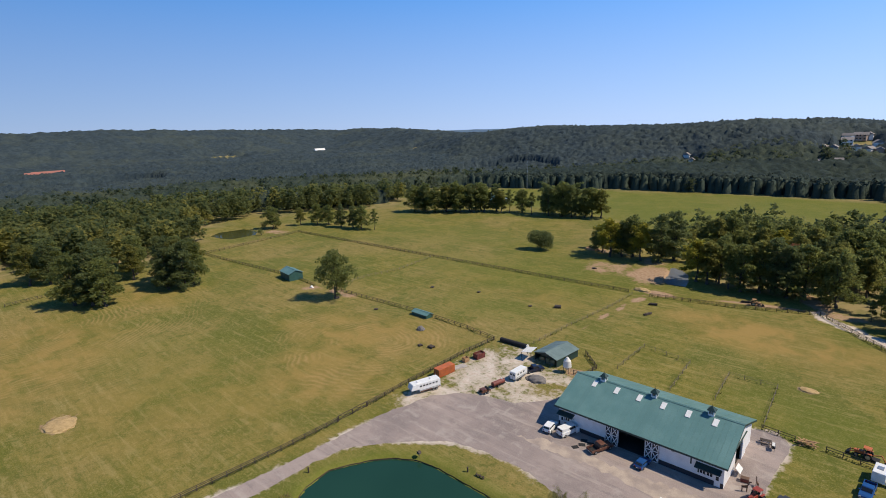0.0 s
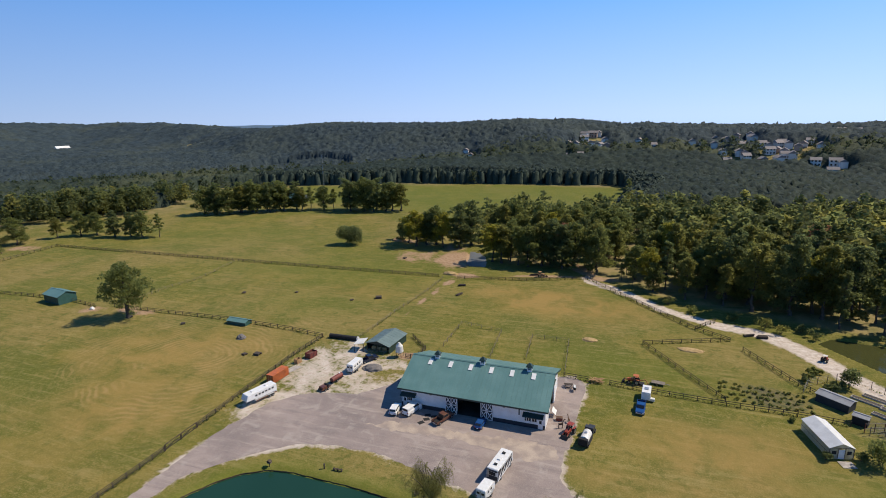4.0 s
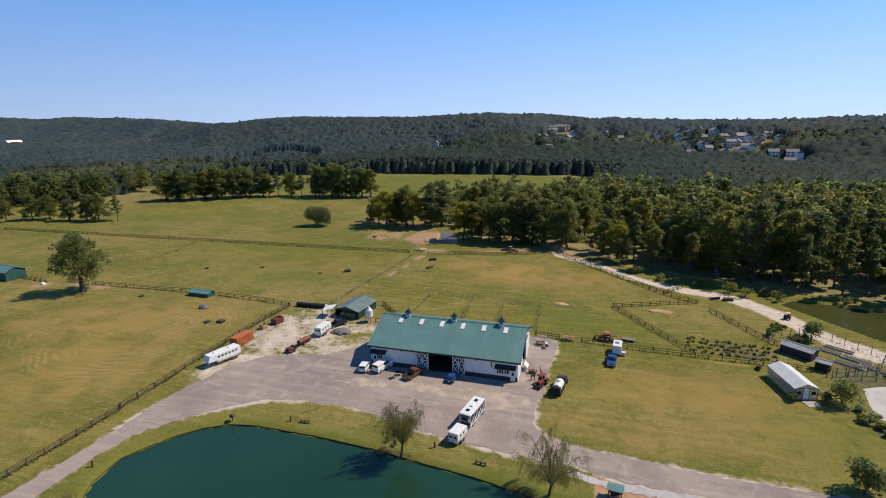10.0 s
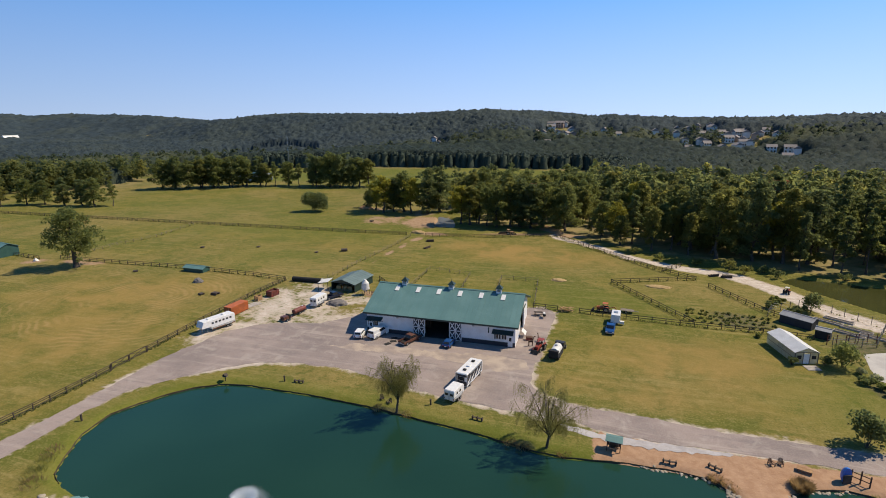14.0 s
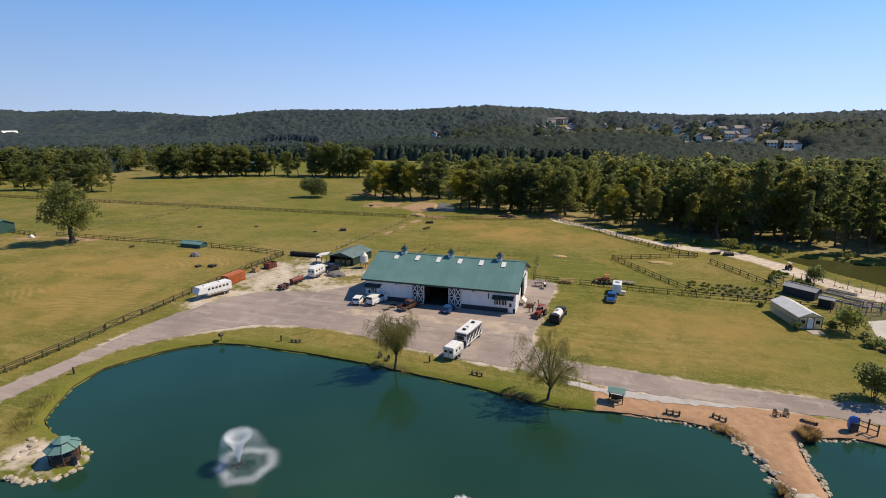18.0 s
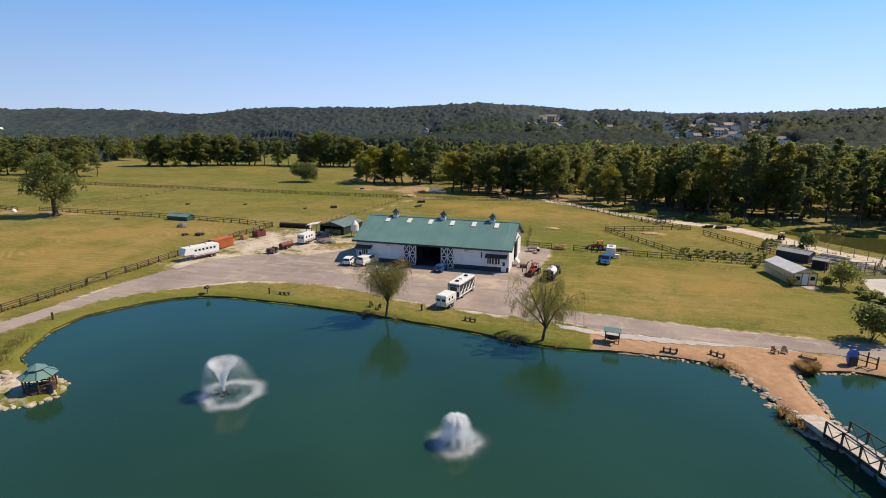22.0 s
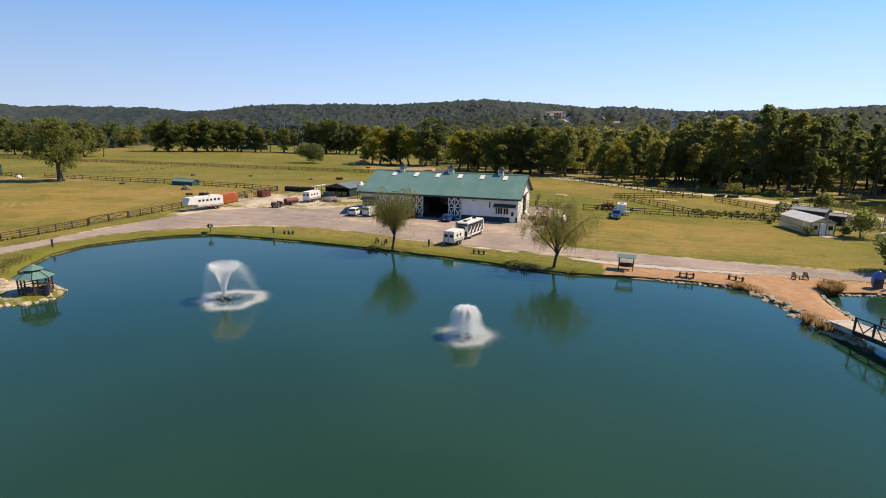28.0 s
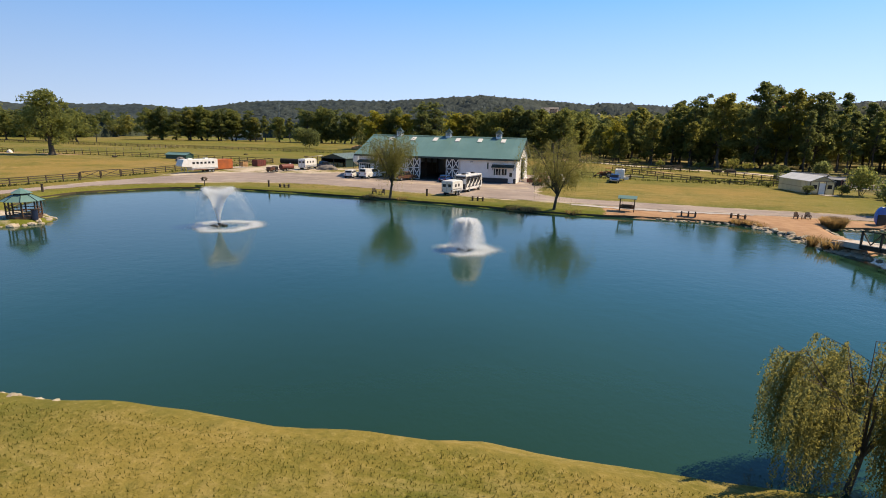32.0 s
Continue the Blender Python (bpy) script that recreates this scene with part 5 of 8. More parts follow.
fence([(-234, 79), (-193.8, 79.6), (-130, 81.2), (-88.7, 82.3), (-37.8, 83.8)], "long dark wooden fence across the far pasture", 2.7)
fence([(-39.8, 25.6), (-38.3, 45.8), (-36, 67.6), (-35.7, 82)], "weathered fence beside the dirt path", 2.6, (0.7, 1.2), wire_post_mesh, wire_rail_mesh)
fence([(-30.5, 83.7), (-6.1, 88), (14.5, 95.4)], "dark wooden fence in front of the creek", 2.6)
fence([(14.5, 95.4), (29.2, 77.4), (45.8, 58.0), (51.5, 65.2)], "dark wooden fence following the farm track", 2.6)
fence([(45.8, 58.0), (53.4, 52.4), (32.3, 44.2), (47.8, 20.1)], "dark wooden fence round the vegetable paddock", 2.5, (0.7, 1.25))
fence([(55.5, 47.3), (63.5, 31.8), (66.6, 27.8)], "dark wooden fence at the edge of the vegetable paddock", 2.5, (0.7, 1.25))
fence([(15.3, 21.0), (20.6, 20.6)], "short dark fence beside the barn yard", 2.5, (0.7, 1.25))
fence([(25.2, 20.4), (37.2, 19.2), (47.8, 18.6), (60.1, 18.5), (68.4, 17.6)], "dark wooden fence along the mown lawn", 2.6, (0.7, 1.25))
fence([(-16.2, 28), (-16.1, 43.6), (-4.0, 41.0), (-3.0, 25)], "dark round-rail turnout fence behind the barn", 3.0, (0.7, 1.2), wire_post_mesh, wire_rail_mesh)
fence([(5.5, 27), (4.7, 40.2), (14.2, 40.2), (15.3, 22.4)], "dark round-rail fence of a small paddock", 3.0, (0.7, 1.2), wire_post_mesh, wire_rail_mesh)
fence([(-206, -60), (-207.8, -50), (-207, -26)], "dark fence in front of the woods", 3.0, (0.75, 1.3))
fence([(-26, 31), (-20, 25), (-20.5, 19.5), (-23, 19.2)], "rough wooden pen fence beside the hay shed", 1.6, (0.4, 0.8, 1.2))
# garden fence: tall posts with a wire net of thin strands
strand = mesh_of("rail", bar((0, 0, 0), (1, 0, 0), 0.012, 4), M_STEEL)
fence([(63.6, 28.8), (65.2, 32.2), (74, 38.2), (84, 27.5), (78, 16.6), (70.6, 15.4)], "tall wire garden fence on wooden posts", 2.6, (0.35, 0.7, 1.05, 1.4, 1.75), tall_post, strand)

gate = thing("gate", "wooden field gate with crossed braces beside the drive", "gate", (-49.8, -28.3, 0))
for y in (0.0, 3.6, 7.4):
    part("post", box(-0.07, 0.07, y - 0.07, y + 0.07, -0.1, 1.25), M_FENCE, gate)
for y0, y1 in ((0.15, 3.45), (3.75, 7.25)):
    leaf = part("gate_leaf", beam((0, y0, 1.25), (0, y1, 1.25), 0.05, 0.12), M_FENCE, gate)
    for p, q in (((y0, 0.3), (y1, 0.3)), ((y0, 0.3), (y0, 1.25)), ((y1, 0.3), (y1, 1.25)), ((y0, 0.3), (y1, 1.25)), ((y0, 1.25), (y1, 0.3))):
        part("brace", beam((0.03, p[0], p[1]), (0.03, q[0], q[1]), 0.04, 0.09), M_FENCE, leaf)

# ---------------------------------------------------------------- vehicles
def wheel(parent, x, y, r=0.36, w=0.24, name="wheel"):
    s = 1 if y > 0 else -1
    t = part(name, bar((x, y - w / 2, r), (x, y + w / 2, r), r, 18), M_BLACK, parent)
    part("rim", bar((x, y + s * (w / 2 - 0.03), r), (x, y + s * (w / 2 + 0.015), r), r * 0.6, 12), M_STEEL, t)
    return t


def lamps(parent, x_front, x_rear, y, z_front, z_rear):
    for s in (-1, 1):
        part("headlight", box(x_front - 0.05, x_front + 0.03, s * y - 0.18, s * y + 0.18, z_front - 0.08, z_front + 0.08, 0.02), M_CREAM, parent)
        part("tail_lamp", box(x_rear - 0.03, x_rear + 0.05, s * y - 0.1, s * y + 0.1, z_rear - 0.16, z_rear + 0.16, 0.02), M_RED_LAMP, parent)


def car(label, category, paint, kind, m, name="car"):
    """A road vehicle whose front points along +x, on its own wheels."""
    t = thing(name, label, category)
    t.matrix_basis = m
    if kind == "suv":
        L, W, body, cabin = 4.7, 1.86, 1.02, [(-2.28, 1.0), (1.0, 1.0), (0.35, 1.68), (-1.95, 1.70)]
    elif kind == "van":
        L, W, body, cabin = 5.3, 1.98, 1.25, [(-2.6, 1.22), (2.05, 1.22), (1.45, 2.02), (-2.55, 2.08)]
    elif kind == "pickup":
        L, W, body, cabin = 5.7, 1.95, 1.08, [(-0.75, 1.05), (1.45, 1.05), (0.75, 1.80), (-0.55, 1.83)]
    else:
        L, W, body, cabin = 4.2, 1.74, 0.90, [(-1.9, 0.88), (1.15, 0.88), (0.35, 1.42), (-1.25, 1.44)]
    h, w = L / 2, W / 2
    low = 0.34 if kind != "pickup" else 0.46
    shell = [(-h, low + 0.12), (-h + 0.1, low), (h - 0.15, low), (h, low + 0.2), (h - 0.05, body - 0.22), (h - 0.45, body - 0.06), (cabin[1][0], body), (-h + 0.06, body), (-h, body - 0.2)]
    if kind == "pickup":
        bed = -0.85
        shell = [(bed, low), (h - 0.15, low), (h, low + 0.2), (h - 0.05, body - 0.16), (h - 0.45, body - 0.03), (cabin[1][0], body), (bed, body)]
    part("body", prism(shell, -w, w, "y", 0.06), paint, t)
    part("cabin", prism([(a, b) for a, b in cabin], -w + 0.12, w - 0.12, "y", 0.07), paint, t)
    (ax, az), (bx, bz), (cx, cz), (dx, dz) = cabin
    k = 0.14
    part("windscreen", prism([(bx + 0.015 - k * (bx - cx), bz + k * (cz - bz)), (bx + 0.03 - k * (bx - cx), bz + k * (cz - bz)), (cx + 0.03 + k * (bx - cx), cz - k * (cz - bz)), (cx + 0.015 + k * (bx - cx), cz - k * (cz - bz))], -w + 0.22, w - 0.22, "y"), M_GLASS, t)
    part("rear_window", prism([(ax - 0.015 + k * (dx - ax), az + 0.3 * (dz - az)), (ax - 0.035 + k * (dx - ax), az + 0.3 * (dz - az)), (dx - 0.035 - 0.05 * (dx - ax), dz - k * (dz - az)), (dx - 0.015 - 0.05 * (dx - ax), dz - k * (dz - az))], -w + 0.24, w - 0.24, "y"), M_GLASS, t)
    n = 2 if kind in ("pickup", "small") else 3
    if kind == "van":
        n = 2
    for s in (-1, 1):
        for i in range(n):
            u0, u1 = 0.05 + i * 0.9 / n, 0.02 + (i + 1) * 0.9 / n
            lo0, lo1 = ax + (bx - ax) * u0, ax + (bx - ax) * u1
            hi0, hi1 = dx + (cx - dx) * u0, dx + (cx - dx) * u1
            if kind == "van" and i == 0:
                continue
            z0, z1 = az + 0.12, dz - 0.12
            part("side_window", prism([(lo0, z0), (lo1 - 0.06, z0), (hi1 - 0.06, z1), (hi0, z1)], s * (w - 0.125), s * (w - 0.095), "y"), M_GLASS, t)
        part("mirror", box(bx - 0.35, bx - 0.2, s * (w + 0.14) - 0.1, s * (w + 0.14) + 0.1, bz - 0.02, bz + 0.18, 0.03), paint, t)
    if kind == "pickup":
        part("bed_floor", box(-h, bed + 0.02, -w + 0.06, w - 0.06, low, low + 0.12), M_BLACK, t)
        for y0, y1 in ((-w, -w + 0.1), (w - 0.1, w)):
            part("bed_side", box(-h, bed + 0.02, y0, y1, low + 0.02, body - 0.02, 0.02), paint, t)
        part("tailgate", box(-h - 0.02, -h + 0.06, -w + 0.1, w - 0.1, low + 0.1, body - 0.04, 0.02), paint, t)
    part("bumper", box(h - 0.04, h + 0.1, -w + 0.08, w - 0.08, low, low + 0.2, 0.03), M_STEEL if kind == "pickup" else M_BLACK, t)
    part("bumper", box(-h - 0.1, -h + 0.04, -w + 0.08, w - 0.08, low, low + 0.2, 0.03), M_STEEL if kind == "pickup" else M_BLACK, t)
    part("number_plate", box(-h - 0.12, -h - 0.1, -0.22, 0.22, low + 0.2, low + 0.34), M_CREAM, t)
    lamps(t, h - 0.02, -h + 0.02, w - 0.26, body - 0.3, body - 0.22)
    r = 0.40 if kind == "pickup" else 0.35
    for x in (-h + 0.95, h - 0.95):
        for s in (-1, 1):
            wheel(t, x, s * (w - 0.08), r)
    return t


Y = 0.03
car("white sport utility car parked facing the barn", "car", M_CREAM, "suv", at(-15.3, -3.6, Y, 97) @ Matrix.Scale(0.85, 4))
van = car("white passenger van parked with its side door open", "van", M_CREAM, "van", at(-12.0, -2.7, Y, 74) @ Matrix.Scale(0.85, 4), "van")
part("open_door", box(0.9, 1.9, -1.62, -1.5, 0.5, 1.9, 0.04), M_CREAM, van, "open cargo door")
car("dusty maroon pickup truck with an open bed", "pickup truck", M_RUSTCAR, "pickup", at(-5.0, -3.7, Y, 66) @ Matrix.Scale(0.85, 4), "pickup_truck")
car("bright blue compact car before the barn door", "car", M_BLUE, "small", at(2.5, -3.2, Y, 85) @ Matrix.Scale(0.85, 4))
car("dark blue pickup truck hitched to a horse trailer", "pickup truck", M_NAVYCAR, "pickup", at(-31.0, 14.9, 0.03, 60) @ Matrix.Scale(0.85, 4), "pickup_truck")
car("blue pickup truck parked on the lawn", "pickup truck", M_BLUE, "pickup", at(31.5, 11.9, 0.02, -95) @ Matrix.Scale(0.85, 4), "pickup_truck")


def horse_trailer(label, m, L, H, W=2.1, goose=False, vents=5):
    t = thing("horse_trailer", label, "horse trailer")
    t.matrix_basis = m
    prof = [(-L / 2, 0.5), (L / 2 - 0.3, 0.5), (L / 2, 0.9), (L / 2, H - 0.3), (L / 2 - 0.35, H), (-L / 2 + 0.08, H), (-L / 2, H - 0.1)]
    if goose:
        prof = [(-L / 2, 0.55), (L / 2 - 2.6, 0.55), (L / 2 - 2.3, 1.35), (L / 2 - 0.1, 1.45), (L / 2, 1.7), (L / 2 - 0.5, H), (-L / 2 + 0.08, H), (-L / 2, H - 0.1)]
    part("body", prism(prof, -W / 2, W / 2, "y", 0.06), M_CREAM, t)
    part("roof", box(-L / 2 + 0.12, L / 2 - 0.55, -W / 2 + 0.08, W / 2 - 0.08, H - 0.01, H + 0.05, 0.02), M_CREAM, t)
    for s in (-1, 1):
        for i in range(vents):
            x = -L / 2 + 0.9 + i * (L - (3.0 if goose else 1.6)) / vents
            part("side_window", box(x, x + 0.55, s * W / 2 - 0.02, s * W / 2 + 0.02, H - 0.95, H - 0.5, 0.01), M_GLASS, t)
        part("stripe", box(-L / 2 + 0.05, L / 2 - (2.5 if goose else 0.4), s * W / 2 - 0.015, s * W / 2 + 0.015, 0.95, 1.1), M_STEEL, t, "grey stripe")
        part("fender", box(-L / 2 + 0.9, -L / 2 + 2.7, s * (W / 2 + 0.08) - 0.12, s * (W / 2 + 0.08) + 0.12, 0.72, 0.82, 0.03), M_STEEL, t)
        for x in (-L / 2 + 1.35, -L / 2 + 2.2):
            wheel(t, x, s * (W / 2 + 0.06), 0.33, 0.2)
        part("rear_window", box(-L / 2 - 0.02, -L / 2 + 0.02, s * 0.5 - 0.3, s * 0.5 + 0.3, H - 0.95, H - 0.5), M_GLASS, t)
        part("tail_lamp", box(-L / 2 - 0.03, -L / 2 + 0.02, s * (W / 2 - 0.15) - 0.06, s * (W / 2 - 0.15) + 0.06, 0.7, 0.95), M_RED_LAMP, t)
        part("skirt", box(-L / 2 + 0.05, L / 2 - (2.6 if goose else 0.4), s * W / 2 - 0.012, s * W / 2 + 0.012, 0.56, 0.84), M_RUSTCAR if goose else M_STEEL, t, "darker lower skirt")
    part("rear_frame", box(-L / 2 - 0.04, -L / 2, -0.04, 0.04, 0.55, H - 0.1), M_STEEL, t)
    if goose:
        part("neck", box(L / 2 - 0.7, L / 2 - 0.5, -0.1, 0.1, 0.5, 1.5, 0.02), M_STEEL, t)
        for s in (-0.6, 0.6):
            part("jack_leg", bar((L / 2 - 1.6, s, 0.02), (L / 2 - 1.6, s, 1.4), 0.05), M_STEEL, t)
        for x in (-L / 4, L / 5):
            part("roof_unit", box(x - 0.45, x + 0.45, -0.35, 0.35, H + 0.04, H + 0.3, 0.06), M_CREAM, t)
    else:
        part("tongue", beam((L / 2 - 0.2, 0, 0.55), (L / 2 + 1.0, 0, 0.5), 0.12, 0.12), M_STEEL, t)
    return t


horse_trailer("long white gooseneck horse trailer parked along the fence", at(-45.0, -8.2, 0.03, 252) @ Matrix.Scale(0.85, 4), 8.6, 2.9, 2.4, True, 6)
horse_trailer("white two-horse trailer behind a dark blue pickup", at(-32.0, 9.9, 0.05, 88) @ Matrix.Scale(0.85, 4), 5.4, 2.6, 2.0, False, 3)
horse_trailer("small white horse trailer behind the motorhome", at(8.35, -21.2, Y, 77) @ Matrix.Scale(0.85, 4), 3.8, 2.35, 2.0, False, 2)

# motorhome with a dark swirl pattern
rv = thing("motorhome", "large motorhome with a white roof and dark swirls", "motorhome")
rv.matrix_basis = at(9.2, -15.0, Y, 79) @ Matrix.Diagonal((0.88, 0.95, 0.9, 1)) @ Matrix.Scale(0.87, 4)
part("body", prism([(-4.0, 0.5), (3.6, 0.5), (3.95, 0.95), (4.0, 2.6), (3.7, 3.15), (-3.9, 3.15), (-4.0, 3.0)], -1.22, 1.22, "y", 0.06), M_CREAM, rv)
part("roof", box(-3.8, 3.5, -1.12, 1.12, 3.14, 3.2, 0.02), M_CREAM, rv)
for x, l in ((-0.2, 0.5), (2.0, 0.32), (-2.3, 0.3)):
    part("roof_unit", box(x - l, x + l, -0.32, 0.32, 3.19, 3.45, 0.06), M_CREAM if l > 0.4 else M_BLACK, rv)
part("windscreen", box(3.98, 4.03, -1.05, 1.05, 1.5, 2.55, 0.01), M_GLASS, rv)
part("rear_window", box(-4.03, -3.98, -0.7, 0.7, 1.7, 2.5, 0.01), M_GLASS, rv)
part("rear_band", box(-4.03, -3.985, -1.16, 1.16, 0.62, 1.62, 0.01), M_NAVY, rv)
part("rear_band", box(-4.03, -3.985, -1.16, 1.16, 2.55, 2.98, 0.01), M_NAVY, rv)
for s in (-1, 1):
    for x0, x1 in ((-3.4, -2.2), (-1.6, -0.4), (0.3, 1.4), (2.2, 3.5)):
        part("side_window", box(x0, x1, s * 1.22 - 0.015, s * 1.22 + 0.02, 1.7, 2.5), M_GLASS, rv)
    part("side_panel", box(-3.92, 3.55, s * 1.225 - 0.004, s * 1.225 + 0.004, 0.95, 2.95), M_NAVY, rv, "dark side panel")
    bm = bmesh.new()
    for k in range(4):
        x = -3.7 + k * 1.75
        prism([(x, 1.0), (x + 0.5, 1.02), (x + 1.05, 1.4), (x + 1.5, 2.0), (x + 1.62, 2.6), (x + 1.3, 2.1), (x + 0.8, 1.66), (x + 0.2, 1.5)], s * 1.232, s * 1.246, "y", 0, bm)
    part("swirl", bm, M_CREAM, rv, "pale swirl graphics")
    for x in (-2.3, 2.7):
        wheel(rv, x, s * 1.08, 0.45, 0.28)
part("rolled_awning", bar((-2.8, -1.33, 2.95), (2.6, -1.33, 2.95), 0.1, 8), M_STEEL, rv)
part("ladder", box(-4.1, -4.04, 0.75, 1.05, 1.0, 3.2), M_STEEL, rv)

# tank truck on the lawn: white tank behind a grey cab
tk = thing("tank_truck", "old dark tank truck with a white tank", "truck")
tk.matrix_basis = at(22.3, -1.0, 0.03, 80) @ Matrix.Diagonal((0.92, 0.86, 0.84, 1)) @ Matrix.Scale(0.87, 4)
part("chassis", box(-4.4, 3.9, -0.5, 0.5, 0.55, 0.8), M_BLACK, tk)
part("tank_bed", box(-4.5, 0.3, -1.15, 1.15, 0.8, 1.5, 0.04), M_BLACK, tk)
bm = bar((-3.7, 0, 1.75), (-0.3, 0, 1.75), 1.05, 20)
part("tank", bm, M_PLASTIC, tk, "white cylindrical tank")
part("tank_end", box(-4.5, -3.7, -1.1, 1.1, 1.5, 2.5, 0.08), M_BLACK, tk)
part("hatch", bar((-2.0, 0, 2.8), (-2.0, 0, 3.0), 0.3, 12), M_STEEL, tk)
part("cab", prism([(0.7, 0.8), (2.3, 0.8), (2.3, 1.6), (1.9, 2.45), (0.7, 2.5)], -1.05, 1.05, "y", 0.07), M_NAVY, tk)
part("hood", prism([(2.3, 0.7), (3.9, 0.7), (3.95, 1.35), (2.3, 1.6)], -0.8, 0.8, "y", 0.08), M_NAVY, tk)
part("windscreen", prism([(2.28, 1.65), (2.31, 1.65), (1.97, 2.35), (1.94, 2.35)], -0.9, 0.9, "y"), M_GLASS, tk)
for s in (-1, 1):
    part("side_window", box(0.9, 1.75, s * 1.05 - 0.02, s * 1.05 + 0.02, 1.65, 2.3), M_GLASS, tk)
    part("side_box", box(-3.8, -0.4, s * 1.1 - 0.2, s * 1.1 + 0.2, 0.6, 1.1, 0.03), M_BLACK, tk)
    for x in (-3.4, -2.3, 3.0):
        wheel(tk, x, s * 1.0, 0.5, 0.3)


def tractor(label, m, paint, loader=True, mower=False):
    t = thing("tractor", label, "tractor")
    t.matrix_basis = m
    part("hood", prism([(0.1, 0.75), (1.75, 0.7), (1.8, 1.3), (0.1, 1.5)], -0.38, 0.38, "y", 0.08), paint, t)
    part("chassis", box(-0.9, 1.6, -0.3, 0.3, 0.5, 0.85, 0.03), M_BLACK, t)
    part("seat", box(-0.75, -0.3, -0.25, 0.25, 1.1, 1.22, 0.05), M_BLACK, t)
    part("seat_back", box(-0.82, -0.7, -0.25, 0.25, 1.2, 1.65, 0.05), M_BLACK, t)
    part("steering_wheel", bar((0.05, 0, 1.55), (0.0, 0, 1.6), 0.2, 12), M_BLACK, t)
    part("canopy", box(-1.0, 0.35, -0.65, 0.65, 2.25, 2.35, 0.04), paint if loader else M_PLASTIC, t)
    for x in (-0.95, 0.25):
        for s in (-0.55, 0.55):
            part("canopy_post", bar((x, s, 0.9), (x, s, 2.27), 0.035), M_BLACK, t)
    for s in (-1, 1):
        wheel(t, -0.6, s * 0.78, 0.7, 0.4)
        wheel(t, 1.3, s * 0.62, 0.42, 0.26)
        part("fender", box(-1.15, -0.05, s * 0.78 - 0.2, s * 0.78 + 0.2, 1.4, 1.48, 0.03), paint, t)
        if loader:
            part("loader_arm", beam((0.0, s * 0.5, 1.35), (2.4, s * 0.5, 0.75), 0.1, 0.16), paint, t)
    if loader:
        part("bucket", prism([(2.35, 0.2), (2.95, 0.12), (3.0, 0.18), (2.5, 0.75), (2.35, 0.8)], -0.8, 0.8, "y"), M_BLACK, t)
    part("exhaust", bar((1.2, 0.28, 1.2), (1.2, 0.28, 2.0), 0.04), M_BLACK, t)
    if mower:
        part("boom", beam((-1.0, 0, 0.9), (-2.6, 0.3, 1.7), 0.16, 0.16), paint, t)
        part("boom", beam((-2.6, 0.3, 1.7), (-3.4, 0.4, 0.5), 0.14, 0.14), paint, t)
        part("backhoe_bucket", prism([(-3.6, 0.15), (-3.1, 0.15), (-3.15, 0.6), (-3.5, 0.65)], 0.15, 0.65, "y", 0.03), M_BLACK, t)
        part("rear_deck", box(-2.4, -1.2, -0.8, 0.8, 0.15, 0.4, 0.04), M_BLACK, t)
    return t


tractor("red tractor with a front loader beside the barn", at(19.0, -0.6, Y, 250) @ Matrix.Scale(0.85, 4), M_REDPAINT, True)
tractor("orange-red backhoe tractor behind the lawn fence", at(30.3, 22.6, 0.02, 175) @ Matrix.Scale(0.85, 4), M_ORANGE, True, True)
trailer = thing("utility_trailer", "flat grey utility trailer beside the tractor", "trailer")
trailer.matrix_basis = at(35.2, 23.6, 0.02, -8) @ Matrix.Scale(0.87, 4)
part("deck", box(-1.6, 1.6, -0.8, 0.8, 0.5, 0.6, 0.02), M_GREYWOOD, trailer)
part("tongue", beam((1.6, 0, 0.5), (2.7, 0, 0.4), 0.1, 0.1), M_STEEL, trailer)
for s in (-1, 1):
    wheel(trailer, -0.2, s * 0.9, 0.32, 0.2)
# white box trailer with a vented roof behind the blue pickup
bt = thing("box_trailer", "white box trailer with a roof vent behind the blue pickup", "trailer")
bt.matrix_basis = at(32.6, 16.9, 0.02, -95) @ Matrix.Scale(0.87, 4)
part("body", box(-1.9, 1.9, -1.0, 1.0, 0.5, 2.4, 0.05), M_CREAM, bt)
part("roof", box(-1.85, 1.85, -0.95, 0.95, 2.39, 2.46, 0.03), M_CREAM, bt)
part("roof_vent", box(-0.6, 0.5, -0.45, 0.45, 2.45, 2.6, 0.04), M_STEEL, bt)
part("stripe", box(-1.91, -1.88, -0.9, 0.9, 0.8, 1.4), M_BLUE, bt)
part("tongue", beam((1.9, 0, 0.5), (2.6, 0, 0.45), 0.1, 0.1), M_STEEL, bt)
for s in (-1, 1):
    wheel(bt, -0.3, s * 1.0, 0.33, 0.2)
    part("side_door", box(-1.5, -0.7, s * 1.0 - 0.02, s * 1.0 + 0.02, 0.6, 2.1), M_STEEL, bt)
part("tool_box", box(0.9, 1.7, 1.05, 2.0, 0.3, 0.95, 0.05), M_PLASTIC, bt)

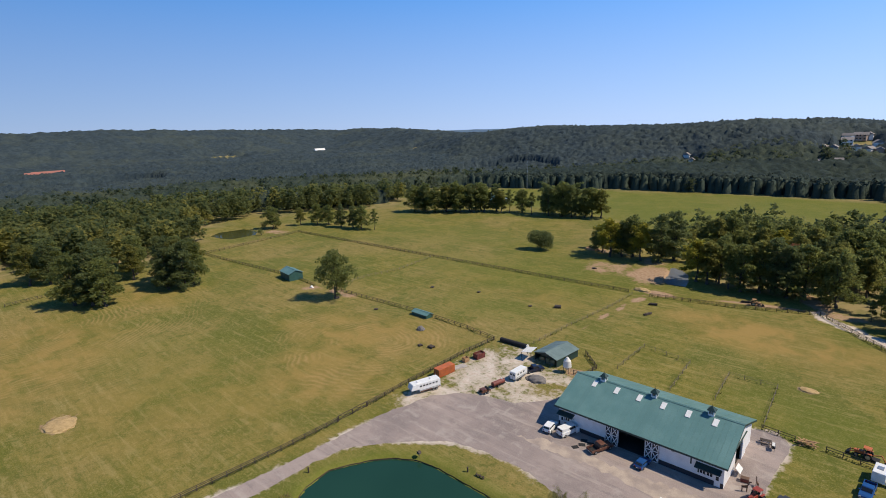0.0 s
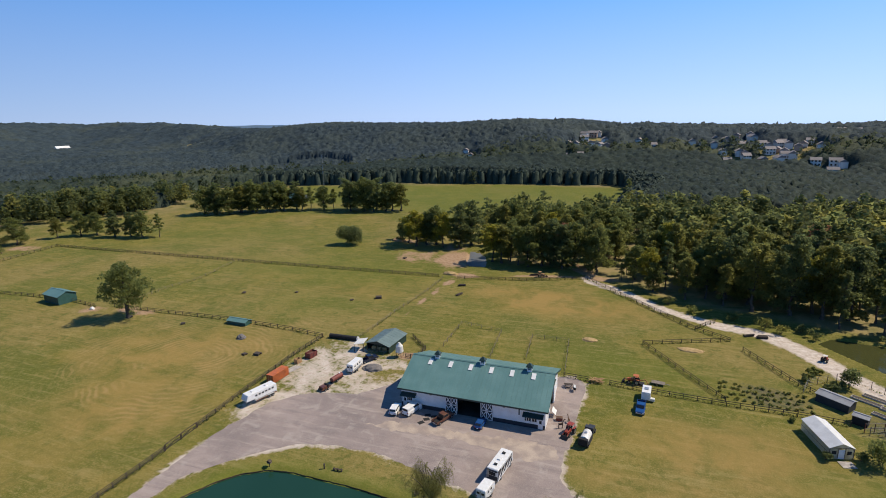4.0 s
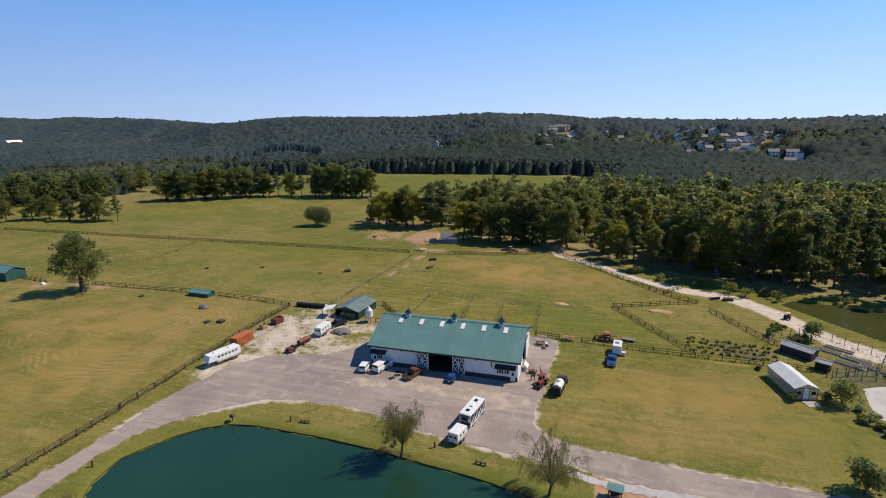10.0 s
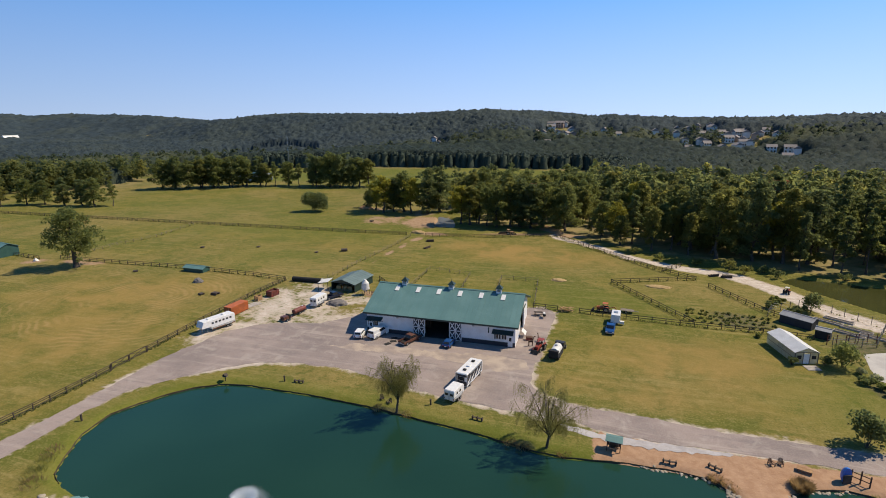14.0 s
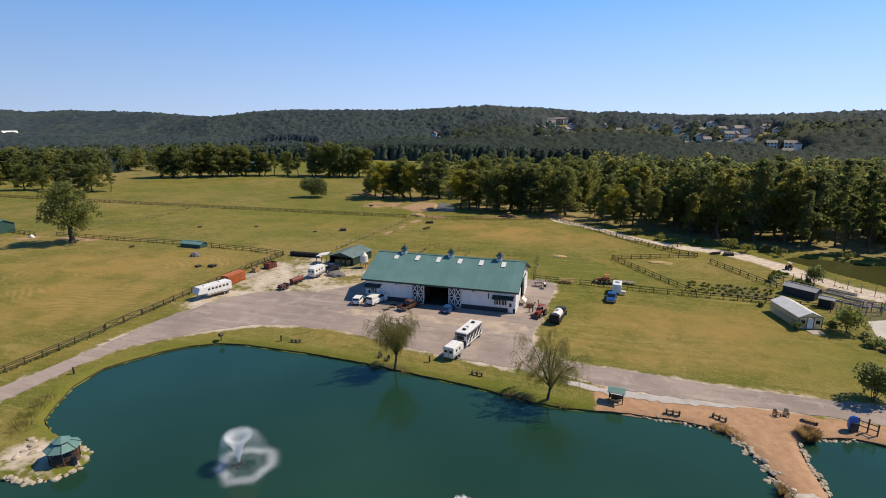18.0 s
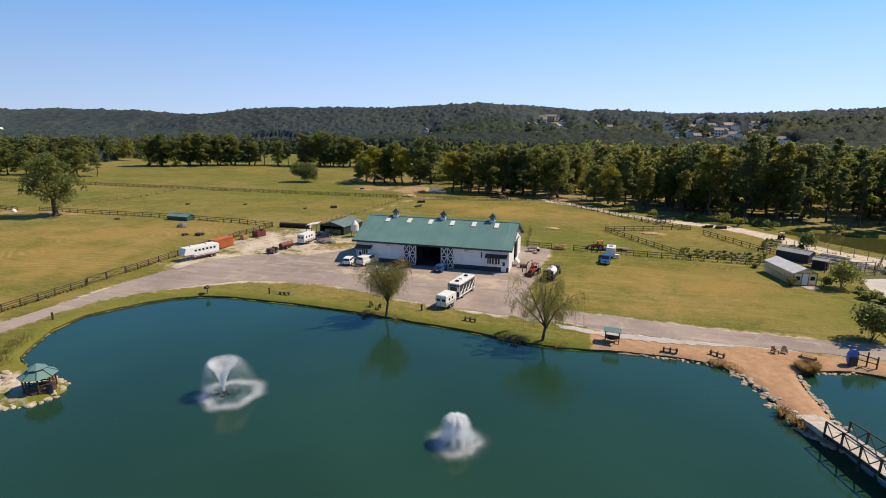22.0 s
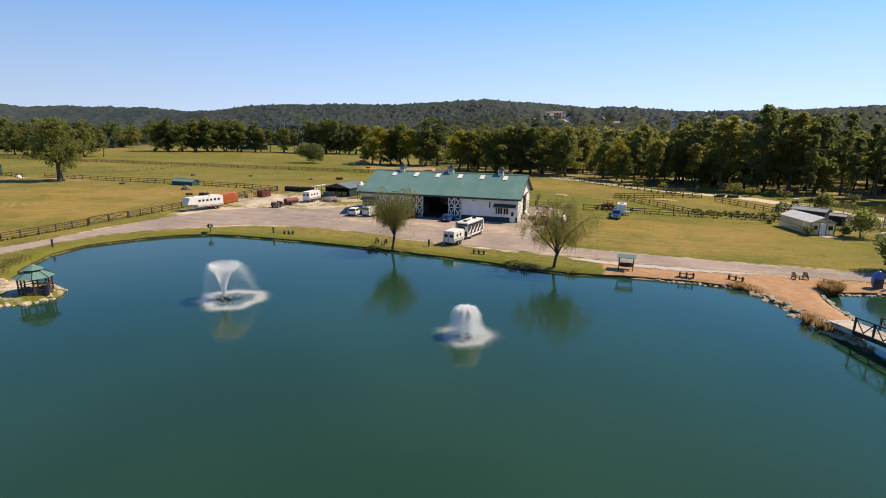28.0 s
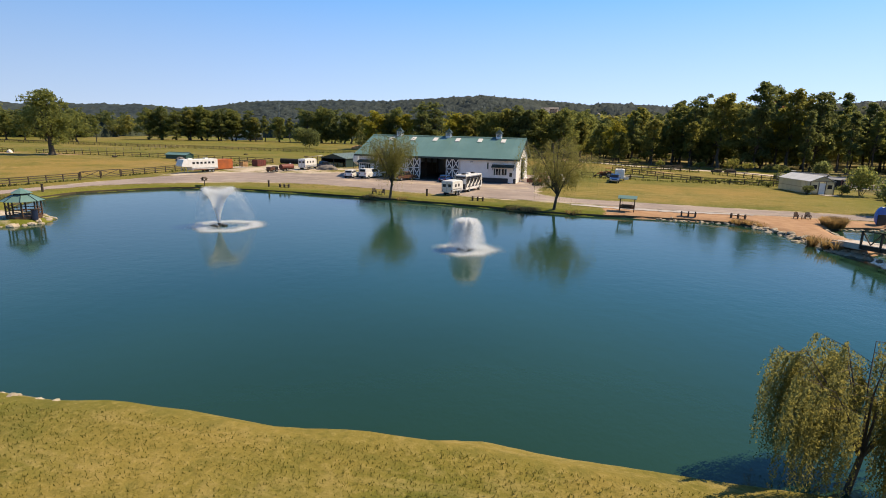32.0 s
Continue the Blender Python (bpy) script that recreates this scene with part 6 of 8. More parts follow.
# red roller and log trailer in the yard
rl = thing("tank_trailer", "rust-red tank on a low trailer", "trailer")
rl.matrix_basis = at(-33.4, 3.9, 0.05, 78) @ Matrix.Scale(0.87, 4)
part("tank", bar((-1.9, 0, 0.95), (1.9, 0, 0.95), 0.62, 16), M_MAROON, rl)
part("frame", box(-2.2, 2.2, -0.5, 0.5, 0.28, 0.4), M_BLACK, rl)
part("hatch", bar((1.2, 0, 1.5), (1.2, 0, 1.72), 0.2, 10), M_CREAM, rl)
for s in (-1, 1):
    wheel(rl, -0.5, s * 0.65, 0.32, 0.2)
lg = thing("equipment_trailer", "rusty small trailer carrying scrap and tyres", "trailer")
lg.matrix_basis = at(-33.9, -0.4, 0.05, 75) @ Matrix.Scale(0.87, 4)
part("deck", box(-1.5, 1.5, -0.85, 0.85, 0.45, 0.58, 0.02), M_RUSTCAR, lg)
part("crate", box(-1.2, 0.2, -0.7, 0.7, 0.57, 1.15, 0.05), M_RUSTCAR, lg)
part("load", bar((0.75, -0.7, 0.92), (0.75, 0.7, 0.92), 0.35, 14), M_BLACK, lg)
for s in (-1, 1):
    for x in (-0.55, 0.3):
        wheel(lg, x, s * 0.95, 0.32, 0.22)

# orange container, maroon skip, boards and stacks by the fence
oc = thing("storage_container", "orange corrugated storage container", "container")
oc.matrix_basis = at(-46.9, 0.6, 0.02, 84) @ Matrix.Scale(0.87, 4)
part("box", box(-2.9, 2.9, -1.15, 1.15, 0.12, 2.35, 0.03), M_ORANGE, oc)
for s in (-1, 1):
    for k in range(18):
        part("corrugation", box(-2.8 + k * 0.32, -2.66 + k * 0.32, s * 1.17 - 0.03, s * 1.17 + 0.03, 0.25, 2.25), M_ORANGE, oc)
for s in (-1, 1):
    part("door_bar", bar((-2.95, s * 0.4, 0.25), (-2.95, s * 0.4, 2.25), 0.025), M_STEEL, oc)
    part("skid", box(-2.9, 2.9, s * 0.9 - 0.08, s * 0.9 + 0.08, 0, 0.13), M_BLACK, oc)
sk = thing("waste_skip", "maroon open steel skip", "skip")
sk.matrix_basis = at(-45.9, 12.6, 0.02, 80) @ Matrix.Scale(0.87, 4)
part("floor", box(-1.3, 1.3, -0.85, 0.85, 0.1, 0.18), M_MAROON, sk)
for p in (box(-1.5, 1.5, -0.95, -0.88, 0.1, 1.6), box(-1.5, 1.5, 0.88, 0.95, 0.1, 1.6), box(-1.5, -1.43, -0.88, 0.88, 0.1, 1.6), box(1.43, 1.5, -0.88, 0.88, 0.1, 1.6)):
    part("side", p, M_MAROON, sk)
for k in range(5):
    for s in (-1, 1):
        part("rib", box(-1.3 + k * 0.62, -1.2 + k * 0.62, s * 0.97 - 0.03, s * 0.97 + 0.03, 0.1, 1.6), M_MAROON, sk)
part("contents", box(-1.4, 1.4, -0.85, 0.85, 1.0, 1.2, 0.1), M_RUSTCAR, sk)
pile = thing("board_stack", "stack of pale weathered boards on the ground", "boards")
pile.matrix_basis = at(-46.4, 5.6, 0.02, 70)
for k in range(6):
    part("board", box(-1.8 + 0.1 * k, 1.9 - 0.13 * k, -0.9 + k * 0.3, -0.66 + k * 0.3, 0.03, 0.12 + 0.05 * (k % 3)), M_BOARD, pile)
wc = thing("wood_crate", "brown wooden crate beside the fence", "crate")
wc.matrix_basis = at(-47.2, 8.8, 0.02, 80)
for k in range(4):
    for s in (-0.55, 0.55):
        part("slat", box(-0.7, 0.7, s - 0.03, s + 0.03, 0.05 + k * 0.28, 0.28 + k * 0.28), M_CORTEN, wc)
        part("slat", box(s * 1.25 - 0.03, s * 1.25 + 0.03, -0.55, 0.55, 0.05 + k * 0.28, 0.28 + k * 0.28), M_CORTEN, wc)

# dark bale row wrapped in plastic at the pasture corner
row = thing("bale_row", "long black plastic-wrapped row of bales", "bales")
row.matrix_basis = at(-47.6, 24.3, 0.0, 1.5)
for k in range(6):
    bm = bar((k * 1.36, 0, 0.62), (k * 1.36 + 1.3, 0, 0.62), 0.62, 14)
    part("bale", bm, M_BLACK, row)
part("bale_end", bar((8.2, 0, 0.62), (8.55, 0, 0.62), 0.58, 14), M_PLASTIC, row, "white wrapped end")


def shed(label, m, W, L, H, RISE, wall, roofing, open_front=False, over=0.35):
    """A small gabled shed: ridge along its local y."""
    t = thing("shed", label, "shed")
    t.matrix_basis = m
    w = W / 2
    for s in (-1, 1):
        part("wall", box(s * w - 0.05, s * w + 0.05, -L / 2, L / 2, 0, H), wall, t)
        part("roof_slope", prism([(0, H + RISE), (s * (w + over), H - over * RISE / w), (s * (w + over), H - over * RISE / w + 0.08), (0, H + RISE + 0.08)], -L / 2 - over, L / 2 + over, "y"), roofing, t)
        for k in range(max(2, int(L / 1.2))):
            y = -L / 2 + 0.3 + k * (L - 0.6) / max(1, int(L / 1.2) - 1)
            part("seam", beam((0.02 * s, y, H + RISE + 0.1), (s * (w + over), y, H - over * RISE / w + 0.1), 0.05, 0.03), roofing, t)
    part("end_wall", prism([(-w, 0), (w, 0), (w, H), (0, H + RISE), (-w, H)], L / 2 - 0.08, L / 2, "y"), wall, t)
    part("gable", prism([(-w, H - 0.15), (w, H - 0.15), (w, H), (0, H + RISE), (-w, H)], -L / 2, -L / 2 + 0.08, "y"), wall, t)
    if not open_front:
        part("end_wall", box(-w, w, -L / 2, -L / 2 + 0.08, 0, H - 0.15), wall, t)
    else:
        for x in (-w + 0.1, 0, w - 0.1):
            part("post", box(x - 0.08, x + 0.08, -L / 2, -L / 2 + 0.16, 0, H), M_FENCE, t)
    part("ridge_cap", box(-0.15, 0.15, -L / 2 - over, L / 2 + over, H + RISE + 0.06, H + RISE + 0.13, 0.02), roofing, t)
    return t


M_OLDROOF = plain("weathered_green_roof", (0.165, 0.225, 0.215), (0.125, 0.180, 0.172), 0.4, 0.55, 0.1)
M_SHEDGREEN = plain("dark_green_boarding", (0.020, 0.075, 0.062), (0.030, 0.09, 0.075), 1, 0.6)
hay_shed = shed("dark hay shed with a green metal roof", at(-30.6, 24.4, 0, -6) @ Matrix.Scale(0.87, 4), 7.6, 10.0, 2.35, 1.05, M_TRIM, M_OLDROOF, True)
for k in range(6):
    bx = thing("hay_bale", "straw-coloured hay bale stacked in the shed", "hay bale", group="bales in the hay shed")
    bx.matrix_basis = at(-32.8 + (k % 3) * 1.5, 21.5 + (k // 3) * 1.2, 0.0, 8)
    part("bale", box(-0.6, 0.6, -0.45, 0.45, 0, 0.9, 0.06), M_HAY, bx)
lean = thing("lean_to", "white-roofed lean-to beside the hay shed", "lean-to")
lean.matrix_basis = at(-35.9, 20.3, 0, 8)
part("roof", prism([(-1.4, 2.0), (1.3, 2.45), (1.3, 2.52), (-1.4, 2.07)], -1.7, 1.7, "y"), M_TARP, lean)
for x in (-1.3, 1.2):
    for y in (-1.6, 1.6):
        part("post", box(x - 0.06, x + 0.06, y - 0.06, y + 0.06, 0, 2.05 + 0.3 * (x > 0)), M_FENCE, lean)
shed("teal-green field shed with a metal roof", at(-151.5, 23.6, 0, 82), 5.6, 8.6, 2.9, 1.2, M_SHEDGREEN, M_ROOF)
shed("low green-roofed feed shelter in the pasture fence", at(-78.8, 25.2, 0, 88), 2.6, 6.6, 1.1, 0.5, M_SHEDGREEN, M_ROOF, False, 0.25)
shed("dark tool shed in the garden", at(68.2, 25.4, 0, 50), 3.0, 5.8, 1.75, 0.5, M_NAVY, M_REDGREY, False, 0.2)
shed("small black garden shed with a pale roof edge", at(70.4, 19.2, 0, 60), 1.8, 2.4, 1.7, 0.35, M_BLACK, M_REDGREY, False, 0.15)
shed("dark shed among shrubs at the garden's end", at(86, 18.2, 0, 75), 3.4, 5.0, 2.3, 0.9, M_BROWNWOOD, M_REDGREY, False, 0.25)
pole_barn = shed("distant pole barn with a teal roof behind the trees", at(-203, 224, 0, 70), 12, 26, 4.2, 2.6, M_WHITE, M_ROOF, True)
# white feed silo on legs
silo = thing("feed_bin", "white plastic hopper tank on a dark stand", "tank")
silo.matrix_basis = at(-24.6, 19.2, 0)
bm = bar((0, 0, 1.5), (0, 0, 3.0), 1.0, 20, None, 0.86)
bar((0, 0, 3.0), (0, 0, 3.75), 0.86, 20, bm, 0.25)
part("tank", bm, M_PLASTIC, silo)
part("hopper", bar((0, 0, 0.8), (0, 0, 1.52), 0.25, 20, None, 1.0), M_PLASTIC, silo)
part("lid", bar((0, 0, 3.74), (0, 0, 3.85), 0.28, 14), M_PLASTIC, silo)
for a in range(4):
    x, y = math.cos(a * 1.571 + 0.78) * 0.9, math.sin(a * 1.571 + 0.78) * 0.9
    part("leg", bar((x, y, 0), (x, y, 1.6), 0.06), M_BLACK, silo)
# gravel heap, straw heaps
def heap(name, label, category, x, y, rx, ry, h, material, seed):
    bm = bmesh.new()
    bmesh.ops.create_icosphere(bm, subdivisions=4, radius=1)
    for v in bm.verts:
        k = 1 + 0.22 * noise.noise(v.co * 2.3 + Vector((seed, 0, 0))) + 0.1 * noise.noise(v.co * 7)
        v.co = Vector((v.co.x * rx * k, v.co.y * ry * k, max(-0.05, v.co.z * abs(v.co.z) ** 0.3 * h * k)))
    for f in bm.faces:
        f.smooth = True
    ob = part(name, bm, material)
    ob.location = (x, y, 0)
    return tagged(ob, label, category)


heap("gravel_mound", "dark grey gravel heap in the yard", "gravel heap", -28.2, 11.6, 2.4, 1.8, 1.0, M_GRAVELPILE, 1)
heap("straw_mound", "spread heap of old straw in the pasture", "straw", -94.6, -66.5, 4.0, 3.0, 0.45, M_HAY, 2)
heap("straw_mound", "small straw heap in the paddock", "straw", 19.3, 43.1, 1.8, 1.3, 0.4, M_HAY, 3)
heap("straw_mound", "low straw pile in the vegetable paddock", "straw", 43.5, 44.0, 3.0, 1.4, 0.35, M_HAY, 4)
heap("straw_mound", "bright pale feed pile by the shed", "straw", -133.5, 21.0, 0.8, 0.7, 0.8, M_TARP, 5)
heap("sand_mound", "pale sand heap at the pasture gate", "sand heap", -34.8, 88.2, 3.0, 1.5, 0.9, M_HAY, 6)
heap("mineral_feeder", "grey round feeder in the field", "feeder", -71.0, 16.7, 1.3, 1.1, 1.1, M_GRAVELPILE, 7)
heap("rock_heap", "heap of brush and rock by the yellow trees", "rock heap", -76, 133, 3.5, 2.5, 1.6, M_CORTEN, 8)
for x, y, s in ((-94.8, 19.9, 0.6), (-49.0, 56.4, 1.0), (-56.6, 52.2, 0.5), (-78.9, 53.6, 0.5), (-96.3, 48.0, 0.6), (-60.5, 104, 0.7), (-63, 8.5, 0.6), (-59.8, 9.5, 0.8)):
    fd = thing("field_trough", "low dark water trough standing in the grass", "trough", (x, y, 0), turn_rng.uniform(0, 180), "troughs in the pastures")
    part("basin", prism([(-0.9 * s, 0.1), (-0.6 * s, 0.1), (-0.5 * s, 0.55 * s), (0.5 * s, 0.55 * s), (0.6 * s, 0.1), (0.9 * s, 0.1), (0.8 * s, 0.7 * s), (-0.8 * s, 0.7 * s)], -1.0 * s, 1.0 * s, "y"), M_FENCE, fd)
    for k in (-0.7, 0.7):
        part("leg", box(k * s - 0.05, k * s + 0.05, -0.5 * s, 0.5 * s, 0, 0.2), M_FENCE, fd)
# stacks of timber and farm tools near the path and creek
for x, y, turn, n in ((-26.5, 76.2, 20, 5), (-24.6, 67, 70, 4), (61.5, 57.0, 10, 6), (58.5, 57.5, 30, 4), (-4.8, 95.2, 15, 4)):
    st = thing("log_stack", "stack of dark weathered timber by the track", "timber", (x, y, 0), turn)
    for k in range(n):
        part("log", bar((-1.4 + 0.1 * k, (k % 3) * 0.42 - 0.4, 0.2 + 0.36 * (k // 3)), (1.3, (k % 3) * 0.42 - 0.35, 0.2 + 0.36 * (k // 3)), 0.19, 8), M_FENCE, st)
ex = tractor("yellow-brown tractor standing by the creek", at(-2.0, 94.0, 0, 20) @ Matrix.Scale(0.85, 4), M_CORTEN, True)
tractor("red hay rake tractor beside the white track", at(72.4, 46.6, 0, 60) @ Matrix.Scale(0.70, 4), M_REDPAINT, False)
pal = thing("pallet_pile", "untidy pile of tan pallets and boards", "pallets")
pal.matrix_basis = at(22.2, 20.3, 0, 5)
prng = random.Random(3)
for k in range(16):
    a, z = prng.uniform(0, 3.1), 0.1 + 0.07 * k
    cx, cy, l = prng.uniform(-0.9, 0.9), prng.uniform(-0.4, 0.4), prng.uniform(0.8, 1.6)
    part("board", beam((cx - l * math.cos(a), cy - l * math.sin(a) * 0.5, z * prng.uniform(0.6, 1)), (cx + l * math.cos(a), cy + l * math.sin(a) * 0.5, z), 0.2, 0.05), M_CORTEN, pal)
# things on the apron east of the barn
tarp = thing("leaning_panel", "white sheet panel leaning on the barn's end", "panel")
tarp.matrix_basis = at(15.0, 4.6, Y) @ Matrix.Scale(0.7, 4)
part("panel", prism([(0.0, 2.0), (1.1, 0.9), (1.15, 0.95), (0.05, 2.06)], -1.3, 1.3, "y"), M_TARP, tarp)
for y in (-1.2, 1.2):
    part("leg", bar((1.05, y, 0), (1.05, y, 0.95), 0.04), M_STEEL, tarp)
ch = thing("storage_chest", "brown wooden storage chest on the apron", "chest")
ch.matrix_basis = at(16.6, 3.2, Y, 10)
part("box", box(-0.6, 0.6, -0.4, 0.4, 0, 0.6, 0.03), M_MAROON, ch)
part("lid", box(-0.64, 0.64, -0.44, 0.44, 0.6, 0.68, 0.02), M_BROWNWOOD, ch)


def picnic_table(x, y, turn, label="dark wooden picnic table on the gravel"):
    t = thing("picnic_table", label, "picnic table")
    t.matrix_basis = at(x, y, Y, turn)
    part("tabletop", box(-0.9, 0.9, -0.38, 0.38, 0.70, 0.75), M_FENCE, t)
    for s in (-1, 1):
        part("bench", box(-0.9, 0.9, s * 0.72 - 0.13, s * 0.72 + 0.13, 0.42, 0.46), M_FENCE, t)
        part("leg", beam((s * 0.6, -0.7, 0.0), (s * 0.6, 0.35, 0.7), 0.05, 0.1), M_FENCE, t)
        part("leg", beam((s * 0.66, 0.7, 0.0), (s * 0.66, -0.35, 0.7), 0.05, 0.1), M_FENCE, t)
    return t


picnic_table(16.8, 16.6, 12)
grill = thing("barrel_grill", "white and black barrel grill on the apron", "grill")
grill.matrix_basis = at(18.2, 15.4, Y, 100)
part("barrel", bar((-0.6, 0, 0.8), (0.6, 0, 0.8), 0.32, 14), M_BLACK, grill)
part("lid", prism([(-0.3, 0.85), (0.3, 0.85), (0.2, 1.12), (-0.2, 1.12)], -0.6, 0.6, "x"), M_PLASTIC, grill)
for x in (-0.45, 0.45):
    for y in (-0.2, 0.2):
        part("leg", bar((x, y, 0), (x, y, 0.6), 0.03), M_STEEL, grill)
for x, y in ((-8.8, -5.8), (-8.2, -4.4), (-8.5, -3.0), (-7.1, -3.2)):
    mt = thing("rubber_mat", "dark rubber stall mat lying on the gravel", "mat", (x, y, Y), turn_rng.uniform(0, 90), "mats on the gravel")
    part("mat", box(-0.6, 0.6, -0.45, 0.45, 0, 0.05, 0.01), M_BLACK, mt)
# garden statues of deer shape beside the barn's corner
for x, y, turn, s in ((17.2, 0.6, 30, 1.0), (18.4, 3.0, 120, 0.8)):
    bm = bmesh.new()
    box(-0.5 * s, 0.4 * s, -0.14 * s, 0.14 * s, 0.75 * s, 1.1 * s, 0.08 * s, bm)
    for lx in (-0.4, 0.3):
        for ly in (-0.1, 0.1):
            bar((lx * s, ly * s, 0), (lx * s, ly * s, 0.8 * s), 0.05 * s, 6, bm)
    bar((0.32 * s, 0, 1.0 * s), (0.6 * s, 0, 1.75 * s), 0.09 * s, 8, bm)
    box(0.52 * s, 0.88 * s, -0.08 * s, 0.08 * s, 1.68 * s, 1.86 * s, 0.04 * s, bm)
    st = part("yard_statue", bm, M_BROWNWOOD)
    st.matrix_basis = at(x, y, Y, turn)
    tagged(st, "brown long-necked yard statue beside the barn", "statue")

# ---------------------------------------------------------------- pond side
gz = thing("gazebo", "brown wooden gazebo with a two-tier green metal roof", "gazebo")
gz.matrix_basis = at(-23.9, -56.0, -0.05, 25) @ Matrix.Diagonal((0.72, 0.72, 0.86, 1))
part("deck", bar((0, 0, 0.0), (0, 0, 0.28), 2.0, 8), M_BROWNWOOD, gz)
oct_ = [(1.85 * math.cos(math.pi / 8 + k * math.pi / 4), 1.85 * math.sin(math.pi / 8 + k * math.pi / 4)) for k in range(8)]
for k, (x, y) in enumerate(oct_):
    part("post", box(x - 0.07, x + 0.07, y - 0.07, y + 0.07, 0.25, 1.95), M_BROWNWOOD, gz)
    if k not in (4,):
        x2, y2 = oct_[(k + 1) % 8]
        r_ = part("railing", beam((x, y, 1.0), (x2, y2, 1.0), 0.06, 0.08), M_BROWNWOOD, gz)
        for z in (0.45, 0.72):
            part("rail", beam((x, y, z), (x2, y2, z), 0.04, 0.06), M_BROWNWOOD, r_)
rot8 = Matrix.Rotation(math.pi / 8, 4, "Z")
bm = bmesh.new()
bmesh.ops.create_cone(bm, cap_ends=True, segments=8, radius1=2.35, radius2=1.0, depth=0.62, matrix=Matrix.Translation((0, 0, 2.2)) @ rot8)
part("roof", bm, M_ROOF, gz)
part("lantern", bar((0, 0, 2.45), (0, 0, 2.72), 0.9, 8), M_FENCE, gz)
bm = bmesh.new()
bmesh.ops.create_cone(bm, cap_ends=True, segments=8, radius1=1.2, radius2=0.08, depth=0.5, matrix=Matrix.Translation((0, 0, 2.95)) @ rot8)
part("upper_roof", bm, M_ROOF, gz)
for a in range(8):
    x, y = math.cos(math.pi / 8 + a * math.pi / 4), math.sin(math.pi / 8 + a * math.pi / 4)
    part("roof_hip", beam((x * 2.36, y * 2.36, 1.92), (x * 1.0, y * 1.0, 2.53), 0.07, 0.05), M_TRIM, gz)
part("bench", box(-1.2, 1.2, 1.2, 1.5, 0.65, 0.7), M_BROWNWOOD, gz)
bin_ = thing("waste_bin", "dark blue bin beside the gazebo", "bin")
bin_.matrix_basis = at(-22.4, -56.2, 0.0)
part("drum", bar((0, 0, -0.1), (0, 0, 0.8), 0.26, 12), M_NAVYCAR, bin_)
part("lid", bar((0, 0, 0.8), (0, 0, 0.88), 0.28, 12), M_BLACK, bin_)

# footbridge with truss railings
br = thing("footbridge", "arched wooden footbridge with dark truss railings", "bridge")
br.matrix_basis = at(47.9, -41.6, 0.0, -72.5)
def arch(x):
    return 0.35 + 0.55 * math.sin(math.pi * min(1.0, max(0.0, (x + 1.0) / 20.0)))
plank = mesh_of("plank", box(-0.12, 0.12, -1.05, 1.05, 0, 0.06), M_BOARD)
for k in range(76):
    x = -0.2 + k * 0.25
    shared("plank", plank, br, pose(x, 0, arch(x), 0, -math.degrees(math.atan(arch(x + 0.1) - arch(x - 0.1)) / 0.2 * 0.2 / 0.2), 0))
part("ramp", prism([(-1.2, 0.02), (2.6, 0.25), (2.6, arch(2.6) + 0.075), (-1.2, 0.12)], -1.1, 1.1, "y"), M_BOARD, br, "pale bleached ramp boards")
for s in (-1, 1):
    for k in range(9):
        x0, x1 = 2.6 + k * 1.8, 4.4 + k * 1.8
        z0, z1 = arch(x0), arch(x1)
        post_ = part("post", box(x0 - 0.06, x0 + 0.06, s * 1.05 - 0.06, s * 1.05 + 0.06, z0 - 0.3, z0 + 1.15), M_FENCE, br)
        part("top_rail", beam((x0, s * 1.05, z0 + 1.12), (x1, s * 1.05, z1 + 1.12), 0.08, 0.1), M_FENCE, post_)
        part("diagonal", beam((x0, s * 1.05, z0 + 1.1), ((x0 + x1) / 2, s * 1.05, (z0 + z1) / 2 + 0.1), 0.06, 0.07), M_FENCE, post_)
        part("diagonal", beam(((x0 + x1) / 2, s * 1.05, (z0 + z1) / 2 + 0.1), (x1, s * 1.05, z1 + 1.1), 0.06, 0.07), M_FENCE, post_)
    part("stringer", prism([(x_, arch(x_) - 0.02) for x_ in (2.0, 5, 9, 13, 17, 18.8)] + [(x_, arch(x_) - 0.35) for x_ in (18.8, 17, 13, 9, 5, 2.0)], s * 0.9 - 0.08, s * 0.9 + 0.08, "y"), M_FENCE, br)
for x in (6.0, 12.0, 18.0):
    for s in (-0.8, 0.8):
        part("pile", bar((x, s, -2.0), (x, s, arch(x)), 0.12, 8), M_FENCE, br)

# swing shelter, benches and seats by the water
hut = thing("swing_shelter", "timber swing under a small green metal roof", "swing shelter")
hut.matrix_basis = at(31.2, -27.8, 0.0, -6) @ Matrix.Diagonal((0.8, 0.88, 0.78, 1))
for x in (-1.0, 1.0):
    for y in (-0.55, 0.55):
        part("post", box(x - 0.06, x + 0.06, y - 0.06, y + 0.06, -0.1, 2.0), M_BROWNWOOD, hut)
    part("side_brace", beam((x, -0.55, 0.6), (x, 0.55, 1.6), 0.05, 0.07), M_BROWNWOOD, hut)
part("roof", prism([(-0.95, 1.95), (0.0, 2.3), (0.95, 1.95), (0.95, 2.02), (0.0, 2.38), (-0.95, 2.02)], -1.3, 1.3, "x"), M_ROOF, hut)
part("back_panel", box(-1.0, 1.0, 0.5, 0.54, 0.3, 0.9), M_BROWNWOOD, hut)
sw = part("swing_seat", box(-0.75, 0.75, -0.3, 0.2, 0.45, 0.52), M_BROWNWOOD, hut)
part("swing_back", box(-0.75, 0.75, 0.2, 0.26, 0.52, 1.0), M_BROWNWOOD, hut)
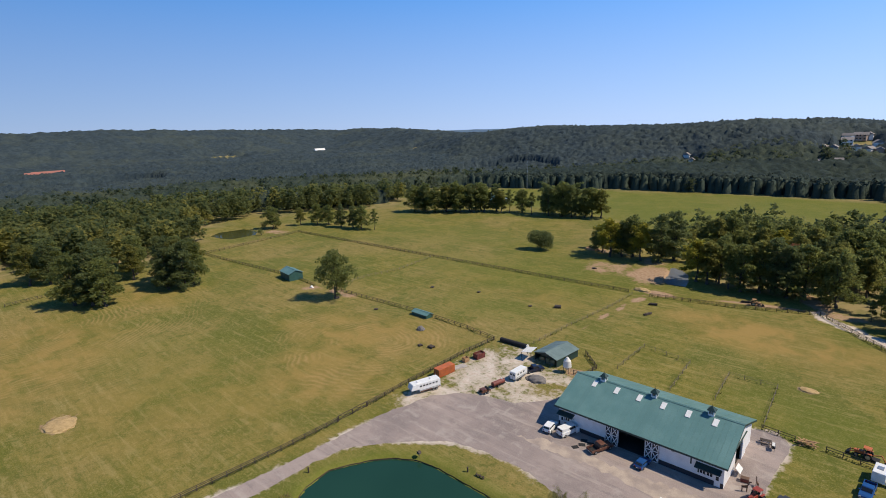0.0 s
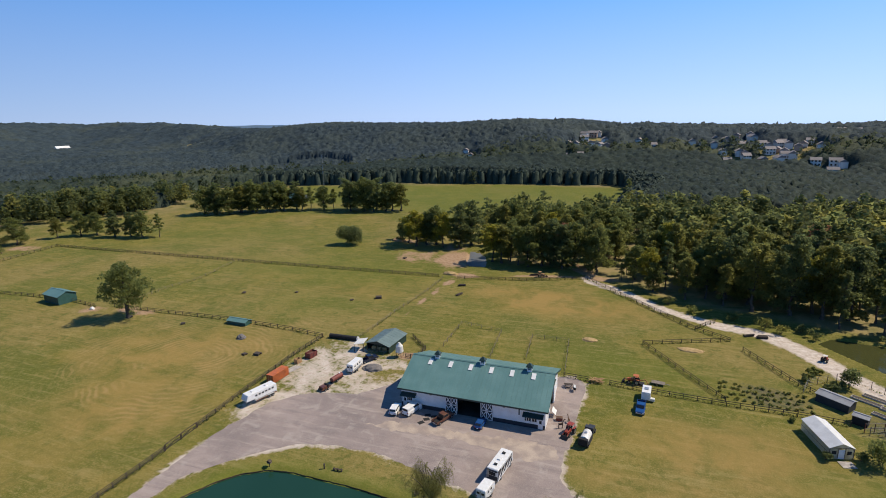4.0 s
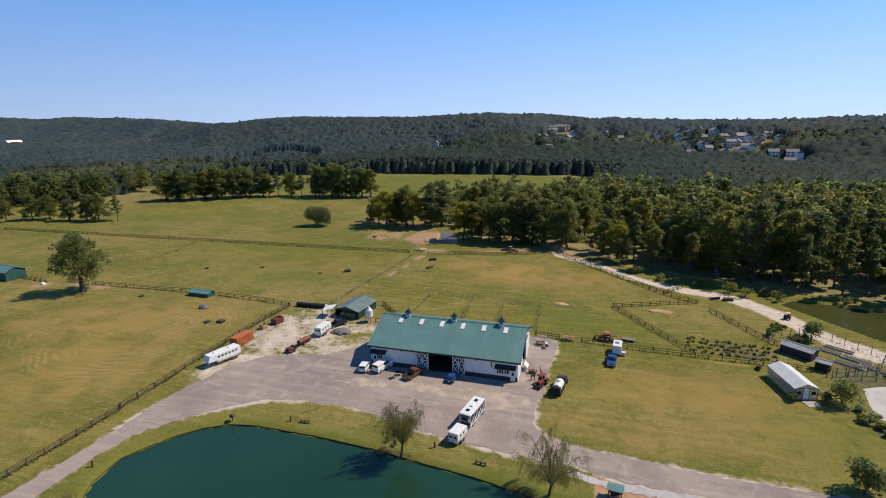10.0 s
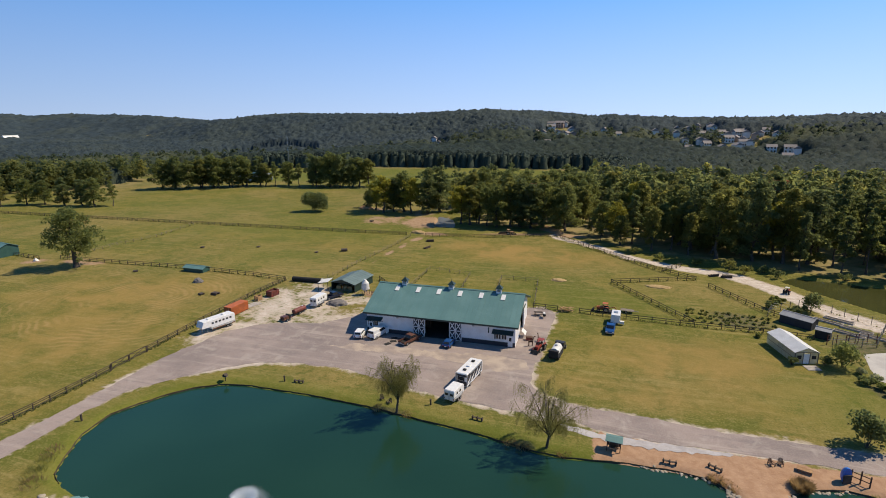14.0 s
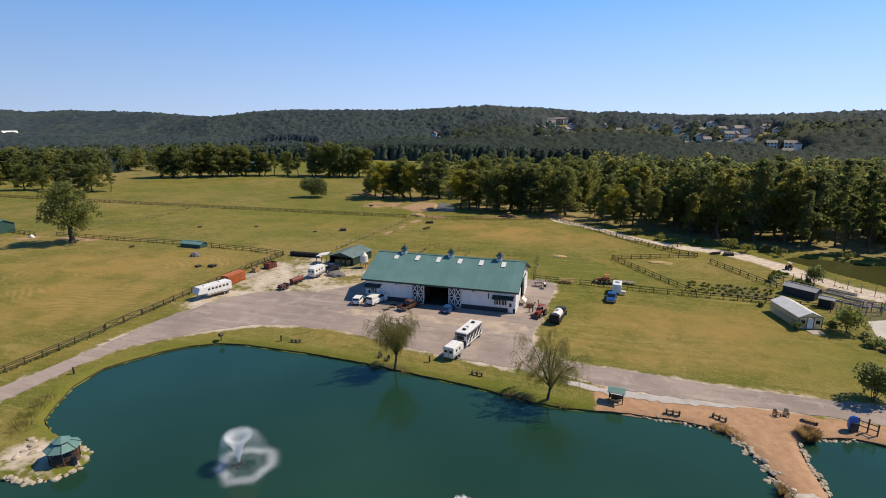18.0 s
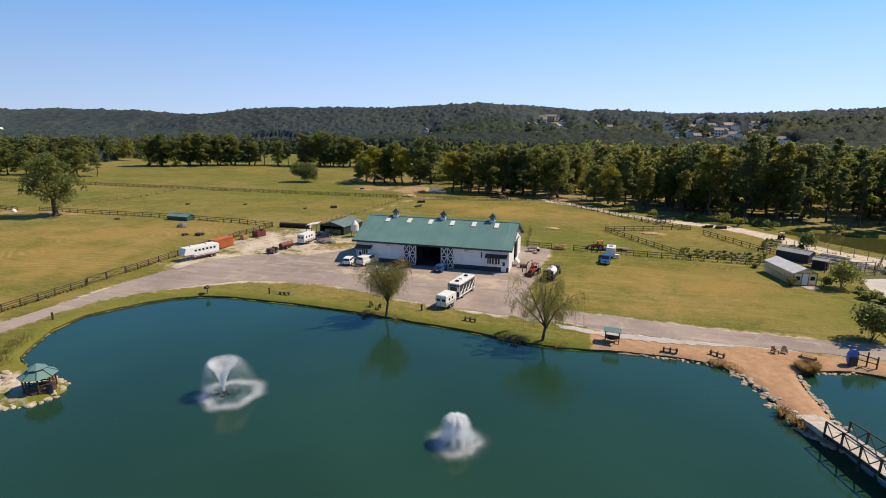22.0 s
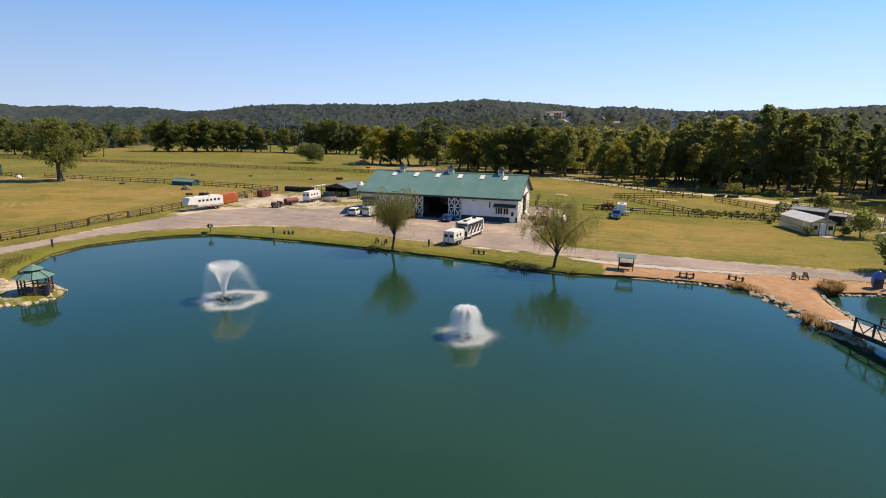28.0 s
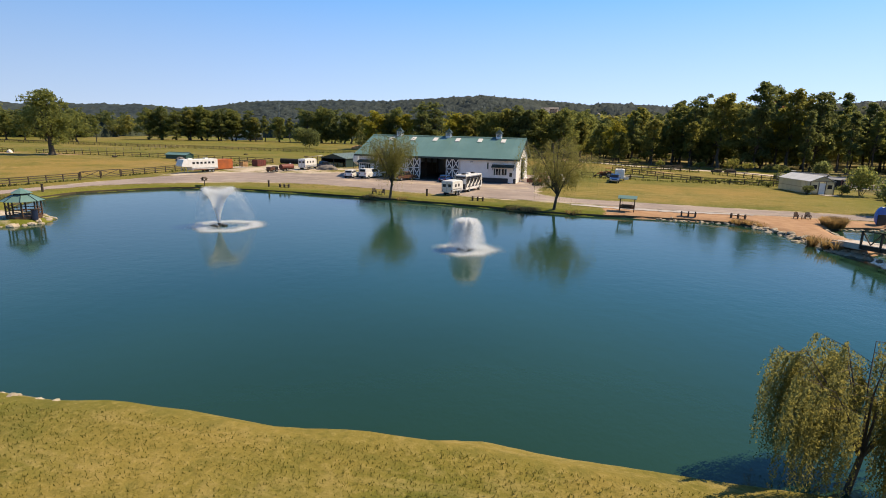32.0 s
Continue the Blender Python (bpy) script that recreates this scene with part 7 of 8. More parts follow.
for x in (-0.7, 0.7):
    part("chain", bar((x, 0, 0.5), (x, 0, 2.0), 0.015, 4), M_STEEL, hut)


def low_bench(x, y, turn, label):
    t = thing("pond_bench", label, "bench", group="benches round the pond")
    t.matrix_basis = at(x, y, 0.0, turn) @ Matrix.Diagonal((0.88, 0.9, 0.88, 1))
    part("seat", box(-0.95, 0.95, -0.18, 0.18, 0.36, 0.42), M_FENCE, t)
    for k in (-0.8, 0.0, 0.8):
        part("leg", box(k - 0.09, k + 0.09, -0.16, 0.16, -0.05, 0.37), M_FENCE, t)
        part("arm", box(k - 0.06, k + 0.06, -0.2, 0.2, 0.42, 0.62), M_FENCE, t)
    return t


low_bench(-16.9, -23.4, 5, "dark wooden bench on the grass bank")
low_bench(13.0, -26.0, -8, "dark wooden bench on the grass bank")
low_bench(37.7, -28.9, -5, "dark wooden bench on the sandy shore")
low_bench(42.8, -28.6, -32, "dark wooden bench turned on the sandy shore")


def garden_chair(x, y, turn, label, paint):
    t = thing("garden_chair", label, "chair", group="garden chairs by the pond")
    t.matrix_basis = at(x, y, 0.0, turn) @ Matrix.Diagonal((0.75, 0.75, 0.72, 1))
    part("seat", prism([(-0.35, 0.28), (0.35, 0.38), (0.35, 0.42), (-0.35, 0.32)], -0.3, 0.3, "y"), paint, t)
    for k in range(5):
        part("back_slat", beam((-0.32, -0.26 + k * 0.13, 0.28), (-0.6, -0.26 + k * 0.13, 1.05 - 0.04 * abs(k - 2)), 0.1, 0.03), paint, t)
    for s in (-1, 1):
        part("arm", box(-0.45, 0.4, s * 0.36 - 0.07, s * 0.36 + 0.07, 0.58, 0.62), paint, t)
        part("leg", box(0.3, 0.38, s * 0.34 - 0.04, s * 0.34 + 0.04, -0.05, 0.6), paint, t)
        part("leg", box(-0.45, -0.36, s * 0.34 - 0.04, s * 0.34 + 0.04, -0.05, 0.6), paint, t)
    return t


garden_chair(49.5, -25.9, -70, "brown slatted garden chair on the sand", M_BROWNWOOD)
garden_chair(50.6, -25.5, -100, "brown slatted garden chair on the sand", M_BROWNWOOD)
garden_chair(-2.0, -24.6, -60, "dark slatted garden chair under the willow", M_FENCE)
garden_chair(-0.6, -25.3, -110, "dark slatted garden chair under the willow", M_FENCE)
box_bench = thing("slatted_crate", "pale slatted wooden bench box on the sand", "crate")
box_bench.matrix_basis = at(52.9, -26.2, 0.0, -20)
for k in range(4):
    part("slat", box(-0.8, 0.8, -0.4 + k * 0.22, -0.22 + k * 0.22, 0.36, 0.42), M_CORTEN, box_bench)
for s in (-0.7, 0.7):
    part("leg", box(s - 0.06, s + 0.06, -0.38, 0.4, -0.05, 0.37), M_GREYWOOD, box_bench)
boat = thing("upturned_boat", "bright blue plastic boat stood against a post", "boat")
boat.matrix_basis = at(56.8, -27.0, 0.0, 20)
bm = bmesh.new()
bmesh.ops.create_uvsphere(bm, u_segments=14, v_segments=10, radius=1)
for v in bm.verts:
    v.co = Vector((v.co.x * 0.55, max(v.co.y, -0.1) * 0.7, v.co.z * 1.05 + 0.9))
part("hull", bm, plain("bright_blue_plastic", (0.02, 0.17, 0.56), (0.02, 0.13, 0.46), 2, 0.35), boat)
part("stand", box(-0.5, 0.5, -0.2, -0.1, -0.05, 1.1), M_FENCE, boat)
sf = thing("swing_set", "dark timber swing frame standing on the shore", "swing set")
sf.matrix_basis = at(58.3, -26.8, 0.0, -35)
for x in (-0.9, 0.0, 0.9):
    part("post", box(x - 0.07, x + 0.07, -0.07, 0.07, -0.1, 1.7 - 0.3 * abs(x)), M_BROWNWOOD, sf)
for z in (0.5, 1.1):
    part("crossbar", box(-0.95, 0.95, -0.04, 0.04, z, z + 0.1), M_BROWNWOOD, sf)
for x, y, h in ((5.5, -24.0, 0.9), (-40.6, -41.4, 0.95), (-19.4, -23.6, 0.9), (-9.9, -73.5, 0.9)):
    bl = thing("bollard", "short dark wooden post on the bank", "post", (x, y, 0), group="posts round the pond")
    part("post", bar((0, 0, -0.1), (0, 0, h), 0.13, 10), M_FENCE, bl)
    part("cap", bar((0, 0, h), (0, 0, h + 0.06), 0.16, 10), M_FENCE, bl)
fd = thing("bird_feeder", "small wooden bird feeder on a post", "bird feeder", (-28.8, -26.0, 0))
part("post", bar((0, 0, -0.1), (0, 0, 0.7), 0.06, 8), M_FENCE, fd)
part("tray", box(-0.35, 0.35, -0.25, 0.25, 0.7, 0.76), M_GREYWOOD, fd)
part("roof", prism([(-0.4, 0.98), (0, 1.2), (0.4, 0.98), (0.4, 1.02), (0, 1.25), (-0.4, 1.02)], -0.3, 0.3, "y"), M_FENCE, fd)
for s in (-0.3, 0.3):
    part("upright", box(s - 0.03, s + 0.03, -0.2, 0.2, 0.76, 1.0), M_FENCE, fd)

# shore stones
stones = []
for k in range(4):
    bm = bmesh.new()
    bmesh.ops.create_icosphere(bm, subdivisions=2, radius=1)
    for v in bm.verts:
        v.co *= 1 + 0.35 * noise.noise(v.co * 1.4 + Vector((k * 5.1, 0, 0)))
        v.co = Vector((v.co.x, v.co.y * 0.8, v.co.z * 0.55))
    stones.append(mesh_of("rock", bm, M_STONE))
srng = random.Random(9)


def stone_line(pts, gap, lo, hi, width=0.4, label="pale limestone block on the pond's edge"):
    for (ax, ay), (bx, by) in zip(pts, pts[1:]):
        n = max(1, int(math.hypot(bx - ax, by - ay) / gap))
        for i in range(n):
            k = (i + srng.random()) / n
            s = srng.uniform(lo, hi) * 1.25
            x, y = ax + (bx - ax) * k + srng.gauss(0, width), ay + (by - ay) * k + srng.gauss(0, width)
            d = float(np.maximum(inside(POND, x, y), -1.2))
            z = -0.12 - 0.4 * float(step(np.array(d), -1.0, 0.4))
            ob = new("rock", stones[srng.randrange(4)])
            ob.matrix_basis = pose(x, y, z + s * 0.2, srng.uniform(-15, 15), srng.uniform(-15, 15), srng.uniform(0, 360)) @ Matrix.Diagonal((s, s, s * srng.uniform(0.7, 1.1), 1))
            tagged(ob, label, "rock", "stones on the shore")


stone_line([(43.5, -31.6), (45.4, -35.6), (46.3, -39.2), (46.8, -42.4), (48.4, -43.8)], 0.15, 0.14, 0.34, 0.26)
stone_line([(50.4, -30.8), (50.1, -34.7), (50.2, -37), (50.3, -42.0)], 0.17, 0.14, 0.32, 0.22)
stone_line([(34, -29.9), (38.5, -29.9), (42, -30.5)], 0.3, 0.12, 0.24, 0.15)
stone_line([(52.3, -29.4), (57, -28.3)], 0.3, 0.12, 0.25, 0.15)
stone_line([(-29, -60), (-24.7, -59.2), (-23, -58.3), (-22, -56.8), (-22.2, -55.1), (-23.2, -54.2), (-25.4, -53.3)], 0.3, 0.15, 0.38, 0.25)
stone_line([(4.5, -80.6), (8.5, -80.8), (10.5, -80.5)], 0.25, 0.08, 0.2, 0.25)
stone_line([(47.2, -42.6), (48.6, -44.6)], 0.12, 0.2, 0.36, 0.4)
stone_line([(-30.5, -54.5), (-28, -57)], 0.5, 0.2, 0.45, 0.9)

M_PALESHEET = plain("pale_roof_sheet", (0.68, 0.68, 0.67), (0.58, 0.58, 0.57), 0.7, 0.5)
# greenhouse
gh = thing("greenhouse", "milky polythene greenhouse with a pale sheet roof", "greenhouse")
gh.matrix_basis = at(63.3, 6.0, 0, 13) @ Matrix.Scale(0.91, 4)
GW, GL, GE, GR = 4.2, 9.4, 2.3, 3.2
for k in range(8):
    y = k * GL / 7
    rb = part("frame_rib", beam((-GW / 2, y, 0), (-GW / 2, y, GE), 0.06, 0.06), M_GREYWOOD, gh)
    part("upright", beam((GW / 2, y, 0), (GW / 2, y, GE), 0.06, 0.06), M_GREYWOOD, rb)
    part("rafter", beam((-GW / 2, y, GE), (0, y, GR), 0.06, 0.06), M_GREYWOOD, rb)
    part("rafter", beam((GW / 2, y, GE), (0, y, GR), 0.06, 0.06), M_GREYWOOD, rb)
for s in (-1, 1):
    for k in range(7):
        y = k * GL / 7
        part("wall_pane", box(s * (GW / 2 + 0.05) - 0.012, s * (GW / 2 + 0.05) + 0.012, y + 0.03, y + GL / 7 - 0.03, 0.05, GE - 0.03), M_FILM, gh)
    part("sill_rail", box(s * (GW / 2 + 0.06) - 0.04, s * (GW / 2 + 0.06) + 0.04, 0, GL, 1.1, 1.18), M_GREYWOOD, gh)
    part("roof_sheet", prism([(0, GR + 0.04), (s * (GW / 2 + 0.2), GE - 0.02), (s * (GW / 2 + 0.2), GE + 0.02), (0, GR + 0.09)], -0.15, GL + 0.15, "y"), M_PALESHEET, gh, "pale grey sheet roof")
part("front_gable", prism([(-GW / 2, GE), (GW / 2, GE), (0, GR)], -0.03, 0.0, "y"), M_FILM, gh)
part("back_wall", prism([(-GW / 2, 0), (GW / 2, 0), (GW / 2, GE), (0, GR), (-GW / 2, GE)], GL, GL + 0.03, "y"), M_FILM, gh)
for x0, x1 in ((-GW / 2, -0.55), (0.55, GW / 2)):
    part("front_pane", box(x0, x1, -0.03, 0.0, 0.05, GE - 0.05), M_FILM, gh)
    xc = (x0 + x1) / 2
    part("vent_fan", box(xc - 0.38, xc + 0.38, -0.08, -0.03, 1.0, 1.7), M_BLACK, gh, "dark square vent")
part("door", box(-0.52, 0.52, -0.05, 0.01, 0.05, 2.0), M_CREAM, gh, "white door")
for x in (-GW / 2, -0.6, 0.6, GW / 2):
    part("corner_post", box(x - 0.06, x + 0.06, -0.08, 0.02, 0, GE + 0.02), M_GREYWOOD, gh)
part("lintel", box(-GW / 2, GW / 2, -0.07, 0.01, GE - 0.02, GE + 0.08), M_GREYWOOD, gh)
step_ = thing("board_path", "weathered boards laid before the greenhouse door", "boards")
step_.matrix_basis = at(63.8, 4.6, 0.02, 13)
for k in range(6):
    part("board", box(-1.1, 1.1, -1.0 + k * 0.3, -0.76 + k * 0.3, 0, 0.06), M_BOARD, step_)
# raised beds and frames of the garden
for x, y, turn in ((76, 22.5, -38), (78.2, 25, -38), (80, 21.5, -38), (74.5, 28.5, -38), (77, 30, -38)):
    rb = thing("raised_bed", "long raised bed edged with pale boards", "raised bed", (x, y, 0), turn, "raised beds in the garden")
    for s in (-0.55, 0.55):
        part("edge_board", box(-2.6, 2.6, s - 0.04, s + 0.04, 0, 0.32), M_BOARD, rb)
        part("end_board", box(s * 4.7 - 0.04, s * 4.7 + 0.04, -0.55, 0.55, 0, 0.32), M_BOARD, rb)
    part("soil", box(-2.5, 2.5, -0.5, 0.5, 0, 0.24), M_BARK, rb)
for x, y, turn, l in ((72.5, 16.9, 20, 5.5), (76.5, 18.4, 14, 5)):
    arb = thing("timber_trellis", "low timber trellis beside the garden beds", "trellis", (x, y, 0), turn)
    for k in range(4):
        part("post", box(-l / 2 + k * l / 3 - 0.05, -l / 2 + k * l / 3 + 0.05, -0.05, 0.05, 0, 1.9), M_MAROON, arb)
    for z in (0.9, 1.85):
        part("crossbar", box(-l / 2, l / 2, -0.04, 0.04, z, z + 0.08), M_GREYWOOD, arb)


# ---------------------------------------------------------------- shrubs, willows, reeds
M_PALELEAF = foliage("pale_shrub_leaves", (0.30, 0.32, 0.16), (0.55, 0.55, 0.36))


def shrub(name, label, category, x, y, h, w, material, seed, count=420, size=0.16, z=0.0):
    rng = np.random.default_rng(seed)
    lobes = [(rng.uniform(-0.5, 0.5) * w, rng.uniform(-0.5, 0.5) * w, h * rng.uniform(0.35, 0.72), h * rng.uniform(0.26, 0.4)) for _ in range(7)]
    t = thing(name, label, category, (x, y, z))
    bm = bmesh.new()
    for l in lobes:
        bar((l[0] * 0.15, l[1] * 0.15, -0.05), l[:3], 0.05, 5, bm, 0.015)
    part("stem", bm, M_BARK, t)
    v, f = leaf_cloud(rng, lobes, count, size)
    v[:, 2] = np.maximum(v[:, 2], 0.03)
    new("crown", fast_mesh("crown", v, f, material)).parent = t
    return t


shrub("shrub", "clipped dark shrub beside the greenhouse door", "shrub", 60.9, 5.0, 1.5, 0.9, M_LEAF_DARK, 101)
shrub("shrub", "dark green shrub at the greenhouse corner", "shrub", 66.2, 6.4, 1.6, 1.1, M_LEAF_DARK, 102)
shrub("tree", "dense rounded dark green tree alone in the pasture", "tree", -95.5, 121.8, 11.5, 5.4, M_LEAF_DARK, 106, 9000, 0.3, -1.3)
shrub("small_tree", "small broad green tree near the greenhouse", "tree", 68.9, 6.4, 4.9, 2.6, M_LEAF, 103, 1500, 0.2)
shrub("small_tree", "dark glossy magnolia beside the drive", "tree", 62.2, -18.6, 5.2, 3.0, M_LEAF_DARK, 104, 1900, 0.22)
shrub("small_tree", "dark green tree in the garden", "tree", 73.3, 34.2, 4.6, 2.2, M_LEAF_DARK, 105, 1200, 0.2)
for k, (x, y, h, w, mm) in enumerate([(69.2, 31, 1.7, 2.4, M_LEAF_DARK), (71, 33.5, 1.6, 2.4, M_LEAF_DARK), (66, 34.5, 1.5, 2, M_LEAF_DARK), (70, 0.6, 1.3, 1.6, M_LEAF_DARK), (71.3, -0.8, 1.2, 1.4, M_LEAF), (72, -2.6, 1.1, 1.5, M_LEAF_DARK), (67.5, 37.5, 1.5, 1.8, M_LEAF), (69, 39.5, 1.2, 1.5, M_LEAF),
                                      (58.6, 16.2, 0.8, 0.8, M_LEAF), (82, 19, 1.6, 2.6, M_LEAF_DARK), (85, 22, 1.7, 2.4, M_LEAF_RUST), (66.5, 61.5, 2.6, 3.0, M_LEAF_OLIVE), (63, 63.5, 3.8, 3.2, M_LEAF_OLIVE), (56, 68, 2.2, 2.6, M_LEAF), (71.5, 64, 2.0, 2.8, M_LEAF_DARK), (74.5, 60.5, 2.4, 3.0, M_LEAF_DARK),
                                      (47, 71, 2.0, 2.4, M_LEAF), (40, 77, 2.2, 2.4, M_LEAF), (90, 62, 1.8, 3, M_LEAF_DARK), (-262, 72, 4, 3, M_LEAF_OLIVE), (-246, 62, 4, 3, M_LEAF)]):
    shrub("shrub", "rounded leafy shrub at the edge of the grass", "shrub", x, y, h, w, mm, 110 + k, 420, 0.2)
for k, (x, y) in enumerate([(69.6, 3.6), (70.9, 1.6), (72.4, -0.2), (73.4, -2.2), (74.6, -4.0)]):
    shrub("shrub", "pale flowering shrub in the mulch border", "shrub", x + 0.9, y + 0.4, 1.2, 1.2, M_PALELEAF, 190 + k, 420, 0.16)
for k in range(60):
    x, y = 47.5 + (k % 15) * 1.1 + srng.gauss(0, 0.4), 22.2 + (k // 15) * 2.1 + srng.gauss(0, 0.35) - (k % 15) * 0.12
    shrub("vegetable_plant", "low leafy vegetable plant in the paddock bed", "plant", x, y, srng.uniform(0.15, 0.5), srng.uniform(0.35, 0.9), M_LEAF if k % 3 else M_LEAF_OLIVE, 140 + k, 90, 0.16)
M_REED = foliage("reed_blades", (0.27, 0.185, 0.085), (0.44, 0.31, 0.15), glow=(0.46, 0.29, 0.12))


def reeds(label, x, y, h, w, seed, count=260, z=-0.4, green=False):
    rng = np.random.default_rng(seed)
    a, r = rng.uniform(0, 6.28, count), w * np.sqrt(rng.uniform(0, 1, count))
    base = np.stack([np.cos(a) * r, np.sin(a) * r, np.zeros(count)], -1)
    tip = base + np.stack([rng.normal(0, 0.22, count) * h + np.cos(a) * 0.25 * h, rng.normal(0, 0.22, count) * h + np.sin(a) * 0.25 * h, h * rng.uniform(0.6, 1.05, count)], -1)
    side = np.stack([-np.sin(a + 0.7), np.cos(a + 0.7), 0 * a], -1) * 0.017
    mid = (base + tip) / 2 + (0, 0, 0.1 * h)
    v = np.stack([base - side, base + side, mid + side * 1.4, mid - side * 1.4, mid - side * 1.4, mid + side * 1.4, tip + side * 0.2, tip - side * 0.2], 1).reshape(-1, 3)
    ob = new("reed_clump", fast_mesh("reed_clump", v, np.arange(count * 8).reshape(-1, 4), M_LEAF_OLIVE if green else M_REED))
    ob.location = (x, y, z)
    return tagged(ob, label, "reeds")


for k, (x, y, h, w, n) in enumerate([(42.6, -30.2, 0.8, 0.7, 300), (43.6, -30.8, 0.75, 0.6, 240), (44.4, -31.6, 0.7, 0.5, 120), (45.9, -40.4, 1.3, 0.25, 70), (46.4, -41.6, 1.4, 0.22, 60), (46.0, -39.6, 1.0, 0.2, 45), (46.9, -42.6, 1.3, 0.2, 50)]):
    reeds("brown dry reeds at the water's edge", x, y, h * 0.85, w, 200 + k, int(n * 1.6), -0.45)
reeds("large tan ornamental grass by the side pond", 51.6, -29.4, 1.15, 0.95, 230, 1500, -0.25)
for k, (x, y) in enumerate([(-35.5, -52.0), (-34.0, -53.2), (-36.5, -50.2), (-37.6, -48)]):
    reeds("thin straw grasses on the pond bank", x, y, 0.9, 1.3, 240 + k, 110, -0.2, k % 2 == 0)
for k, (x, y) in enumerate([(18.2, -29.6), (20.0, -30.2), (25.2, -30.2), (-1.8, -26.6), (3.2, -27.0)]):
    reeds("dry low weeds under the willow", x, y, 0.45, 0.9, 250 + k, 160, -0.3)


def willow(label, x, y, h, w, strands, leaf, seed, z=0.0, bare=0.0, skirt=0.25, loose=0.75, pack=1.15, hang=1.0):
    """A weeping tree: arching limbs and hanging strands of small leaves."""
    rng = np.random.default_rng(seed)
    t = thing("willow_tree", label, "willow tree", (x, y, z))
    bm = bmesh.new()
    fork = h * 0.26
    bar((0, 0, -0.2), (0.04 * h, 0, fork), 0.024 * h, 9, bm, 0.018 * h)
    quads = []
    tips = []
    for i in range(11):
        a = i * 2.4 + rng.uniform(-0.3, 0.3)
        reach = w * (0.35 + 0.55 * rng.random()) if i > 2 else w * 0.25
        top = h * rng.uniform(0.72, 0.97) if i > 2 else h * 0.99
        p0, p1 = Vector((0.04 * h, 0, fork * rng.uniform(0.7, 1.0))), Vector((math.cos(a) * reach * 0.5, math.sin(a) * reach * 0.5, top * 0.72))
        p2 = Vector((math.cos(a) * reach, math.sin(a) * reach, top))
        bar(p0, p1, 0.011 * h, 6, bm, 0.006 * h)
        bar(p1, p2, 0.006 * h, 5, bm, 0.002 * h)
        for q in range(5):
            b0 = p1.lerp(p2, q / 4)
            a2 = a + rng.uniform(-1.4, 1.4)
            b1 = b0 + Vector((math.cos(a2), math.sin(a2), rng.uniform(-0.1, 0.45) + 0.25 * (hang < 1))) * w * 0.32
            bar(b0, b1, 0.0025 * h, 4, bm, 0.001 * h)
            tips += [(b0, b1)]
            if hang < 1:
                tips += [(p0.lerp(p1, 0.45 + 0.13 * q), p0.lerp(p1, 0.6 + 0.13 * q) + Vector((math.cos(a2), math.sin(a2), 0.2)) * w * 0.18)]
    part("trunk", bm, M_BARK, t)
    for s in range(strands):
        b0, b1 = tips[int(rng.integers(len(tips)))]
        p = np.array(b0.lerp(b1, rng.uniform(0.1, 1.15)))
        out = np.array([p[0], p[1], 0.0]) / (np.hypot(p[0], p[1]) + 0.2)
        drop = (p[2] - h * skirt * rng.uniform(0.2, 1.8)) * rng.uniform(0.25, 1.0) * (hang if rng.random() < 0.96 else 1.0)
        n = max(4, int(drop / (leaf * pack)))
        k = np.arange(n) / n
        pos = p + out * (w * 0.16 * np.sqrt(k))[:, None] + np.stack([rng.normal(0, 0.027 * loose * w, n), rng.normal(0, 0.027 * loose * w, n), -drop * k], -1)
        keep = rng.random(n) > bare
        pos = pos[keep]
        m = len(pos)
        a = rng.uniform(0, 6.28, m)
        u = np.stack([np.cos(a), np.sin(a), 0 * a], -1) * leaf * rng.uniform(0.2, 0.45, m)[:, None]
        v = np.stack([rng.normal(0, loose, m), rng.normal(0, loose, m), -np.ones(m)], -1) * leaf * rng.uniform(0.6, 1.2, m)[:, None]
        quads.append(np.stack([pos - u, pos + v * 0.5 - u * 0.3, pos + v, pos + v * 0.5 + u * 1.2], 1))
    q = np.concatenate(quads).reshape(-1, 3)
    q[:, 2] = np.maximum(q[:, 2], 0.02)
    new("crown", fast_mesh("crown", q, np.arange(len(q)).reshape(-1, 4), M_LEAF_WILLOW)).parent = t
    return t


willow("weeping willow with thin yellow-green foliage on the bank", 1.2, -26.9, 8.0, 3.8, 3300, 0.15, 301, -0.15, 0.1, 0.20, 0.6, 1.15, 0.42)
willow("nearly bare grey-green willow on the bank", 22.9, -29.7, 7.9, 4.1, 3100, 0.14, 302, -0.15, 0.15, 0.18, 0.6, 1.15, 0.45)
willow("small weeping willow with hanging olive strands", 33.7, -77.5, 3.75, 2.3, 2100, 0.085, 303, -0.2, 0.22, 0.04, 0.30, 0.6)

# big old oak beside the pasture fence
rng = np.random.default_rng(77)
oak = thing("oak_tree", "big old spreading oak with gaps in its crown", "oak tree", (-115.6, 19.4, 0))
lobes = [(lx + 0.8, ly, lz, lr) for lx, ly, lz, lr in crown_lobes(rng, 17.4, 3.2, 7.8, 15, 0.0, 4)]
part("trunk", limbs(rng, 15, 3.2, 0.7, lobes, 10, 5), M_BARK, oak)
v, f_ = leaf_cloud(rng, lobes, 6400, 0.34, sides=3)
new("crown", fast_mesh("crown", v, f_, M_LEAF, sides=3)).parent = oak

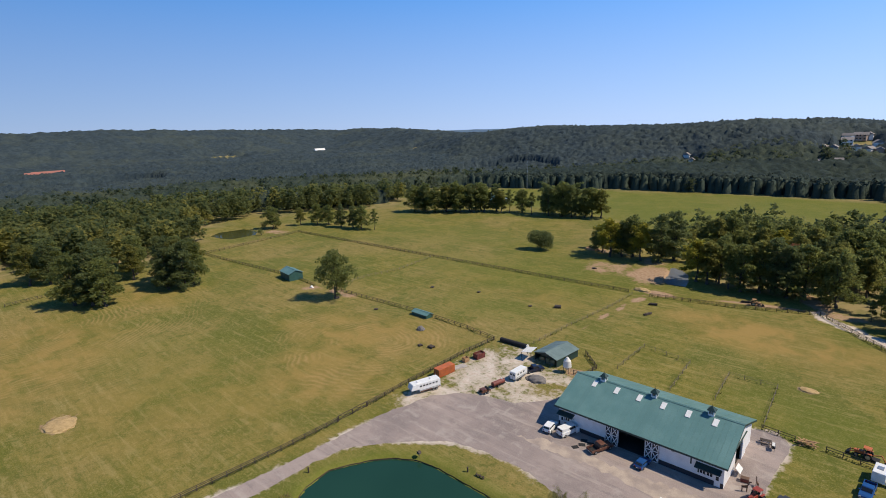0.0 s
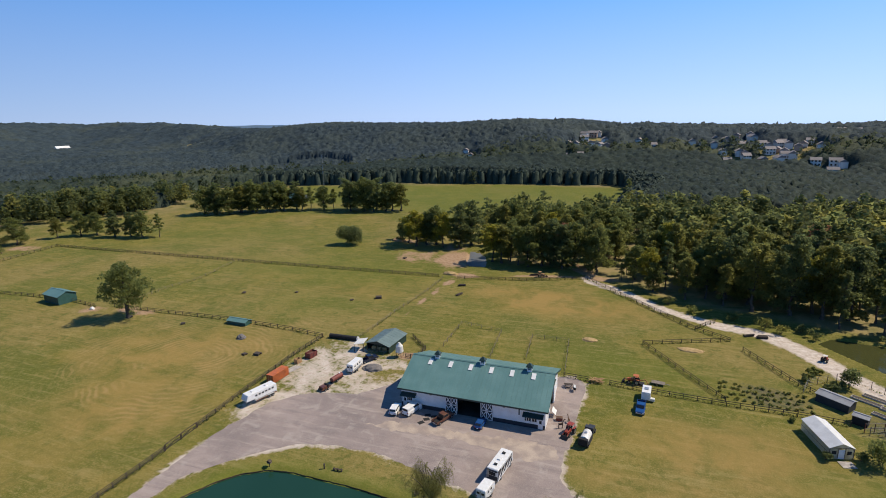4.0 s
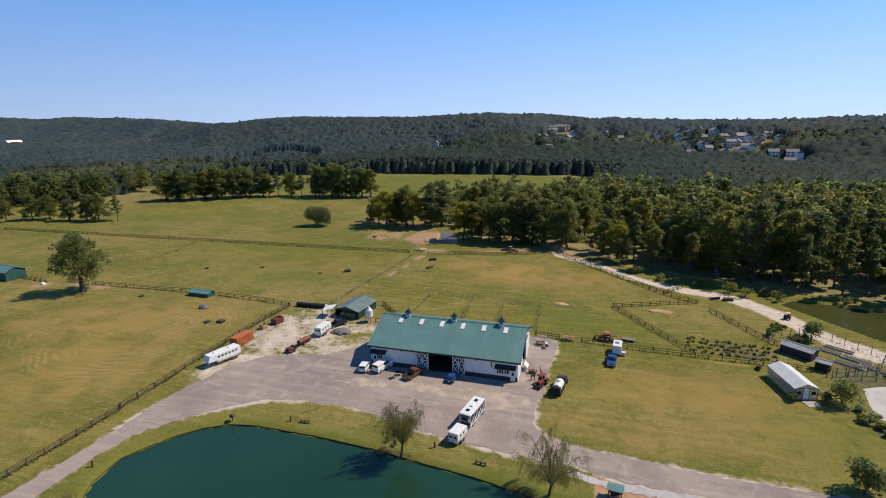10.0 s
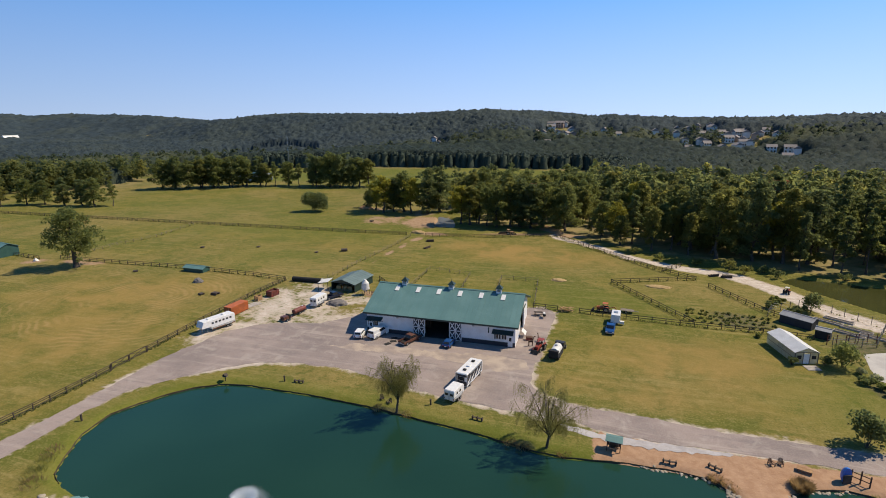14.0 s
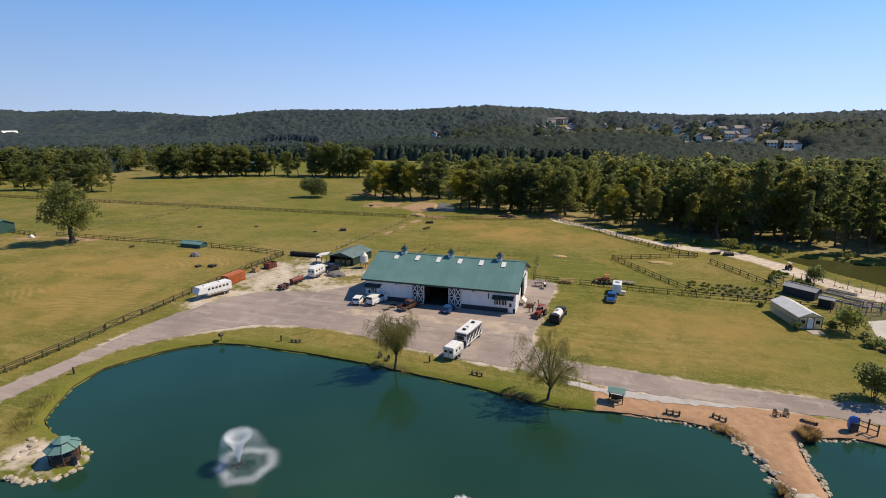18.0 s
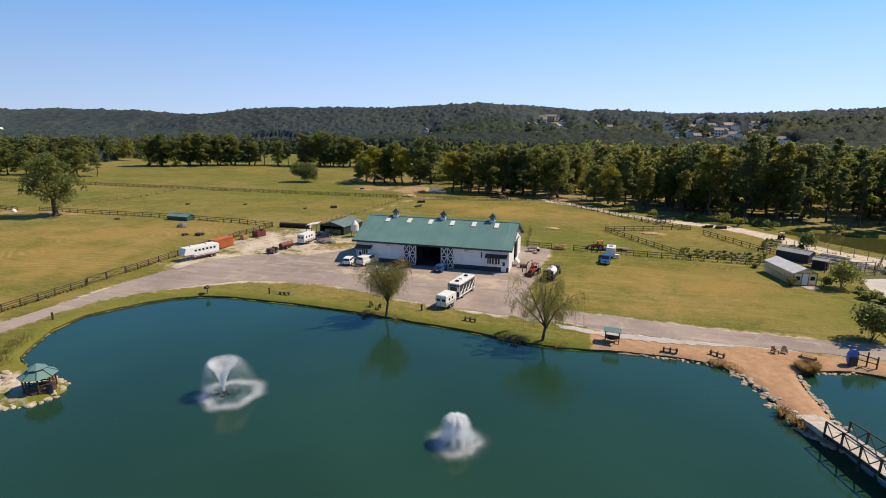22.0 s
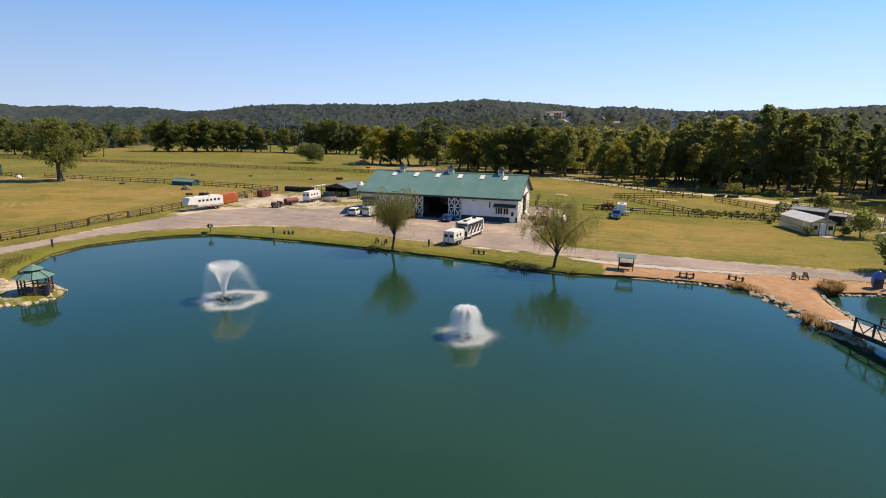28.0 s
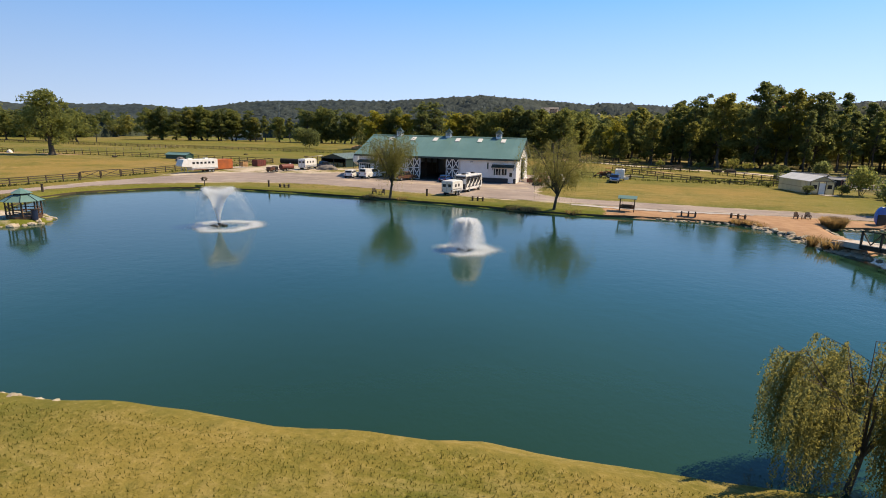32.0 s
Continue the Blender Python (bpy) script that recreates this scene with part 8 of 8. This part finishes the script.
# ---------------------------------------------------------------- fountains
def spray_material():
    m, nt, p = nodes_of("white_spray")
    p.inputs["Base Color"].default_value, p.inputs["Roughness"].default_value = (0.9, 0.92, 0.94, 1), 0.4
    tr, ms = nt.nodes.new("ShaderNodeBsdfTranslucent"), nt.nodes.new("ShaderNodeMixShader")
    tr.inputs["Color"].default_value = (0.92, 0.94, 0.96, 1)
    ms.inputs[0].default_value = 0.5
    nt.links.new(p.outputs[0], ms.inputs[1])
    nt.links.new(tr.outputs[0], ms.inputs[2])
    nt.links.new(ms.outputs[0], nt.nodes["Material Output"].inputs["Surface"])
    return m


M_SPRAY = spray_material()


def drops(rng, pos, size, way=None, stretch=1.0):
    """Slivers of water; with a way given they are drawn out along it."""
    n = len(pos)
    a, b = rng.normal(size=(n, 3)), rng.normal(size=(n, 3))
    if way is not None:
        a = way + a * 0.12
        b = np.cross(a, b)
    s = (size * rng.uniform(0.4, 1.3, n))[:, None]
    a, b = a / np.linalg.norm(a, axis=1)[:, None] * s * stretch, b / np.linalg.norm(b, axis=1)[:, None] * s
    return np.stack([pos - a, pos - b, pos + a, pos + b], 1).reshape(-1, 3)


def fountain(label, x, y, top, lo, hi, count, foam, ring, seed, wind=(0, 0), rising=0.5, drop=0.026, froth=0.5, jets=0, stretch=9.0):
    """Jets thrown at angles lo to hi from upright; the drops fall back into a ring of foam."""
    rng = np.random.default_rng(seed)
    t = thing("fountain", label, "fountain", (x, y, WATER_Z))
    a, tilt_ = rng.uniform(0, 6.283, count), np.radians(rng.uniform(lo, hi, count))
    if jets:
        a = np.where(rng.random(count) < 0.75, np.round(a / 6.283 * jets) / jets * 6.283 + rng.normal(0, 0.10, count), a)
    v0 = math.sqrt(2 * 9.81 * top) * rng.uniform(0.93, 1.02, count) / np.cos(np.radians((lo + hi) / 2))
    vz, vr = v0 * np.cos(tilt_), v0 * np.sin(tilt_)
    tau = np.where(rng.random(count) < rising, rng.random(count) ** 0.8 * 0.5, 0.45 + 0.55 * rng.random(count)) * 2 * vz / 9.81
    rr, zz = vr * tau, vz * tau - 4.905 * tau ** 2
    drift = (tau / tau.max()) ** 2
    jit = 0.015 + 0.09 * (tau / tau.max()) ** 1.5
    pos = np.stack([np.cos(a) * rr + drift * wind[0], np.sin(a) * rr + drift * wind[1], np.maximum(zz, 0.02) + 0.15], -1) + rng.normal(size=(count, 3)) * jit[:, None]
    pos[:, 2] = np.maximum(pos[:, 2], 0.03)
    way = np.stack([np.cos(a) * vr, np.sin(a) * vr, vz - 9.81 * tau], -1)
    q = drops(rng, pos, drop, way / np.linalg.norm(way, axis=1)[:, None], stretch)
    q[:, 2] = np.maximum(q[:, 2], 0.012)
    new("spray", fast_mesh("spray", q, np.arange(len(q)).reshape(-1, 4), M_SPRAY)).parent = t
    # foam: a bright outer ring that thins towards the nozzle, ragged outwards
    af = rng.uniform(0, 6.283, foam)
    wob = 1 + 0.07 * np.sin(3 * af + seed) + 0.05 * np.sin(7 * af)
    inner = rng.random(foam) < froth
    rf = np.where(inner, ring[1] * rng.uniform(0.15, 1.0, foam) ** 0.6, ring[0] + (ring[1] - ring[0]) * rng.normal(0.6, 0.55, foam) + np.abs(rng.normal(0, 0.10, foam))) * wob
    pos = np.stack([np.cos(af) * rf + wind[0] * 0.9, np.sin(af) * rf + wind[1] * 0.9, np.abs(rng.normal(0, 0.03, foam)) + 0.012], -1)
    q = drops(rng, pos, 0.021)
    q[:, 2] = np.clip(q[:, 2], 0.012, 0.3)
    new("foam", fast_mesh("foam", q, np.arange(len(q)).reshape(-1, 4), M_SPRAY)).parent = t
    part("nozzle", bar((0, 0, -0.3), (0, 0, 0.3), 0.12, 10), M_BLACK, t)
    for k in range(4):
        c, s = math.cos(k * 1.571 + 0.4) * 0.5, math.sin(k * 1.571 + 0.4) * 0.5
        fl = part("float", box(c - 0.2, c + 0.2, s - 0.2, s + 0.2, -0.15, 0.12, 0.06), M_BLACK, t)
        part("lamp", bar((c, s, 0.12), (c, s, 0.2), 0.09, 8), M_STEEL, fl)
    return t


fountain("pond fountain throwing a tall flared white jet", -6.5, -51.15, 3.35, 9.5, 12.5, 76000, 34000, (2.1, 2.75), 401, (0.75, 0.3), 0.80, 0.0052, 0.12)
fountain("pond fountain spraying a round white dome", 17.6, -52.7, 2.25, 2, 10.5, 62000, 24000, (1.2, 2.0), 402, (0.1, 0.1), 0.5, 0.0125, 0.4, 8, 4.5)

# grass blades on the near shore
def grass_blades():
    rng = np.random.default_rng(501)
    n = 42000
    x, y = rng.uniform(-2, 34, n), rng.uniform(-90, -77.6, n)
    ok = inside(POND, x, y) < -0.5
    x, y = x[ok], y[ok]
    n = len(x)
    a, h = rng.uniform(0, 6.28, n), rng.uniform(0.02, 0.075, n)
    lean = rng.normal(0, 0.5, (n, 2)) * h[:, None]
    w = np.stack([np.cos(a), np.sin(a), 0 * a], -1) * 0.018
    foot = np.stack([x, y, 0 * x - 0.03], -1)
    z0 = np.clip(-0.35 * (1.2 + inside(POND, x, y)), -0.3, 0)
    foot[:, 2] += z0
    tip = foot + np.stack([lean[:, 0], lean[:, 1], h + 0.03], -1)
    v = np.stack([foot - w, foot + w, tip + w * 0.3, tip - w * 0.3], 1).reshape(-1, 3)
    ob = new("grass", fast_mesh("grass", v, np.arange(n * 4).reshape(-1, 4), M_GRASSBLADE))
    return tagged(ob, "short mixed green and straw grass on the near shore", "grass", kind="stuff")


M_GRASSBLADE = foliage("grass_blades", (0.115, 0.115, 0.022), (0.240, 0.195, 0.062), glow=(0.35, 0.30, 0.06))
grass_blades()


def fence_weeds():
    """Uncut grass and weeds standing along the pasture fences."""
    rng = np.random.default_rng(612)
    feet = []
    for pts, thick in FENCE_LINES:
        for (ax, ay), (bx, by) in zip(pts, pts[1:]):
            length = math.hypot(bx - ax, by - ay)
            n = int(length * (14 if thick else 4))
            k = rng.random(n)
            patchy = 0.5 + 0.5 * np.sin(k * length * 0.35 + ax) * np.sin(k * length * 0.11)
            k = k[rng.random(n) < 0.45 + 0.55 * patchy]
            off = rng.normal(0, 0.20, len(k))
            feet.append(np.stack([ax + (bx - ax) * k - (by - ay) / length * off, ay + (by - ay) * k + (bx - ax) / length * off], -1))
    p = np.concatenate(feet)
    n = len(p)
    a, h = rng.uniform(0, 6.28, n), rng.uniform(0.08, 0.32, n)
    w = np.stack([np.cos(a), np.sin(a), 0 * a], -1) * (h * rng.uniform(0.4, 0.8, n))[:, None]
    foot = np.stack([p[:, 0], p[:, 1], 0 * a - 0.02], -1)
    tip = foot + np.stack([rng.normal(0, 0.3, n) * h, rng.normal(0, 0.3, n) * h, h], -1)
    v = np.stack([foot - w * 0.5, foot + w * 0.5, tip + w * 0.6, tip - w * 0.6], 1).reshape(-1, 3)
    ob = new("fence_weeds", fast_mesh("fence_weeds", v, np.arange(n * 4).reshape(-1, 4), M_WEED))
    return tagged(ob, "uncut green weeds standing along the pasture fences", "weeds", kind="stuff")


M_WEED = foliage("weed_leaves", (0.085, 0.100, 0.030), (0.190, 0.190, 0.060))
fence_weeds()

# ---------------------------------------------------------------- far things
M_HOUSE = plain("pale_house_wall", (0.80, 0.79, 0.77), (0.70, 0.66, 0.60), 0.05, 0.8)
M_HOUSEROOF = plain("grey_shingle", (0.22, 0.20, 0.19), (0.30, 0.26, 0.24), 0.05, 0.9)
M_TANHOUSE = plain("tan_house_wall", (0.46, 0.34, 0.26), (0.40, 0.26, 0.20), 0.05, 0.8)
M_TERRACOTTA = plain("red_tile_roof", (0.34, 0.13, 0.10), (0.28, 0.12, 0.09), 0.05, 0.9)


def house(x, y, turn, w, d, h, wall, roofing, label):
    z = float(hill(x, y)) - 0.6
    t = thing("house", label, "house", (x, y, z), turn)
    part("wall", box(-w / 2, w / 2, -d / 2, d / 2, 0, h), wall, t)
    part("roof", prism([(-d / 2 - 0.6, h - 0.2), (0, h + d * 0.33), (d / 2 + 0.6, h - 0.2)], -w / 2 - 0.5, w / 2 + 0.5), roofing, t)
    for k in range(3):
        for zz in ((1.0, 3.9) if h > 5 else (1.0,)):
            xx = -w / 2 + (k + 0.5) * w / 3
            wn = part("window", box(xx - 0.6, xx + 0.6, -d / 2 - 0.06, -d / 2 + 0.02, zz, zz + 1.5), M_GLASS, t)
            part("frame", box(xx - 0.7, xx + 0.7, -d / 2 - 0.1, -d / 2 - 0.05, zz - 0.12, zz), M_CREAM, wn)
    return t


for x, y in HOUSES:
    srng.seed(int(x * 7 + y))
    house(x, y, srng.choice([90, 0, 90]) + srng.uniform(-25, 25), srng.uniform(5.5, 8.5), srng.uniform(5.5, 7), srng.choice([3.6, 4.8, 5.4]), srng.choice([M_HOUSE, M_HOUSE, M_HOUSE, M_TANHOUSE]), M_HOUSEROOF, "pale house among trees on the far hillside")
for x, y, w in ((-980, 98, 34), (-978, 112, 22), (-965, 80, 20)):
    house(x, y, 80, w, 14, 5.8, M_TANHOUSE, M_TERRACOTTA, "long tan building with a red roof beyond the woods")
for x, y, w in ((-945, 138, 16), (-940, 64, 16), (-930, 118, 12), (-1060, 660, 24)):
    house(x, y, 75, w, 12, 4.5, M_HOUSE, M_HOUSE, "long white building beyond the woods")
mast = thing("radio_mast", "thin grey lattice mast standing beyond the field", "mast", (-226, 305, 0))
for k in range(3):
    c, s = math.cos(k * 2.094) * 0.45, math.sin(k * 2.094) * 0.45
    part("leg", bar((c, s, -0.2), (c * 0.5, s * 0.5, 27), 0.07, 5), M_STEEL, mast)
for k in range(13):
    z = 1 + k * 2
    p_ = [(math.cos(j * 2.094) * 0.45 * (1 - z / 54), math.sin(j * 2.094) * 0.45 * (1 - z / 54), z) for j in range(3)]
    bm = bmesh.new()
    for j in range(3):
        bar(p_[j], (p_[(j + 1) % 3][0], p_[(j + 1) % 3][1], z + 1.6), 0.04, 4, bm)
    part("brace", bm, M_STEEL, mast)

# ---------------------------------------------------------------- true size
for ob in list(scene.objects):
    if ob.parent is None and ob not in (cam, sun_lamp):
        ob.matrix_basis = Matrix.Scale(SCALE, 4) @ ob.matrix_basis
